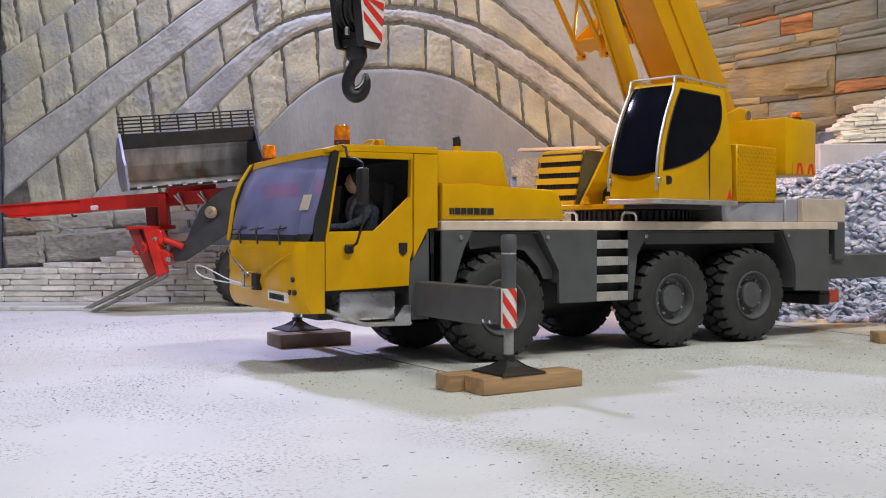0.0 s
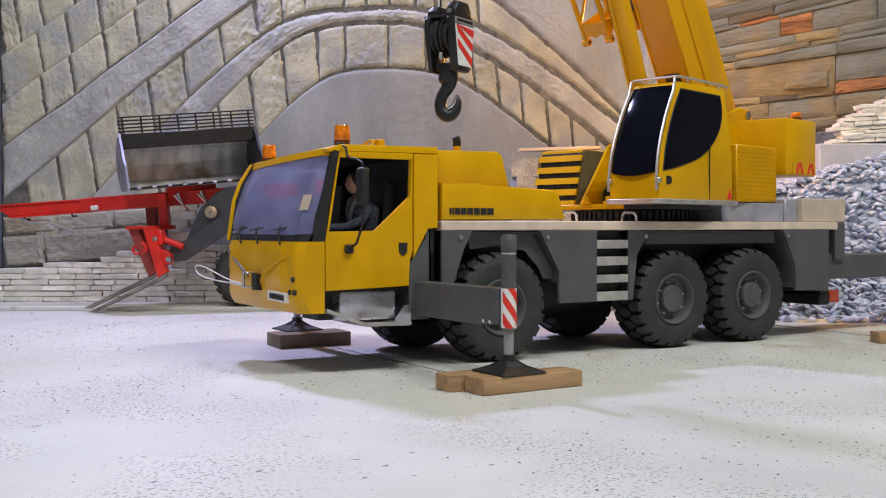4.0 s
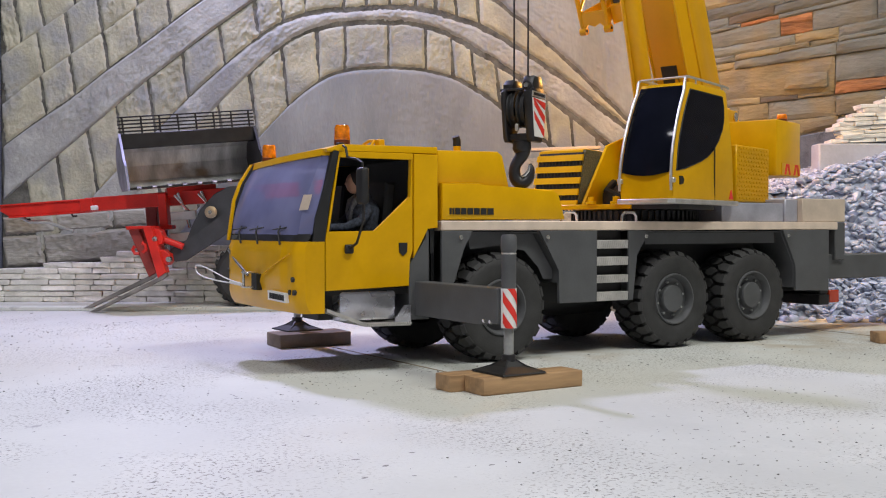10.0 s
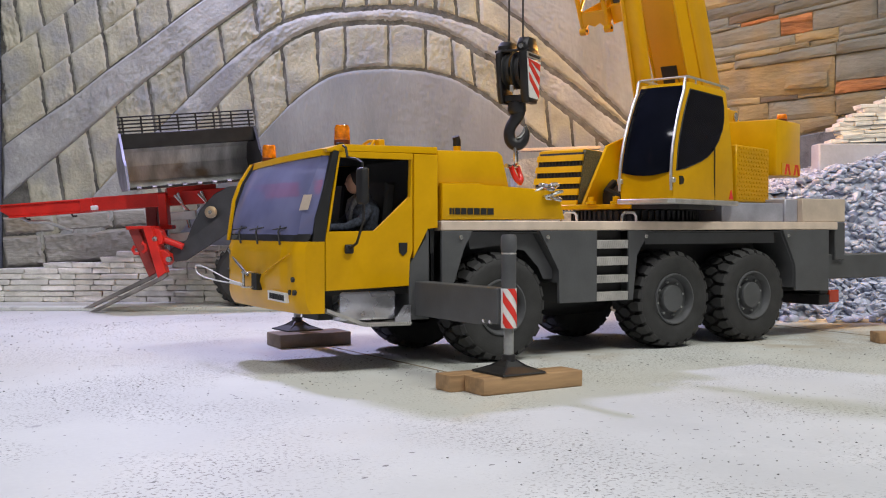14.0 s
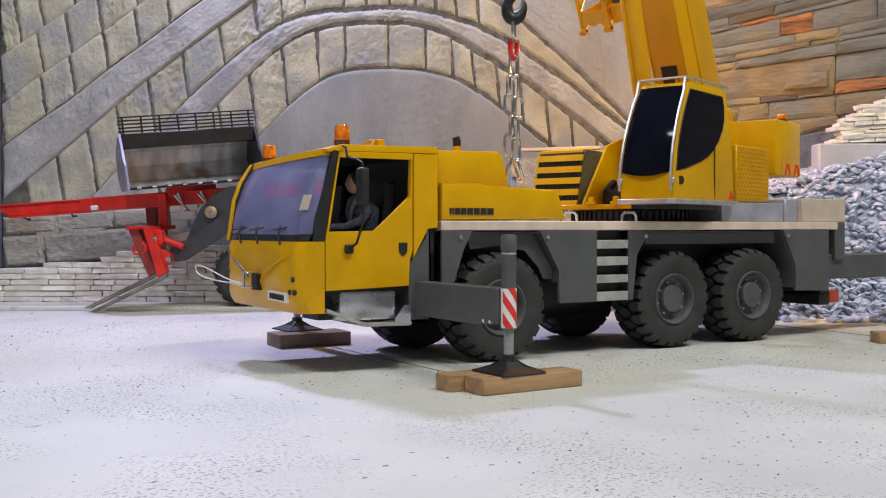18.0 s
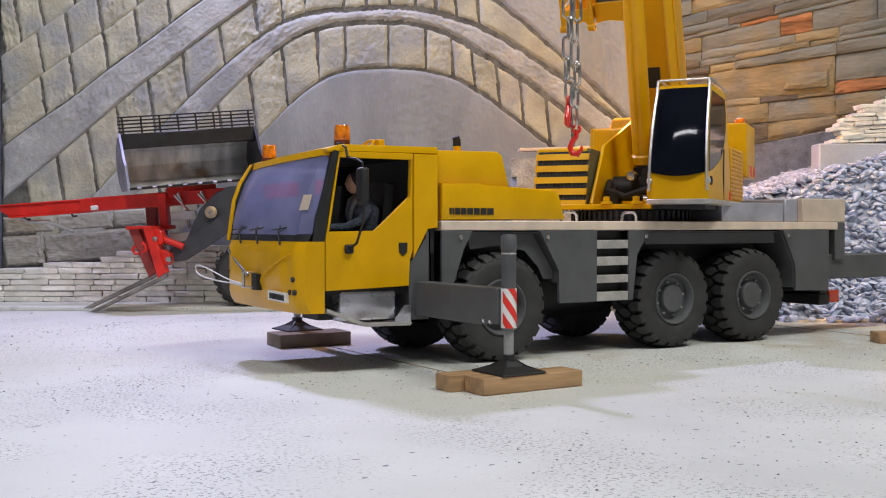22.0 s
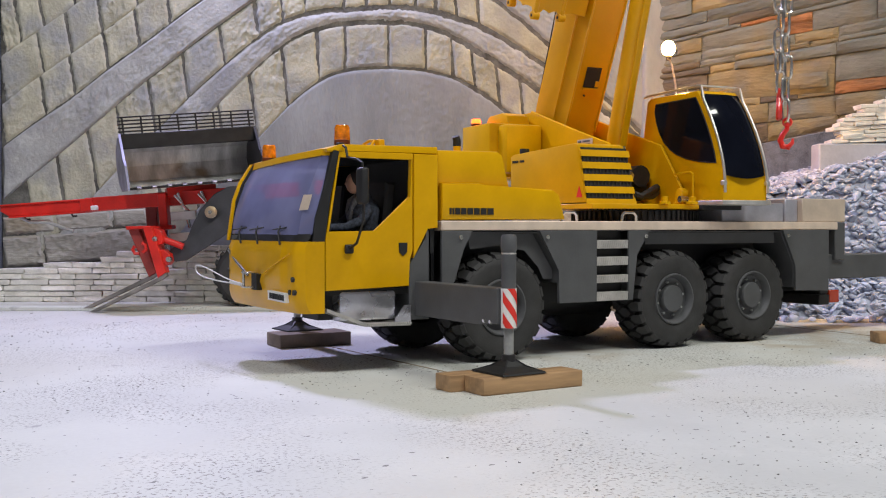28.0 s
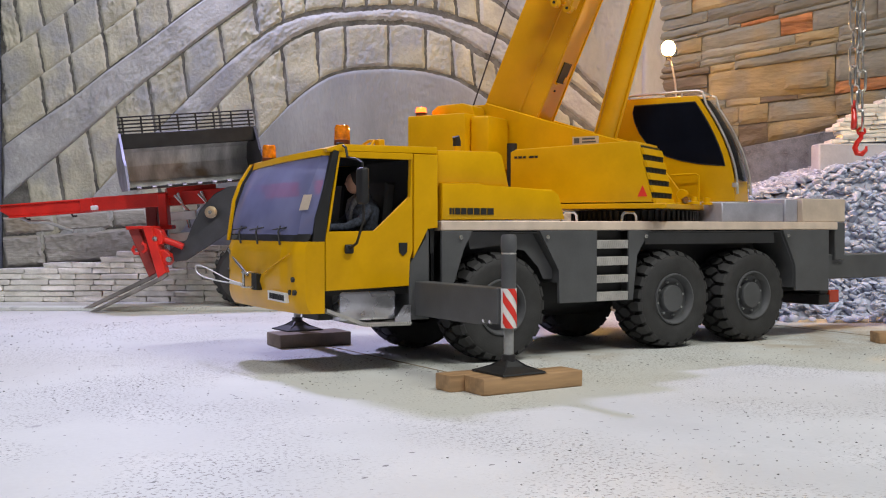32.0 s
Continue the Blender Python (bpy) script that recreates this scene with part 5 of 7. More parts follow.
part("front_glass", lean(bm), GLASS_DARK, ucab, "black tinted curved front pane")
LEFT_ARC = [(-0.0195, 0.2585), (-0.0220, 0.2480), (-0.0215, 0.2360), (-0.0165, 0.2240), (-0.0065, 0.2120), (0.0060, 0.2020), (0.0212, 0.1940), (0.0370, 0.1888), (0.0533, 0.1848), (0.0720, 0.1806)]
RIGHT_ARC = [(-0.0145, 0.2590), (-0.0160, 0.2510), (-0.0135, 0.2400), (-0.0080, 0.2280), (0.0005, 0.2165), (0.0110, 0.2080), (0.0230, 0.2015), (0.0400, 0.1960), (0.0598, 0.1920), (0.0760, 0.1902)]
for y0, y1, foot, arc in ((CY1 - 0.0004, CY1 + 0.0008, 0.1775, LEFT_ARC), (CY0 - 0.0008, CY0 + 0.0004, 0.1890, RIGHT_ARC)):
    win = [(front_curve(z) - 0.0070, z) for z in (foot, 0.2, 0.212, 0.224, 0.236, 0.248, 0.2595)] + arc
    part("side_glass", lean(prism(win, y0, y1)), GLASS_DARK, ucab, "black tinted side pane")
    part("window_seal", lean(tube([(x, (y0 + y1) / 2, z) for x, z in win], 0.0008, 6, True)), BLACK, ucab)
for yr in (CY0 + 0.0005, CY1 - 0.0005):
    pts = [(front_curve(z) + 0.0030, yr, z) for z in zs[1:-1]] + [(0.0630, yr, 0.2700), (0.0570, yr, 0.2718), (0.0480, yr, 0.2718), (-0.028, yr, 0.2702), (-0.037, yr, 0.2690)]
    part("guard_rail", lean(tube(pts, 0.0014, 8)), ALU, ucab, "bright bent guard rail")
    for xs in (0.040, -0.020):
        part("rail_post", lean(rod((xs, yr, 0.2660), (xs, yr, 0.2710), 0.0009, n=8)), ALU, ucab)
    part("rail_foot", box(front_curve(0.168) - 0.002, front_curve(0.168) + 0.004, yr - 0.0024, yr + 0.0024, 0.1655, 0.1705, 0.0008), ALU, ucab)
part("rail_cross", lean(rod((0.0575, CY0, 0.2718), (0.0575, CY1, 0.2718), 0.0012, n=8)), ALU, ucab)
part("door_seam", box(0.0063, 0.0069, CY1 - 0.0010, CY1 + 0.0003, 0.151, 0.204), BLACK, ucab)
part("door_catch", prism([(0.0850, 0.1725), (0.0795, 0.1725), (0.0765, 0.1690), (0.0785, 0.1650), (0.0850, 0.1640)], CY1 - 0.0014, CY1 + 0.0006), BLACK, ucab, "black door catch")
part("warning_triangle", prism([(-0.0280, 0.1520), (-0.0375, 0.1520), (-0.0328, 0.1615)], CY1 - 0.0010, CY1 + 0.0006), SIGN_RED, ucab, "red triangular sticker")

# ---- diamond-plate locker behind the cab ----
lock = part("side_locker", box(-0.138, -0.050, 0.052, 0.0950, 0.1500, 0.2110, 0.0012), YELLOW, upper, "yellow locker of embossed plate")
bm = bmesh.new()
for i in range(19):
    for j in range(13):
        x, z = -0.1345 + i * 0.0045, 0.1535 + j * 0.0045
        bmesh.ops.create_cone(bm, cap_ends=True, segments=4, radius1=0.0024, radius2=0.0012, depth=0.0010, matrix=Matrix.Translation((x, 0.0953, z)) @ pose(0, 0, 0, 90, 0, 0) @ pose(0, 0, 0, 0, 0, 45 if (i + j) % 2 else -45) @ Matrix.Diagonal((1.0, 0.36, 1, 1)))
part("embossing", bm, YELLOW, lock, smooth=False)
# ---- counterweight, winch cover, beacons ----
cw = part("counterweight", box(-0.232, -0.158, -0.0960, 0.0960, 0.1820, 0.2470, 0.0022, 2), YELLOW, upper, "yellow block counterweight")
part("counterweight_step", box(-0.158, -0.142, -0.050, 0.0500, 0.1480, 0.2050, 0.0010), YELLOW, cw)
for sgn in (1, -1):
    y = sgn * 0.0962
    part("warning_strip", box(-0.229, -0.172, min(y, y + sgn * 0.0008), max(y, y + sgn * 0.0008), 0.1835, 0.1970), BOOM_YELLOW, cw)
    for k in range(4):
        x = -0.226 + k * 0.0140
        dx = 0.005 if k % 2 == 0 else -0.005
        pts = [(x, 0.1840), (x + 0.0045, 0.1840), (x + 0.0045 + dx, 0.1965), (x + dx, 0.1965)]
        ya, yb = sorted((y + sgn * 0.0007, y + sgn * 0.0013))
        part("red_bar", prism(pts, ya, yb), SIGN_RED, cw)
part("winch_cover", prism([(-0.216, 0.2465), (-0.216, 0.2540), (-0.208, 0.2600), (-0.176, 0.2610), (-0.164, 0.2570), (-0.160, 0.2465)], -0.070, -0.040, bevel=0.0015, seg=2), YELLOW, cw)
part("cover_edge", box(-0.1575, -0.134, -0.0860, -0.037, 0.186, 0.2440, 0.004, 2), YELLOW, cw)
beacon(cw, -0.2110, 0.0810, 0.2470, 0.0062, 0.0105)
beacon(cw, -0.2230, -0.0810, 0.2470, 0.0062, 0.0105, LIT_LENS)
part("winch_rope_guide", box(-0.176, -0.150, -0.010, 0.010, 0.247, 0.258, 0.001), BLACK, cw)

# ---- engine hood with louvres on its right side ----
eh = part("engine_hood", prism([(-0.102, 0.1475), (-0.102, 0.2020), (-0.096, 0.2045), (0.033, 0.2085), (0.0400, 0.2065), (0.0540, 0.1475)], -0.0980, -0.0420, bevel=0.0014, seg=2), YELLOW, upper, "yellow engine hood with black louvre slots")
part("slot_backing", prism([(0.0395, 0.2040), (0.0415, 0.2040), (0.0555, 0.1475), (0.0535, 0.1475)], -0.0955, -0.0400), BLACK, eh)
for k in range(5):
    z0 = 0.2015 - k * 0.0125
    def xf(z):
        return 0.0416 + (0.2040 - z) * 0.2480
    part("louvre", prism([(xf(z0) + 0.0016, z0), (xf(z0 - 0.0068) + 0.0022, z0 - 0.0068), (xf(z0 - 0.0068) - 0.0006, z0 - 0.0068), (xf(z0) - 0.0010, z0)], -0.0974, -0.0384), YELLOW, eh, smooth=False)
    bm = bmesh.new()
    for i in range(13):
        y = -0.0945 + i * 0.0044
        add_box(bm, xf(z0 - 0.008) + 0.0002, xf(z0 - 0.008) + 0.0014, y, y + 0.0013, z0 - 0.0118, z0 - 0.0070)
    part("slot_mesh", bm, DIRT, eh, smooth=False)
part("side_mesh", prism([(-0.0100, 0.2060), (0.0370, 0.2070), (0.0530, 0.1490), (-0.0100, 0.1490)], -0.0422, -0.0385), MESH, eh, "dark fine mesh on the hood's inner flank")
part("warning_triangle", prism([(0.0390, 0.1530), (0.0490, 0.1530), (0.0440, 0.1640)], -0.0988, -0.0978), SIGN_RED, eh, "red triangular sticker")
bm = bmesh.new()
for x0, x1 in ((-0.0970, -0.0935), (-0.0925, -0.0880), (-0.0870, -0.0835), (-0.0800, -0.0745), (-0.0735, -0.0700)):
    add_box(bm, x0, x1, -0.0985, -0.0978, 0.1948, 0.1972)
part("hood_mark", bm, BLACK, eh)
tp = part("type_plate", box(-0.057, -0.027, -0.0372, -0.0362, 0.2120, 0.2205), PALE_WOOD, upper, "pale type plate")
for x0, x1, z0, z1 in ((-0.0550, -0.0490, 0.2135, 0.2190), (-0.0455, -0.0310, 0.2170, 0.2188), (-0.0455, -0.0300, 0.2137, 0.2153)):
    part("plate_bar", box(x0, x1, -0.0376, -0.0371, z0, z1), DARK, tp)
part("exhaust_stack", rod((-0.112, -0.074, 0.1465), (-0.112, -0.074, 0.2130), 0.0055, n=16), BLACK, upper, "black exhaust stack")
part("stack_shelf", box(-0.150, -0.100, -0.090, -0.037, 0.1415, 0.1470), BLACK, upper)

# ---- boom: its own pivot at the top of the bearing plates ----
PIVOT = (-0.170, 0.0, 0.252)
boom = part("boom", prism([(-0.020, -0.012), (-0.006, 0.0035), (0.020, 0.0050), (0.58, 0.0050), (0.58, -0.040), (0.010, -0.040), (-0.014, -0.030)], -0.0265, 0.0265, bevel=0.0016, seg=2), BOOM_YELLOW, upper, "raised yellow telescopic boom")
lowp = [(-0.0265, -0.0395), (0.0265, -0.0395), (0.0205, -0.0600), (-0.0205, -0.0600)]
part("boom_underside", prism(lowp, 0.004, 0.58, "x", bevel=0.0012), BOOM_YELLOW, boom)
for sgn in (-1, 1):
    part("edge_strip", tube([(0.01, sgn * 0.0267, -0.0400), (0.58, sgn * 0.0267, -0.0400)], 0.0014, 6), BOOM_YELLOW, boom)
    part("edge_strip", tube([(0.01, sgn * 0.0205, -0.0602), (0.58, sgn * 0.0205, -0.0602)], 0.0016, 6), BOOM_YELLOW, boom)
slot = part("slot", box(0.064, 0.088, -0.0100, 0.0095, -0.0612, -0.0601), BLACK, boom, "dark opening in the boom's underside")
part("slot_insert", box(0.0650, 0.0720, 0.0050, 0.0092, -0.0618, -0.0608, 0.0003), BOOM_YELLOW, slot)
part("slot_lip", box(0.0615, 0.0635, -0.0105, 0.0100, -0.0622, -0.0600), BOOM_YELLOW, slot)
part("boom_bolt", rod((0.054, -0.006, -0.0615), (0.054, -0.006, -0.0600), 0.0012, n=10), BLACK, boom)
part("boom_section", box(0.57, 0.80, -0.021, 0.021, -0.064, -0.002, 0.004, 2), BOOM_YELLOW, boom)
part("boom_section", box(0.79, 0.925, -0.017, 0.017, -0.056, -0.008, 0.003, 2), BOOM_YELLOW, boom)
part("boom_head", prism([(0.915, 0.0), (0.955, -0.004), (0.962, -0.030), (0.935, -0.070), (0.915, -0.060)], -0.020, 0.020, bevel=0.002), BOOM_YELLOW, boom)
part("head_sheave", rod((0.940, -0.012, -0.018), (0.940, 0.012, -0.018), 0.019, n=24), BLACK, boom)
part("cylinder_lug", prism([(0.360, -0.059), (0.409, -0.059), (0.396, -0.094), (0.374, -0.094)], -0.009, 0.009, bevel=0.001), BOOM_YELLOW, boom)
# stowed lattice jib on the boom's right flank
JIB0 = 0.143
jy, jz = (-0.096, -0.063), (-0.066, -0.008)
jib = part("lattice_jib", tube([(JIB0, jy[0], jz[0]), (0.68, jy[0], jz[0])], 0.0030, 8), BOOM_YELLOW, boom, "yellow lattice jib stowed along the boom")
for y in jy:
    for z in jz:
        if (y, z) != (jy[0], jz[0]):
            part("chord", tube([(JIB0, y, z), (0.68, y, z)], 0.0030, 8), BOOM_YELLOW, jib)
        part("chord_eye", rod((JIB0 - 0.001, y - 0.004, z), (JIB0 - 0.001, y + 0.004, z), 0.0046, n=16), BOOM_YELLOW, jib)
        part("eye_pin", rod((JIB0 - 0.001, y - 0.0046, z), (JIB0 - 0.001, y + 0.0046, z), 0.0016, n=10), BLACK_STEEL, jib)
for k in range(9):
    x0, x1 = JIB0 + 0.022 + k * 0.056, JIB0 + 0.022 + (k + 1) * 0.056
    bm = bmesh.new()
    for z in jz:
        add_tube(bm, [(x0, jy[k % 2], z), (x1, jy[1 - k % 2], z)], 0.0017, 6)
    for y in jy:
        add_tube(bm, [(x0, y, jz[k % 2]), (x1, y, jz[1 - k % 2])], 0.0017, 6)
    part("lacing", bm, BOOM_YELLOW, jib)


def end_web(a, b):
    """Outline of an end plate between two chords, cut back in the middle of its lower edge."""
    m = (a + b) / 2
    return [(JIB0, a - 0.003), (JIB0, a + 0.003), (JIB0 + 0.007, a + 0.008), (JIB0 + 0.006, m - 0.005), (JIB0 + 0.003, m), (JIB0 + 0.006, m + 0.005), (JIB0 + 0.007, b - 0.008), (JIB0, b - 0.003), (JIB0, b + 0.003),
            (JIB0 + 0.021, b + 0.003), (JIB0 + 0.021, a - 0.003)]


for z in jz:
    part("jib_end_plate", prism(end_web(*jy), z - 0.0016, z + 0.0016, "z", bevel=0.0004), BOOM_YELLOW, jib)
for y in jy:
    part("jib_end_plate", prism(end_web(*jz), y - 0.0016, y + 0.0016, "y", bevel=0.0004), BOOM_YELLOW, jib)
# carrier bracket between jib and boom: a frame plate, its shaded hollow a solid dark block
part("jib_bracket", prism([(JIB0 + 0.001, -0.060), (JIB0 + 0.004, -0.045), (JIB0 + 0.001, -0.027), (JIB0 + 0.024, -0.027), (JIB0 + 0.024, -0.060)], -0.058, -0.020, "z", bevel=0.0005), BOOM_YELLOW, boom)
part("bracket_hollow", box(JIB0 + 0.024, JIB0 + 0.060, -0.058, -0.029, -0.052, -0.022), DARK, boom)
part("bracket_cheek", box(JIB0 + 0.024, JIB0 + 0.062, -0.0605, -0.0585, -0.057, -0.020, 0.0005), BOOM_YELLOW, boom)

part("back_rope", rod((-0.012, -0.012, 0.0260), (0.948, -0.004, 0.0850), 0.0009, n=8), BLACK, boom, "thin black hoist rope")
part("head_sheave", rod((0.945, -0.010, 0.070), (0.945, 0.006, 0.070), 0.016, n=20), BLACK, boom)
part("sheave_arm", prism([(0.925, -0.004), (0.952, -0.004), (0.951, 0.075), (0.939, 0.075)], -0.014, -0.010), BOOM_YELLOW, boom)

# luffing cylinder in two parts that slide
LUFF = (-0.044, 0.0, 0.186)
barrel = part("luffing_cylinder", rod((0, 0, 0.0), (0, 0, 0.265), 0.0112, n=28), BOOM_YELLOW, upper, "yellow luffing cylinder")
part("cylinder_collar", lathe([(0.0118, 0.008), (0.0136, 0.010), (0.0136, 0.018), (0.0118, 0.020)], (0, 0, 0), "z", 28), BOOM_YELLOW, barrel)
part("cylinder_eye", rod((0, -0.012, 0), (0, 0.012, 0), 0.010, n=20), BLACK, barrel)
for sgn in (-1, 1):
    part("oil_pipe", tube([(-0.003, sgn * 0.0122, 0.024), (-0.003, sgn * 0.0122, 0.260)], 0.0016, 6), BOOM_YELLOW, barrel)
piston = part("piston_rod", rod((0, 0, 0), (0, 0, -0.20), 0.0070, n=20), CHROME, upper, "bright piston rod")

# ---- hook block with its two rope falls ----
block = thing("hook_block", "black hook block with a red-white striped cheek, hanging on two ropes", "hook block", pose(0, 0, 0.25))
TURN = pose(0, 0, 0, 0, 0, -54.0)


def turned(bm):
    bmesh.ops.transform(bm, matrix=TURN, verts=bm.verts)
    return bm


cheek = [(-0.0110, 0.0500), (-0.0165, 0.0455), (-0.0170, 0.0400), (-0.0112, 0.0035), (-0.0085, 0.0), (0.0090, 0.0), (0.0118, 0.0035), (0.0170, 0.0400), (0.0165, 0.0455), (0.0110, 0.0500)]
for x0, x1 in ((-0.0135, -0.0085), (0.0095, 0.0175)):
    part("cheek_plate", turned(prism(cheek, x0, x1, "x", bevel=0.0016, seg=2)), BLACK_STEEL, block)
for x0, x1 in ((-0.0082, -0.0008), (0.0012, 0.0090)):
    part("sheave", turned(lathe([(0.0060, x0), (0.0172, x0), (0.0172, x0 + 0.0014), (0.0148, x0 + 0.0028), (0.0148, x1 - 0.0028), (0.0172, x1 - 0.0014), (0.0172, x1), (0.0060, x1)], (0, 0.001, 0.031), "x", 32)), BLACK, block)
part("sheave_pin", turned(rod((-0.0150, 0.0, 0.031), (0.0172, 0.0, 0.031), 0.0040, n=14)), BLACK_STEEL, block)
part("cross_bolt", turned(rod((-0.0150, -0.0125, 0.0475), (0.0185, -0.0125, 0.0475), 0.0013, n=10)), BLACK_STEEL, block)
part("bolt_head", turned(lathe([(0.0001, -0.0006), (0.0022, -0.0006), (0.0026, 0.0010), (0.0026, 0.0030)], (0.0120, -0.0165, 0.0505), "y", 14)), CHROME, block, "bright round bolt head")
part("bolt_boss", turned(rod((0.0120, -0.0150, 0.0505), (0.0120, -0.0080, 0.0505), 0.0042, n=16)), BLACK_STEEL, block)
for x0, x1, h in ((-0.0128, -0.0028, 0.0570), (0.0060, 0.0172, 0.0600)):
    part("top_guard", turned(prism([(-0.0125, 0.0480), (-0.0125, 0.0525), (-0.0075, h), (0.0075, h), (0.0125, 0.0525), (0.0125, 0.0480)], x0, x1, "x", bevel=0.0014, seg=2)), BLACK_STEEL, block)
part("trunnion", turned(box(-0.0088, 0.0098, -0.0070, 0.0070, 0.0015, 0.0080, 0.001)), BLACK_STEEL, block)
# pale block stands in for light passing between the cheeks
part("rope_anchor", turned(box(-0.0010, 0.0022, -0.0125, -0.0090, 0.0100, 0.0165, 0.0006)), ALU, block, "pale block painted as light between the cheeks")
stk = part("warning_panel", turned(prism([(-0.0150, 0.0395), (-0.0100, 0.0045), (0.0106, 0.0045), (0.0155, 0.0395)], 0.0174, 0.0181, "x")), WHITE, block, "red and white striped panel")
for k in range(3):
    z = 0.0065 + k * 0.0125
    pts = [(0.0106 + 0.0013 * k, z - 0.001), (0.0114 + 0.0013 * k, z + 0.0055), (-0.0120 - 0.0011 * k, min(0.0392, z + 0.0205)), (-0.0106 - 0.0011 * k, min(0.0392, z + 0.0140))]
    part("red_stripe", turned(prism(pts, 0.0180, 0.0186, "x")), SIGN_RED, stk)
tag = part("label_plate", turned(prism([(-0.0155, 0.0405), (0.0160, 0.0405), (0.0155, 0.0455), (-0.0150, 0.0455)], 0.0174, 0.0182, "x")), ALU, block, "pale metal label plate")
part("label_bars", turned(prism([(-0.0125, 0.0418), (0.0125, 0.0418), (0.0125, 0.0442), (-0.0125, 0.0442)], 0.0181, 0.0185, "x")), BLACK, tag)
# the hook itself, in the plane facing the viewer's side
hk = [(0.0015, -0.002), (0.0012, -0.008), (-0.0015, -0.0140), (-0.0060, -0.0200), (-0.0082, -0.0270), (-0.0066, -0.0345), (-0.0010, -0.0385), (0.0055, -0.0362), (0.0090, -0.0305), (0.0098, -0.0250), (0.0086, -0.0200)]
hr = [0.0066, 0.0066, 0.0058, 0.0052, 0.0054, 0.0058, 0.0058, 0.0050, 0.0040, 0.0030, 0.0014]
hm = pose(0, 0, 0, 0, 0, -31.04)
curve = eased(eased([(x, z, r) for (x, z), r in zip(hk, hr)]))
part("hook", tube([tuple(hm @ Vector((x * 0.86 + 0.001, 0, z * 0.97))) for x, z, r in curve], [r for x, z, r in curve], 14), BLACK_STEEL, block, "black forged hook")
part("hook_swivel", lathe([(0.0050, 0.0030), (0.0084, 0.0015), (0.0088, -0.0060), (0.0070, -0.0090), (0.0050, -0.0100)], (0.0010, 0, 0), "z", 16), BLACK_STEEL, block)
part("safety_latch", tube([tuple(hm @ Vector(p)) for p in ((0.0005, -0.003, -0.0315), (0.0040, -0.003, -0.0300), (0.0070, -0.003, -0.0265), (0.0082, -0.003, -0.0205))], [0.0010, 0.0016, 0.0016, 0.0010], 8), CHROME, block, "bright safety latch")
for px, py in ((-0.0070, 0.0), (0.0070, 0.0)):
    q = TURN @ Vector((px, py, 0))
    part("rope", rod((q.x, q.y, 0.045), (q.x, q.y, 0.50), 0.00085, n=8), BLACK, block, "thin black hoist rope")
falls = thing("hoist_rope", "two thin black rope falls running up to the boom head", "rope", pose(0, 0, 1.0))
for px in (-0.0070, 0.0070):
    q = TURN @ Vector((px, 0, 0))
    part("rope_fall", rod((q.x, q.y, 0.0), (q.x, q.y, -0.50), 0.0008, n=8), BLACK, falls)


# ---- chain sling: every link is a rigid piece ----
sling = thing("chain_sling", "two-leg steel chain sling with red shackle and red hooks", "chain")
RING = [(math.cos(2 * math.pi * k / 20), math.sin(2 * math.pi * k / 20)) for k in range(20)]


def link_mesh(length, width, r):
    pts = []
    for c, s in RING:
        pts.append(((width / 2 - r) * c, 0, (length - width) / 2 * (1 if s > 0 else -1) * min(1, abs(s) * 4) + (width / 2 - r) * s))
    return tube(pts, r, 7, True)


pieces = []  # (object, distance under the shank, side offset, spin, rest place)
FACE = -31.04
big = part("master_link", link_mesh(0.0215, 0.0105, 0.0017), CHROME, sling, "bright master link")
pieces.append((big, 0.0455, 0.0, FACE + 75))
bm = tube([(-0.0062, 0, 0.0050), (-0.0066, 0, -0.002), (-0.0050, 0, -0.0085), (0, 0, -0.0115), (0.0050, 0, -0.0085), (0.0066, 0, -0.002), (0.0062, 0, 0.0050)], 0.0024, 10)
shackle = part("shackle", bm, RED_HOOK, sling, "red shackle")
part("shackle_pin", rod((-0.0150, 0, 0.0050), (0.0085, 0, 0.0050), 0.0022, n=12), CHROME, shackle)
pieces.append((shackle, 0.0620, 0.0, FACE + 58))
mesh0 = None
for leg, (off, n, pitch) in enumerate(((-0.0034, 7, 0.0184), (0.0034, 8, 0.0194))):
    for k in range(n):
        if mesh0 is None:
            ob = part("chain_link", link_mesh(0.0232, 0.0108, 0.00135), CHROME, sling)
            mesh0 = ob.data
        else:
            ob = new("chain_link", mesh0)
            ob.parent = sling
        d = 0.0800 + k * pitch
        o = off * (0.25 if k == 0 else 1.0) + (0.0014 if (k + leg) % 3 == 0 else -0.0010)
        pieces.append((ob, d, o, FACE + (20 if k % 2 == 0 else 105) + leg * 12))
    bm = tube([(0.001, 0, 0.0100), (0.0008, 0, 0.004), (-0.0030, 0, -0.0010), (-0.0052, 0, -0.0065), (-0.0030, 0, -0.0120), (0.0020, 0, -0.0130), (0.0056, 0, -0.0090), (0.0060, 0, -0.0050)], [0.0020, 0.0024, 0.0026, 0.0028, 0.0030, 0.0028, 0.0020, 0.0010], 10)
    add_tube(bm, [(0.001 + 0.0035 * c, 0, 0.0105 + 0.0035 * s) for c, s in RING[::2]], 0.0014, 7, True)
    bmesh.ops.scale(bm, vec=(0.95, 0.95, 0.95), verts=bm.verts)
    ob = part("sling_hook", bm, RED_HOOK, sling, "red forged sling hook")
    pieces.append((ob, 0.0800 + n * pitch + 0.0010, off, FACE + (75 if leg == 0 else -20)))


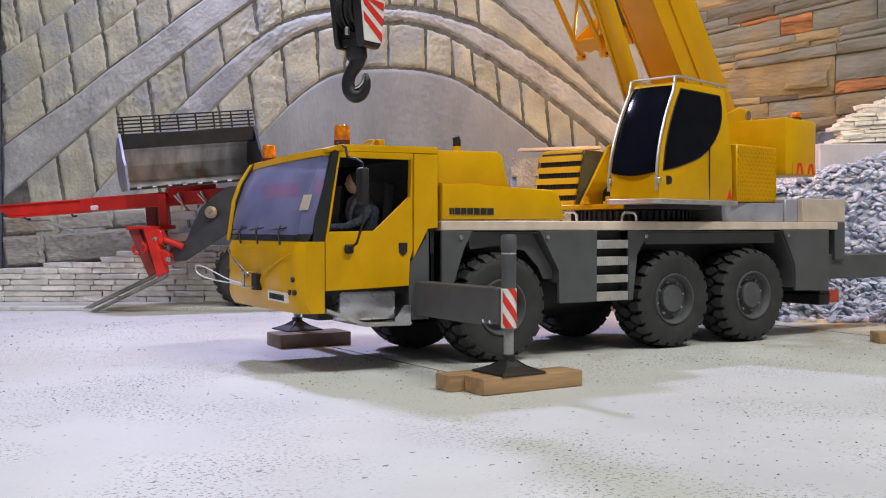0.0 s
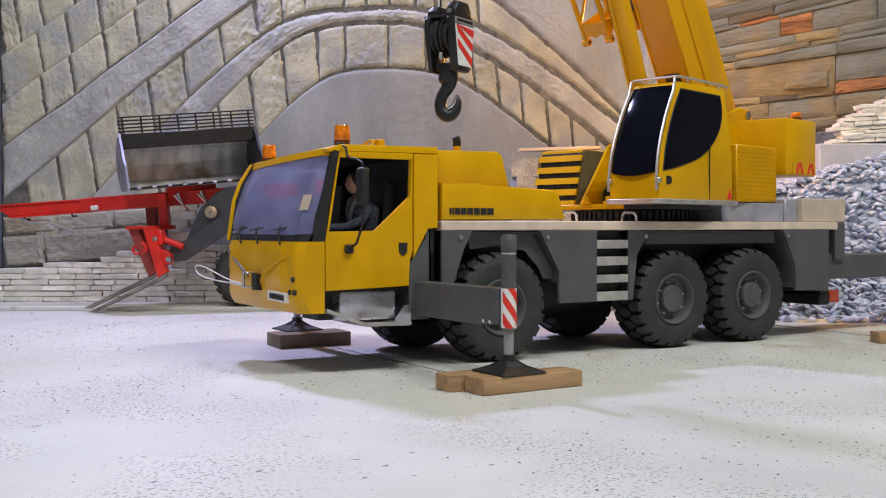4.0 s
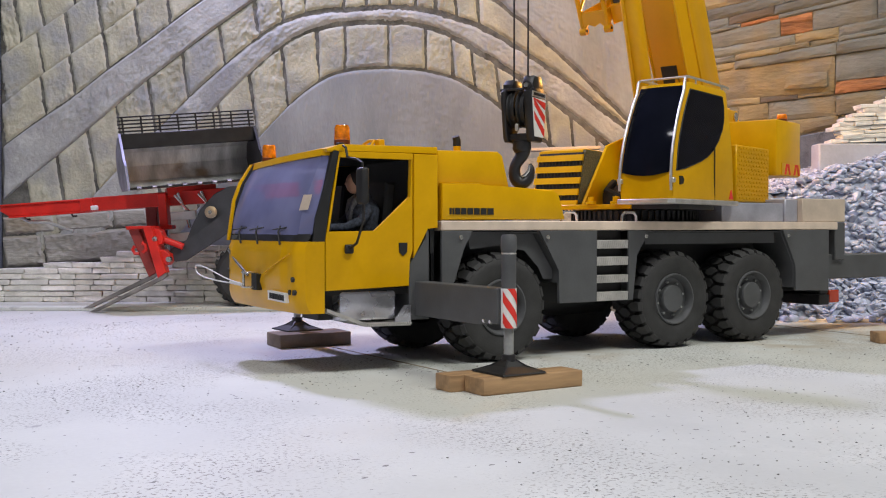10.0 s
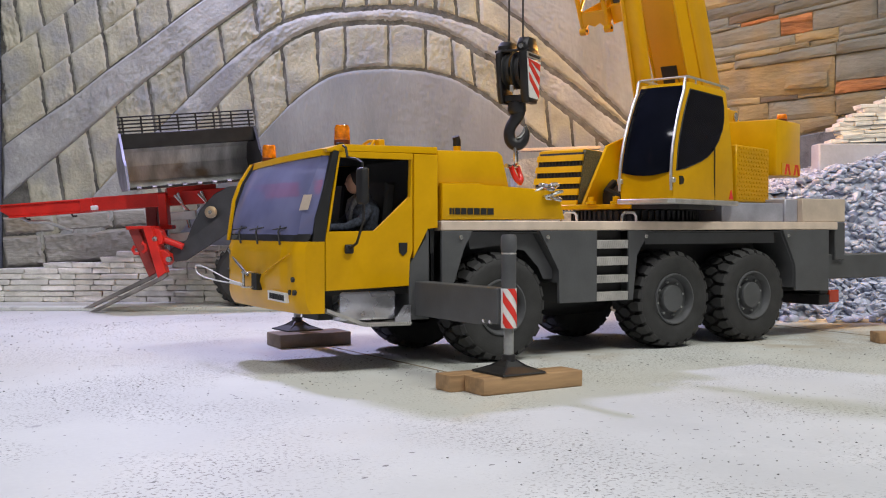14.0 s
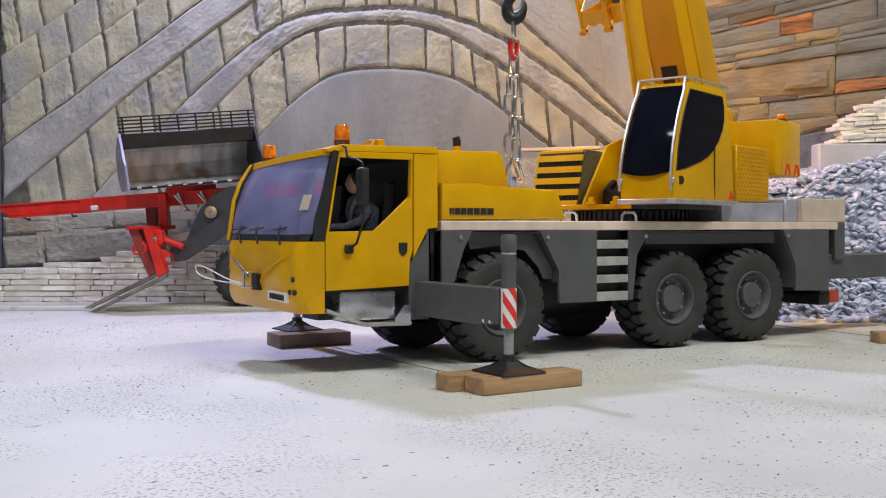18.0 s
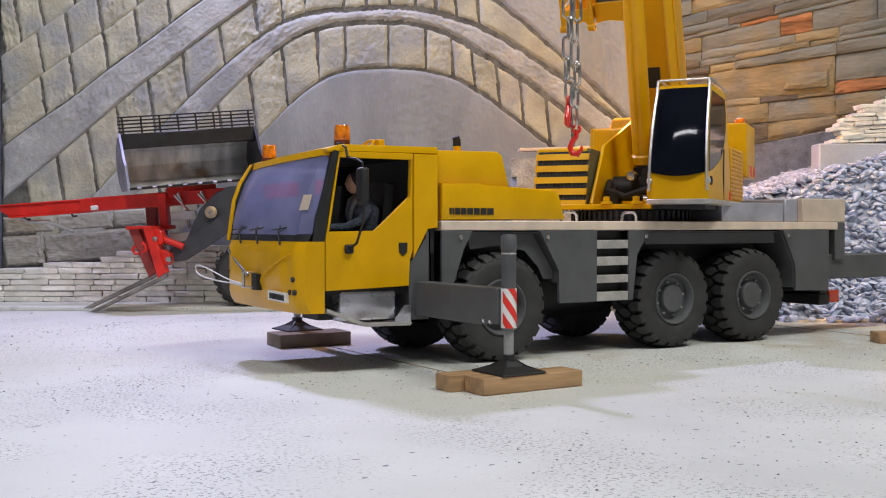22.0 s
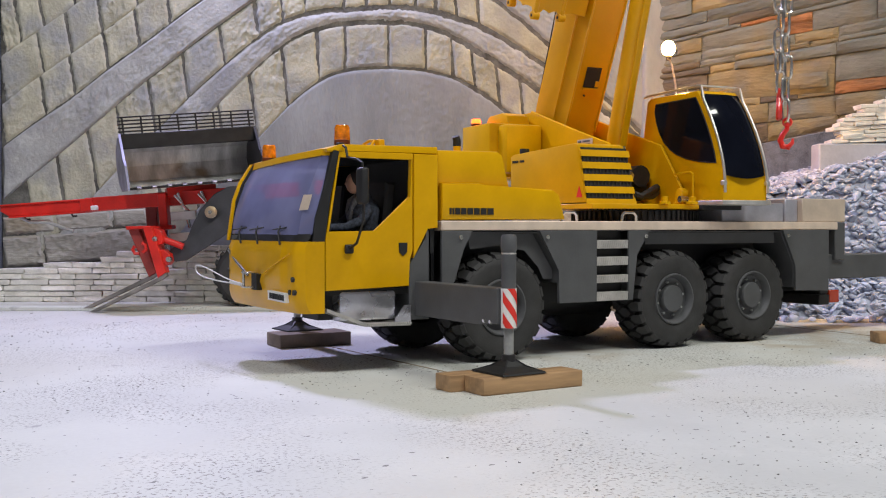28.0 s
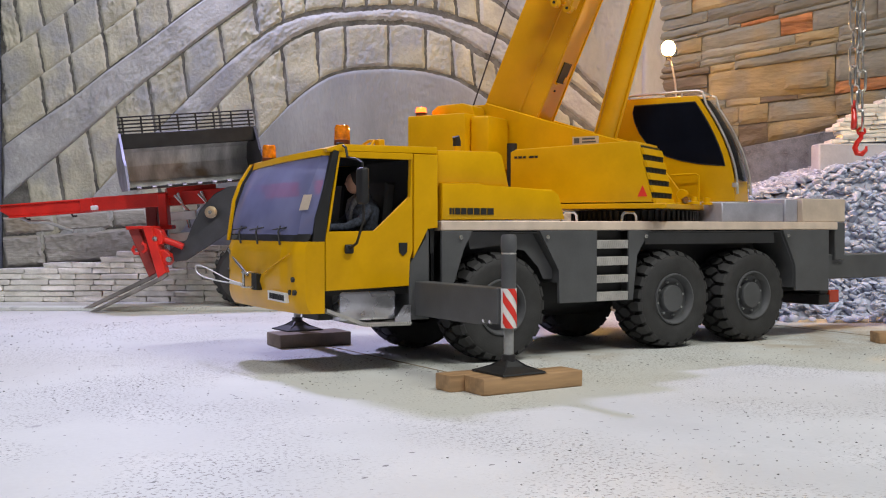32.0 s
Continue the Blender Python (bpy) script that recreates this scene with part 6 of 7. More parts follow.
TINE = material("worn_dark_steel", (0.23, 0.215, 0.20), 0.5, 0.4, 0.6, 40, 300, 0.15)
DULL_RED = material("dull_red_paint", (0.34, 0.045, 0.035), 0.6, 0, 0.75, 40, 400, 0.08)
ARM_GREY = material("charcoal_paint", (0.045, 0.046, 0.051), 0.4, 0, 0.8, 50, 400, 0.1)


# ---- wheel loader parked by the rock face ----
LV = 1.45
DEEP = Matrix.Translation((0, 0, 0.1235)) @ Matrix.Scale(1.0345, 4) @ Matrix.Translation((0, 0, -0.1235))
loader = thing("wheel_loader", "grey wheel loader with a red fork carriage, parked behind the crane", "loader", PLAN @ DEEP)
part("arm", prism([(-0.3740, 0.0920), (-0.3580, 0.1040), (-0.3497, 0.1280), (-0.3400, 0.1473), (-0.3205, 0.1686), (-0.3011, 0.1790), (-0.2800, 0.1810), (-0.2500, 0.1700), (-0.2500, 0.1450), (-0.2800, 0.1350),
                   (-0.3440, 0.0900)], LV - 0.002, LV + 0.006, bevel=0.0012), ARM_GREY, loader, "black curved lifting arm")
part("arm_link", prism([(-0.3850, 0.0870), (-0.3800, 0.0790), (-0.3733, 0.0742), (-0.3578, 0.0760), (-0.3053, 0.1105), (-0.2880, 0.1220), (-0.2880, 0.1530), (-0.2985, 0.1460), (-0.3498, 0.1094), (-0.3693, 0.0975), (-0.3790, 0.0925)],
                       LV - 0.009, LV - 0.003, bevel=0.0010), ARM_GREY, loader, "dark grey lifting link plate")
part("arm", prism([(-0.3400, 0.1244), (-0.3373, 0.1544), (-0.3198, 0.1702), (-0.3000, 0.1781), (-0.2500, 0.1700), (-0.2500, 0.1450), (-0.3082, 0.1148)], LV + 0.075, LV + 0.085, bevel=0.001), DARK, loader)
part("pivot_disc", lathe([(0.0001, LV - 0.0105), (0.0052, LV - 0.0105), (0.0060, LV - 0.0090), (0.0085, LV - 0.0075), (0.0085, LV - 0.005)], (-0.3240, 0, 0.1432), "y", 24), material("aged_brass", (0.40, 0.32, 0.21), 0.42, 0.4, 0.8, 80, 500, 0.1), loader, "brass-coloured pivot disc")
part("pivot_bolt", rod((-0.3240, LV - 0.0128, 0.1432), (-0.3240, LV - 0.0100, 0.1432), 0.0028, n=6), CHROME, loader)
part("tilt_link", tube([(-0.3960, LV - 0.0145, 0.1085), (-0.3610, LV - 0.0145, 0.0955)], 0.0046, 12), RED, loader, "red tilt cylinder")
# fork carriage
FV = 1.43
car = part("fork_carriage", prism([(-0.4313, 0.1212), (-0.4032, 0.1219), (-0.3860, 0.0758), (-0.4001, 0.0633)], FV + 0.008, FV + 0.030, bevel=0.0008), DULL_RED, loader, "red tilted fork carriage")
part("carriage_upright", prism([(-0.4376, 0.1227), (-0.4227, 0.1235), (-0.3970, 0.0594), (-0.4079, 0.0532)], FV + 0.002, FV + 0.016, bevel=0.0010), DULL_RED, car)
part("carriage_upright", prism([(-0.4126, 0.1227), (-0.4001, 0.1235), (-0.3806, 0.0602), (-0.3923, 0.0524)], FV - 0.010, FV + 0.010, bevel=0.0010), RED, car)
part("carriage_beam", prism([(-0.4376, 0.1235), (-0.4001, 0.1243), (-0.3985, 0.1204), (-0.4360, 0.1188)], FV - 0.006, FV + 0.034, bevel=0.0010), RED, car)
part("carriage_plate", prism([(-0.4032, 0.1227), (-0.3907, 0.1188), (-0.3860, 0.1087), (-0.3876, 0.0993), (-0.3970, 0.0962)], FV - 0.004, FV + 0.020, bevel=0.0010), RED, car)
part("carriage_plate", prism([(-0.3954, 0.0899), (-0.3860, 0.0915), (-0.3766, 0.0852), (-0.3751, 0.0758), (-0.3806, 0.0696), (-0.3876, 0.0727)], FV - 0.006, FV + 0.020, bevel=0.0010), RED, car)
for cu, cz in ((-0.3962, 0.1063), (-0.3774, 0.0782)):
    part("carriage_pin", lathe([(0.0001, FV - 0.0100), (0.0036, FV - 0.0100), (0.0040, FV - 0.0060), (0.0040, FV - 0.004)], (cu, 0, cz), "y", 16), CHROME, car)
part("carriage_hook", tube([(u, FV - 0.004, z) for u, z in [(-0.4251, 0.0962), (-0.4282, 0.0915), (-0.4251, 0.0860), (-0.4188, 0.0860)]], 0.0024, 8), RED, car)
part("carriage_hook", tube([(u, FV - 0.013, z) for u, z in [(-0.4126, 0.1008), (-0.4079, 0.0977), (-0.4071, 0.0915), (-0.4118, 0.0876)]], 0.0024, 8), RED, car)
part("fork", prism([(-0.3977, 0.0594), (-0.3954, 0.0563), (-0.4032, 0.0508), (-0.4900, 0.0094), (-0.5009, 0.0094), (-0.4079, 0.0547)], FV + 0.004, FV + 0.014, bevel=0.0006), TINE, loader, "worn dark steel fork tine")
part("fork", prism([(-0.3813, 0.0602), (-0.3798, 0.0555), (-0.3876, 0.0493), (-0.4767, 0.0063), (-0.4876, 0.0055), (-0.3915, 0.0532)], FV - 0.008, FV + 0.002, bevel=0.0006), TINE, loader, "worn dark steel fork tine")
# wheels and low body, mostly hidden by the crane
for du in (0.0, 0.20):
    for dv in (0.026, 0.13):
        wc = (-0.2800 + du, 0, 0.0548)
        wh = part("wheel", lathe([(0.024, LV + dv - 0.017), (0.036, LV + dv - 0.018), (0.0430, LV + dv - 0.013), (0.0430, LV + dv + 0.013), (0.036, LV + dv + 0.018), (0.024, LV + dv + 0.017)], wc, "y", 36), RUBBER, loader, "black loader tyre")
        bm = bmesh.new()
        for k in range(20):
            a = 2 * math.pi * k / 20
            add_box(bm, -0.0030, 0.0030, -0.016, 0.016, 0.0415, 0.0455, m=Matrix.Translation((wc[0], LV + dv, wc[2])) @ Matrix.Rotation(a, 4, "Y") @ pose(0, 0, 0, 0, 0, 20))
        part("lugs", bm, RUBBER, wh, smooth=False)
        part("rim", rod((wc[0], LV + dv - 0.016, wc[2]), (wc[0], LV + dv + 0.016, wc[2]), 0.024, n=24), DARK, wh)
part("body", box(-0.215, 0.06, LV + 0.02, LV + 0.105, 0.060, 0.150, 0.006, 2), ARM_GREY, loader, "low dark loader body")
part("mast", box(-0.205, -0.185, LV + 0.025, LV + 0.085, 0.148, 0.200, 0.002), DARK, loader)

# red steel frame carried by the loader, with the bucket standing on it
frame_at = PLAN @ DEEP @ pose(-0.45, LV + 0.05, 0.1630, 0, -4.2, 0)
rf = thing("red_steel_frame", "long red steel frame held level behind the forks", "steel frame", frame_at)
part("thin_beam", prism([(-0.190, -0.0045), (-0.178, -0.0125), (-0.062, -0.0125), (-0.062, 0.0030), (-0.190, 0.0030)], -0.006, 0.006, bevel=0.0008), RED, rf)
part("flange", box(-0.190, -0.062, -0.009, 0.009, 0.0028, 0.0052, 0.0004), RED, rf)
part("flange", box(-0.178, -0.062, -0.009, 0.009, -0.0148, -0.0124, 0.0004), RED, rf)
part("main_beam", box(-0.066, 0.290, -0.012, 0.012, -0.0140, 0.0060, 0.0012), RED, rf, "deep red box beam")
part("joint_plate", box(-0.072, -0.054, -0.0140, 0.0140, -0.0130, 0.0050, 0.0006), RED, rf)
part("clamp", box(-0.056, -0.046, -0.018, -0.0120, -0.0125, -0.0060, 0.001), WHITE, rf)
part("bracket", box(0.044, 0.056, -0.030, -0.010, -0.042, 0.0040, 0.001), RED, rf)
part("bracket", box(0.020, 0.036, -0.010, 0.010, -0.046, -0.013, 0.001), material("dark_red_paint", (0.20, 0.015, 0.012), 0.5, 0, 0.85, 40, 300, 0.06), rf)
part("bracket_foot", box(0.038, 0.062, -0.032, -0.008, -0.048, -0.042, 0.001), RED, rf)
for x0 in (0.070, 0.104):
    part("support_strut", tube([(x0, -0.018, 0.003), (x0 + 0.010, -0.018, -0.022), (x0 + 0.014, -0.018, -0.048)], 0.0024, 8), CHROME, rf, "bright steel strut")
    part("support_strut", tube([(x0 - 0.004, -0.020, 0.000), (x0 + 0.018, -0.020, -0.028)], 0.0018, 8), CHROME, rf)
part("support_plate", box(0.060, 0.096, -0.026, -0.019, -0.036, -0.024, 0.0008), ALU, rf)
part("support_plate", box(0.056, 0.084, -0.026, -0.019, -0.066, -0.054, 0.0008), ALU, rf)
part("support_post", box(0.040, 0.052, -0.024, -0.012, -0.088, -0.046, 0.0008), SILVER_STEEL, rf)
for x0 in (-0.158, -0.090):
    part("hanger", tube([(x0, 0, -0.0145), (x0 + 0.002, 0, -0.0185), (x0 + 0.008, 0, -0.0185)], 0.0015, 6), BLACK, rf)
part("end_arm", tube([(-0.164, 0.0, -0.0145), (-0.152, 0, -0.022), (-0.126, 0, -0.024), (-0.090, 0, -0.040)], 0.0024, 8), STEEL_GREY, rf)


BUCKET_STEEL = material("scraped_bucket_steel", (0.52, 0.52, 0.51), 0.5, 0.2, 0.60, 24, 260, 0.15, spots=0.56, spot_colour=(0.25, 0.19, 0.13), spot_scale=16, stretch=(2.2, 1.0, 0.5))
# Lilac lamp light is painted into the left side plate; the right stays dark.
LIT_SIDE_STEEL = material("lilac_lit_steel", (0.23, 0.23, 0.31), 0.5, 0.3, 0.6, 40, 300, 0.15)


def bucket():
    at = PLAN @ DEEP @ pose(-0.358, LV + 0.035, 0.1730, 0, -6.2, 0) @ pose(0, 0, 0, 0, 0, 23)
    bk = thing("loader_bucket", "worn dark steel loader bucket with a spill grid", "bucket", at)
    w = 0.0935
    # profile in (y, z): lip in front, curved back, upper sheet
    outer = [(-0.050, 0.0070), (0.020, 0.0105), (0.046, 0.024), (0.054, 0.047), (0.044, 0.068), (0.010, 0.081), (-0.012, 0.084)]
    bm = bmesh.new()
    inner = [(-0.050, 0.0092), (0.019, 0.0127), (0.0440, 0.0255), (0.0515, 0.047), (0.0420, 0.066), (0.009, 0.0785), (-0.012, 0.0815)]
    ring = outer + inner[::-1]
    a = [bm.verts.new((-w, y, z)) for y, z in ring]
    b = [bm.verts.new((w, y, z)) for y, z in ring]
    n = len(ring)
    for i in range(n):
        k = (i + 1) % n
        bm.faces.new((a[i], a[k], b[k], b[i]))
    part("shell", bm, BUCKET_STEEL, bk, "worn steel bucket shell")
    for x in (-w - 0.0024, w):
        bm = prism([(-0.055, 0.006), (0.020, 0.0095), (0.047, 0.024), (0.055, 0.047), (0.045, 0.069), (0.010, 0.083), (-0.013, 0.086), (-0.034, 0.050), (-0.046, 0.040)], x, x + 0.0026, "x", bevel=0.0004)
        sp = part("side_plate", bm, LIT_SIDE_STEEL if x < 0 else BLACK_STEEL, bk)
        part("cutting_edge", prism([(-0.0580, 0.0055), (-0.0520, 0.0055), (-0.0290, 0.0500), (-0.010, 0.0875), (-0.0150, 0.0875), (-0.0370, 0.0500), (-0.0500, 0.0400)], x - 0.0004, x + 0.0030, "x"), LIT_SIDE_STEEL if x < 0 else BLACK_STEEL, sp)
    part("saddle", box(-0.035, 0.035, 0.010, 0.034, -0.0040, 0.0098, 0.001), RED, bk)
    part("top_rail", box(-w, w, -0.016, -0.010, 0.066, 0.087, 0.001), BLACK_STEEL, bk, "dark upper rail")
    part("lip", box(-w, w, -0.060, -0.048, 0.0062, 0.0090, 0.0004), BLACK_STEEL, bk)
    for k in range(9):
        x = -w + 0.012 + k * (2 * w - 0.024) / 8
        part("tooth", prism([(-0.0510, 0.0095), (-0.0510, 0.0112), (-0.0640, 0.0084), (-0.0655, 0.0070), (-0.0600, 0.0055)], x - 0.0032, x + 0.0026, "x", bevel=0.0003), TINE, bk, "scuffed bucket tooth")
    for k in range(5):
        part("grid_bar", tube([(-w - 0.002, -0.013, 0.0905 + k * 0.0050), (w + 0.002, -0.013, 0.0905 + k * 0.0050)], 0.0011, 6), BLACK_STEEL, bk)
    for k in range(8):
        x = -w + 0.005 + k * (2 * w - 0.010) / 7
        part("grid_post", tube([(x, -0.0128, 0.084), (x, -0.0128, 0.1105)], 0.0014, 6), BLACK_STEEL, bk)
    return bk


bucket()


# ---- grey stones stacked behind the crane ----
RUBBLE = material("grey_rubble_stone", (0.34, 0.325, 0.30), 0.9, 0, 0.66, 40, 260, 0.6, per=0.08, depth=0.003)
def rough_stone(label, u, v, z, w, d, h, mat, seed, rz=0):
    rnd = random.Random(seed)
    bm = bmesh.new()
    add_box(bm, -w / 2, w / 2, -d / 2, d / 2, 0, h)
    bmesh.ops.subdivide_edges(bm, edges=bm.edges, cuts=4, use_grid_fill=True)
    for vt in bm.verts:
        c = vt.co
        k = 0.12 * min(w, h)
        vt.co += Vector((noise.noise(c * 60 + Vector((seed, 0, 0))), noise.noise(c * 60 + Vector((0, seed, 0))), noise.noise(c * 60 + Vector((0, 0, seed))) * (0 if c.z < 1e-5 else 1))) * k
    ob = mesh_object("stone_block", bm, mat, True)
    ob.matrix_basis = plan(u, v, z, rz)
    return tagged(ob, label, "stone", "grey stones by the rock face")


rough_stone("large grey rough stone standing by the rock face", 0.150, 1.55, 0.0, 0.11, 0.07, 0.172, RUBBLE, 3)
rough_stone("broad grey rough stone standing by the rock face", 0.245, 1.54, 0.0, 0.09, 0.07, 0.178, RUBBLE, 7)
rough_stone("flat grey stone lying on the larger stones", 0.128, 1.545, 0.1745, 0.046, 0.05, 0.022, RUBBLE, 9, 8)
rough_stone("flat grey stone lying on the larger stones", 0.124, 1.550, 0.1970, 0.040, 0.045, 0.026, RUBBLE, 12, -10)
rough_stone("broad grey slab lying on the larger stones", 0.215, 1.550, 0.1800, 0.120, 0.05, 0.054, RUBBLE, 15, 2)
plank = mesh_object("wood_strip", box(-0.040, 0.080, -0.012, 0.012, 0, 0.0045, 0.0006), PALE_WOOD)
plank.matrix_basis = plan(0.152, 1.535, 0.2350, 3) @ pose(0, 0, 0, 0, -2, 0)
tagged(plank, "thin pale wooden strip lying across the stacked stones", "wood strip")

# ---- right-hand side: granite ramp, concrete block, white stones ----
bm = prism([(0.30, 0.0), (0.30, 0.215), (0.42, 0.236), (0.5850, 0.2680), (0.5850, 0.0)], 1.495, 1.53, bevel=0.002)
granite = mesh_object("granite_slab", bm, GRANITE)
granite.matrix_basis = PLAN @ Matrix.Translation((0, 0.03, 0)) @ pose(0, 0, 0)
tagged(granite, "dark speckled granite slab standing behind the gravel", "stone slab")
conc = mesh_object("concrete_block", box(0.528, 0.90, 1.455, 1.487, 0, 0.2400, 0.002), CONCRETE, True)
conc.matrix_basis = PLAN
tagged(conc, "smooth pale concrete block rising out of the gravel", "concrete block")
dry_wall("white_stone_stack", "stack of flat white stones on the concrete block", plan(0.566, 1.471, 0.2405) @ pose(0, 0, 0, 0, -2.5, 0), 0.28, 14, lambda x: 0.0300 + 0.9 * min(x, 0.018) + 0.4 * max(0.0, min(x - 0.018, 0.06)), h=0.0060, w=0.036, seed=21, depth=0.028)


def sand_patch():
    bm = bmesh.new()
    c = bm.verts.new((0.56, 1.345, 0.006))
    rim = []
    for k in range(40):
        a = 2 * math.pi * k / 40
        r = 1 + 0.18 * noise.noise((math.cos(a) * 2, math.sin(a) * 2, 1.0))
        rim.append(bm.verts.new((0.56 + 0.14 * r * math.cos(a), 1.345 + 0.028 * r * math.sin(a), -0.0005)))
    for k in range(40):
        bm.faces.new((c, rim[k], rim[(k + 1) % 40]))
    ob = mesh_object("sand_patch", bm, SAND, True)
    ob.matrix_basis = PLAN
    tagged(ob, "thin spill of yellow sand at the gravel's foot", "sand", kind="stuff")


sand_patch()


# ---- street lamp with its lit bulb ----
def street_lamp():
    lamp = thing("street_lamp", "slim model street lamp with a glowing warm bulb", "street lamp", plan(0.3057, 1.360, 0))
    part("foot", lathe([(0.012, 0.0), (0.012, 0.003), (0.003, 0.006)], (0, 0, 0), "z", 20), ALU, lamp)
    part("pole", tube([(0, 0, 0.004), (0, 0, 0.287), (-0.001, 0, 0.310), (-0.0055, 0, 0.333), (-0.0098, 0, 0.344)], 0.0013, 8), ALU, lamp, "thin pale pole")
    part("socket", lathe([(0.0033, 0.341), (0.0037, 0.348), (0.0028, 0.349)], (-0.0102, 0, 0), "z", 14), BLACK, lamp)
    bm = bmesh.new()
    bmesh.ops.create_uvsphere(bm, u_segments=20, v_segments=14, radius=0.0088, matrix=Matrix.Translation((-0.0104, 0, 0.3565)) @ Matrix.Diagonal((1, 1, 1.15, 1)))
    part("bulb", bm, BULB, lamp, "glowing warm bulb")


street_lamp()


GRIT = material("dark_grit", (0.19, 0.185, 0.175), 0.85, 0, 0.6, 200, 900, 0.2)


def floor_grit():
    """Loose crumbs on the floor in drifts, too many to count."""
    rnd = random.Random(31)
    kinds = [rock_verts(rnd, 1.0) for _ in range(6)]
    verts, faces = [], []
    while len(faces) < 3600 * 80:
        u, v = rnd.uniform(-0.60, 0.58), 0.33 + 1.20 * rnd.random() ** 1.2
        if noise.noise((u * 5, v * 9, 4.4)) + 0.5 * noise.noise((u * 14, v * 26, 1.4)) < rnd.uniform(-0.15, 0.60):
            continue
        r = rnd.choice((0.00022, 0.00026, 0.0003, 0.00036, 0.00045, 0.0007)) * (0.6 + 0.6 * v)
        vs, fs = kinds[rnd.randrange(6)]
        m = Matrix.Translation((u, v, r * 0.35)) @ Matrix.Rotation(rnd.uniform(0, 6.3), 4, "Z") @ Matrix.Scale(r, 4)
        b = len(verts)
        verts.extend([tuple(m @ p) for p in vs])
        faces.extend([[b + i for i in f] for f in fs])
    me = bpy.data.meshes.new("floor_grit")
    me.from_pydata(verts, [], faces)
    me.materials.append(GRIT)
    ob = new("floor_grit", me)
    ob.matrix_basis = PLAN
    tagged(ob, "scattered dark crumbs of grit on the floor", "grit", kind="stuff")


floor_grit()


# ---- movement ----
SLEW_ROWS = [(0, 193.8), (5.8, 193.8), (6.0, 194.4), (6.5, 197.2), (7.0, 199.4), (7.2, 199.5), (19.8, 199.5), (20, 199.9), (20.5, 203.2), (21, 207.0), (22, 214.7), (23, 222.5),
             (24, 230.7), (25, 238.8), (26, 247.0), (27, 255.4), (28, 263.8), (29, 272.1), (30, 280.5), (31, 289.6), (32, 298.6)]
LUFF_ROWS = [(0, 51.5), (1, 53.5), (2, 55.4), (3.5, 58.3), (5.5, 62.2), (6.5, 64.6), (7.2, 65.5), (32, 65.5)]
HOOK_ROWS = [(0, -0.1480, -0.0220, 0.2659), (0.5, -0.1328, -0.0211, 0.2573), (1, -0.1216, -0.0176, 0.2453), (1.5, -0.1156, -0.0110, 0.2320), (2, -0.0973, -0.0111, 0.2412),
             (2.5, -0.0890, -0.0049, 0.2521), (3, -0.0785, -0.0001, 0.2578), (3.5, -0.0603, 0.0001, 0.2607), (5.5, -0.0165, 0.0190, 0.2427), (6, 0.0009, 0.0213, 0.2508),
             (6.5, 0.0213, 0.0145, 0.2587), (7, 0.0359, 0.0074, 0.2630), (7.5, 0.0353, 0.0110, 0.2572), (8, 0.0297, 0.0139, 0.2410), (8.5, 0.0376, 0.0088, 0.2259),
             (9, 0.0357, 0.0096, 0.2128), (9.5, 0.0284, 0.0138, 0.2023), (10, 0.0369, 0.0086, 0.2008), (10.5, 0.0356, 0.0094, 0.2003), (11, 0.0293, 0.0132, 0.2018),
             (11.5, 0.0360, 0.0091, 0.2008), (12, 0.0356, 0.0094, 0.2003), (12.5, 0.0302, 0.0127, 0.2018), (13, 0.0294, 0.0134, 0.2112), (13.5, 0.0286, 0.0141, 0.2232),
             (14, 0.0333, 0.0117, 0.2363), (14.5, 0.0339, 0.0117, 0.2499), (16.5, 0.0354, 0.0123, 0.3099), (17, 0.0325, 0.0144, 0.3246), (17.5, 0.0349, 0.0133, 0.3381),
             (18, 0.0328, 0.0149, 0.3522), (18.5, 0.0267, 0.0190, 0.3669), (19, 0.0345, 0.0147, 0.3810), (19.5, 0.0287, 0.0184, 0.3909), (20, 0.0300, 0.0165, 0.4046),
             (20.5, 0.0380, 0.0028, 0.4152), (21, 0.0414, -0.0082, 0.4251), (21.5, 0.0460, -0.0192, 0.4340), (22, 0.0612, -0.0358, 0.4369), (22.5, 0.0624, -0.0479, 0.4430),
             (23, 0.0744, -0.0605, 0.4430), (23.5, 0.0841, -0.0710, 0.4430), (24, 0.0954, -0.0811, 0.4430), (24.5, 0.1149, -0.0949, 0.4430), (25, 0.1242, -0.1012, 0.4430),
             (25.5, 0.1406, -0.1104, 0.4430), (27.5, 0.2032, -0.1323, 0.4430), (28, 0.2211, -0.1357, 0.4430), (28.5, 0.2408, -0.1391, 0.4430), (29, 0.2531, -0.1370, 0.4430),
             (29.5, 0.2727, -0.1380, 0.4430), (30, 0.2875, -0.1349, 0.4430), (30.5, 0.3040, -0.1307, 0.4430), (31, 0.3228, -0.1268, 0.4430), (31.5, 0.3355, -0.1184, 0.4430),
             (32, 0.3541, -0.1126, 0.4430)]


TWIST_ROWS = [(0, -12), (1, -15), (2, -17), (3, -13), (3.5, -11), (5.5, -9), (6.5, -6), (7.5, -6), (8.5, -5), (32, -5)]


def between(rows, t):
    for (a, *p), (b, *q) in zip(rows, rows[1:]):
        if t <= b:
            s = (t - a) / (b - a)
            return [u + (v - u) * s for u, v in zip(p, q)]
    return list(rows[-1][1:])


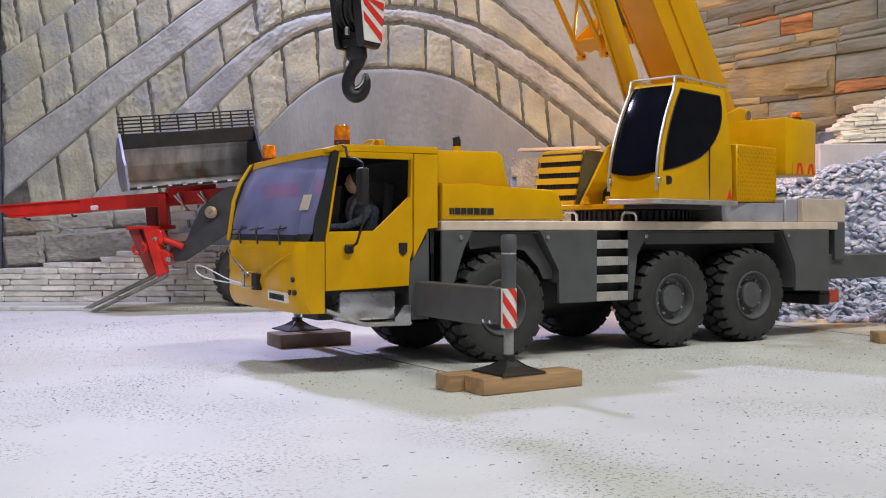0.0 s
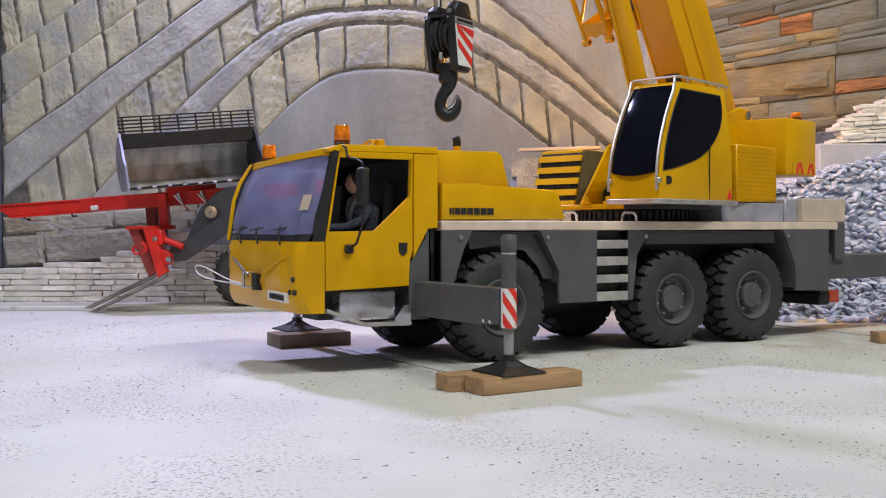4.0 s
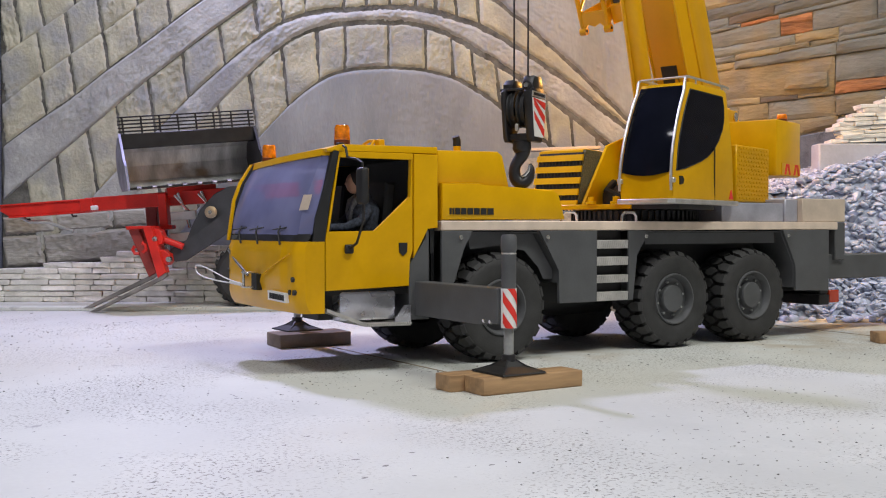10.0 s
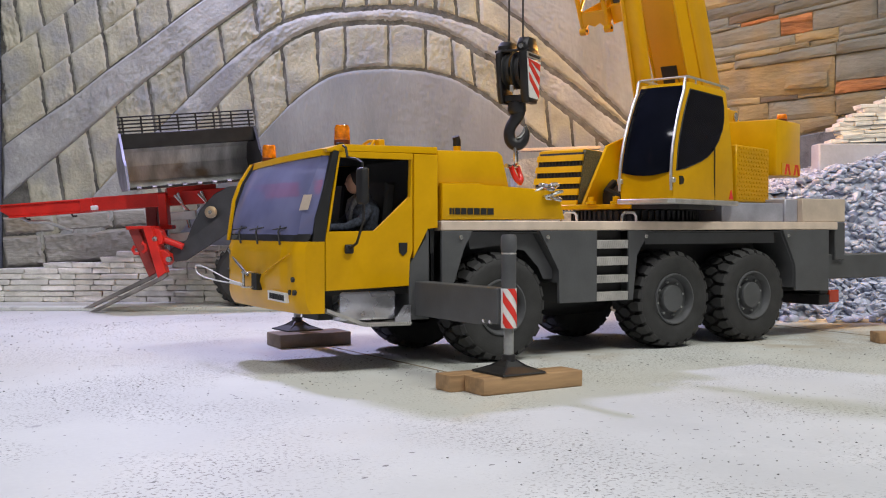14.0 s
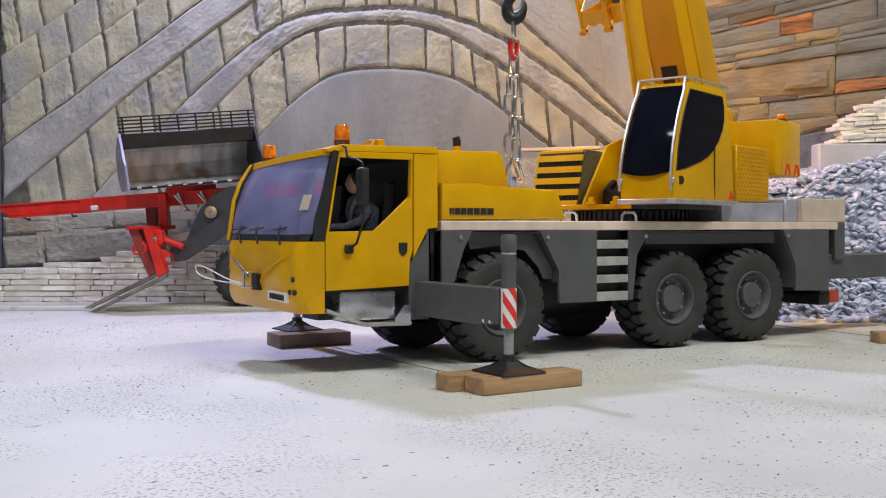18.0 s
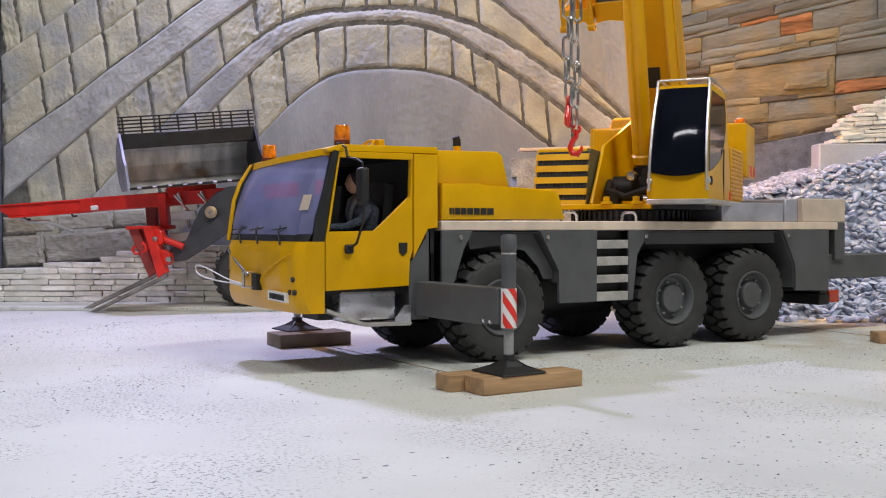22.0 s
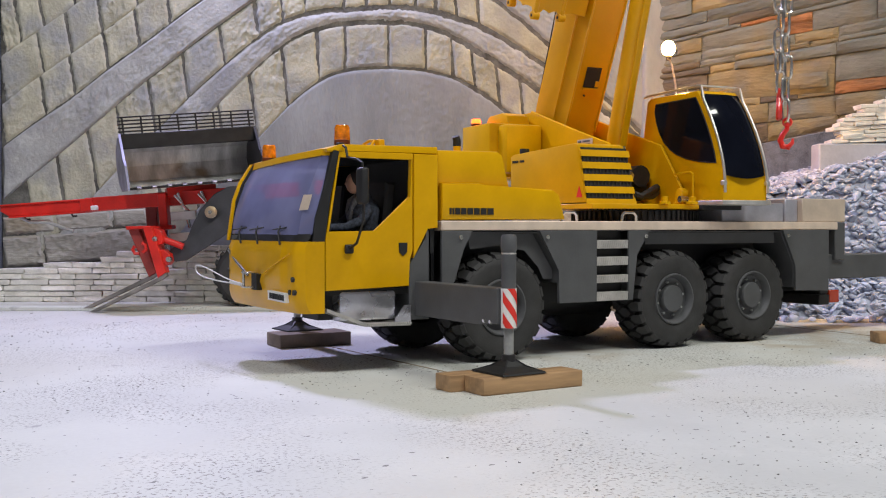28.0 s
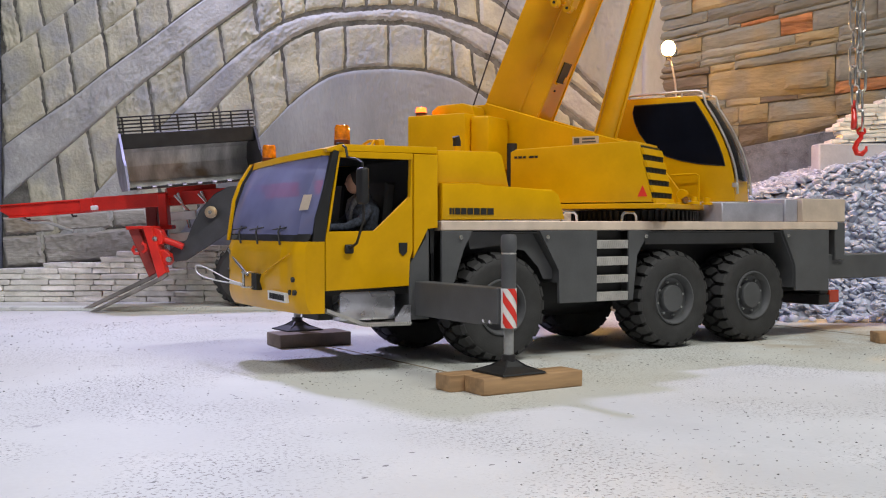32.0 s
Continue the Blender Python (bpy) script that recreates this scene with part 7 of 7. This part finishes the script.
def motions():
    walk(upper, [(t, pose(SLEW[0], SLEW[1], 0, 0, 0, a)) for t, a in SLEW_ROWS])
    boom_rows, barrel_rows, piston_rows, tips = [], [], [], []
    for t, e in LUFF_ROWS:
        m = pose(*PIVOT, 0, -e, 0)
        boom_rows.append((t, m))
        lug = m @ Vector((0.385, 0, -0.088))
        turn = (lug - Vector(LUFF)).to_track_quat("Z", "Y").to_matrix().to_4x4()
        barrel_rows.append((t, Matrix.Translation(LUFF) @ turn))
        piston_rows.append((t, Matrix.Translation(lug) @ turn))
    walk(boom, boom_rows)
    walk(barrel, barrel_rows)
    walk(piston, piston_rows)
    for t in sorted({r[0] for r in SLEW_ROWS} | {r[0] for r in LUFF_ROWS}):
        a, e = between(SLEW_ROWS, t)[0], between(LUFF_ROWS, t)[0]
        tips.append((t, Matrix.Translation((pose(SLEW[0], SLEW[1], 0, 0, 0, a) @ pose(*PIVOT, 0, -e, 0) @ Vector((0.940, 0, -0.020)))) ))
    walk(falls, tips)
    walk(block, [(t, pose(x, y, z, 0, 0, between(TWIST_ROWS, t)[0])) for t, x, y, z in HOOK_ROWS])
    # the sling lies on the hood until the hook draws it up, link after link
    rnd = random.Random(5)
    floor_z = 0.1612
    right = Vector((0.857, -0.515, 0))
    for i, (ob, d, off, spin) in enumerate(pieces):
        lie = Vector((0.045 + rnd.uniform(-0.016, 0.020), 0.095 + rnd.uniform(-0.02, 0.02), floor_z))
        edge = lie if i not in (3, 4, 5, 6, 11, 12, 13, 14) else Vector((0.058 + rnd.uniform(-0.012, 0.012), -0.0005 + rnd.uniform(-0.001, 0.016), 0.1600 - max(0.0, rnd.uniform(-0.008, 0.010))))
        tilt = rnd.choice((-1, 1)) * rnd.uniform(70, 84)
        rows = []
        for t, x, y, z in HOOK_ROWS:
            hang = Vector((x, y, z - d)) + right * off
            if t < 12.9:
                rows.append((t, Matrix.Translation(lie) @ pose(0, 0, 0, tilt, 0, spin)))
            elif hang.z < floor_z + 0.002:
                rows.append((t, Matrix.Translation(edge) @ pose(0, 0, 0, tilt, 0, spin)))
            else:
                k = min(1.0, (hang.z - floor_z) / 0.03)
                rows.append((t, Matrix.Translation(hang) @ pose(0, 0, 0, tilt * 0.5 * (1 - k), 0, spin)))
        walk(ob, rows)


motions()
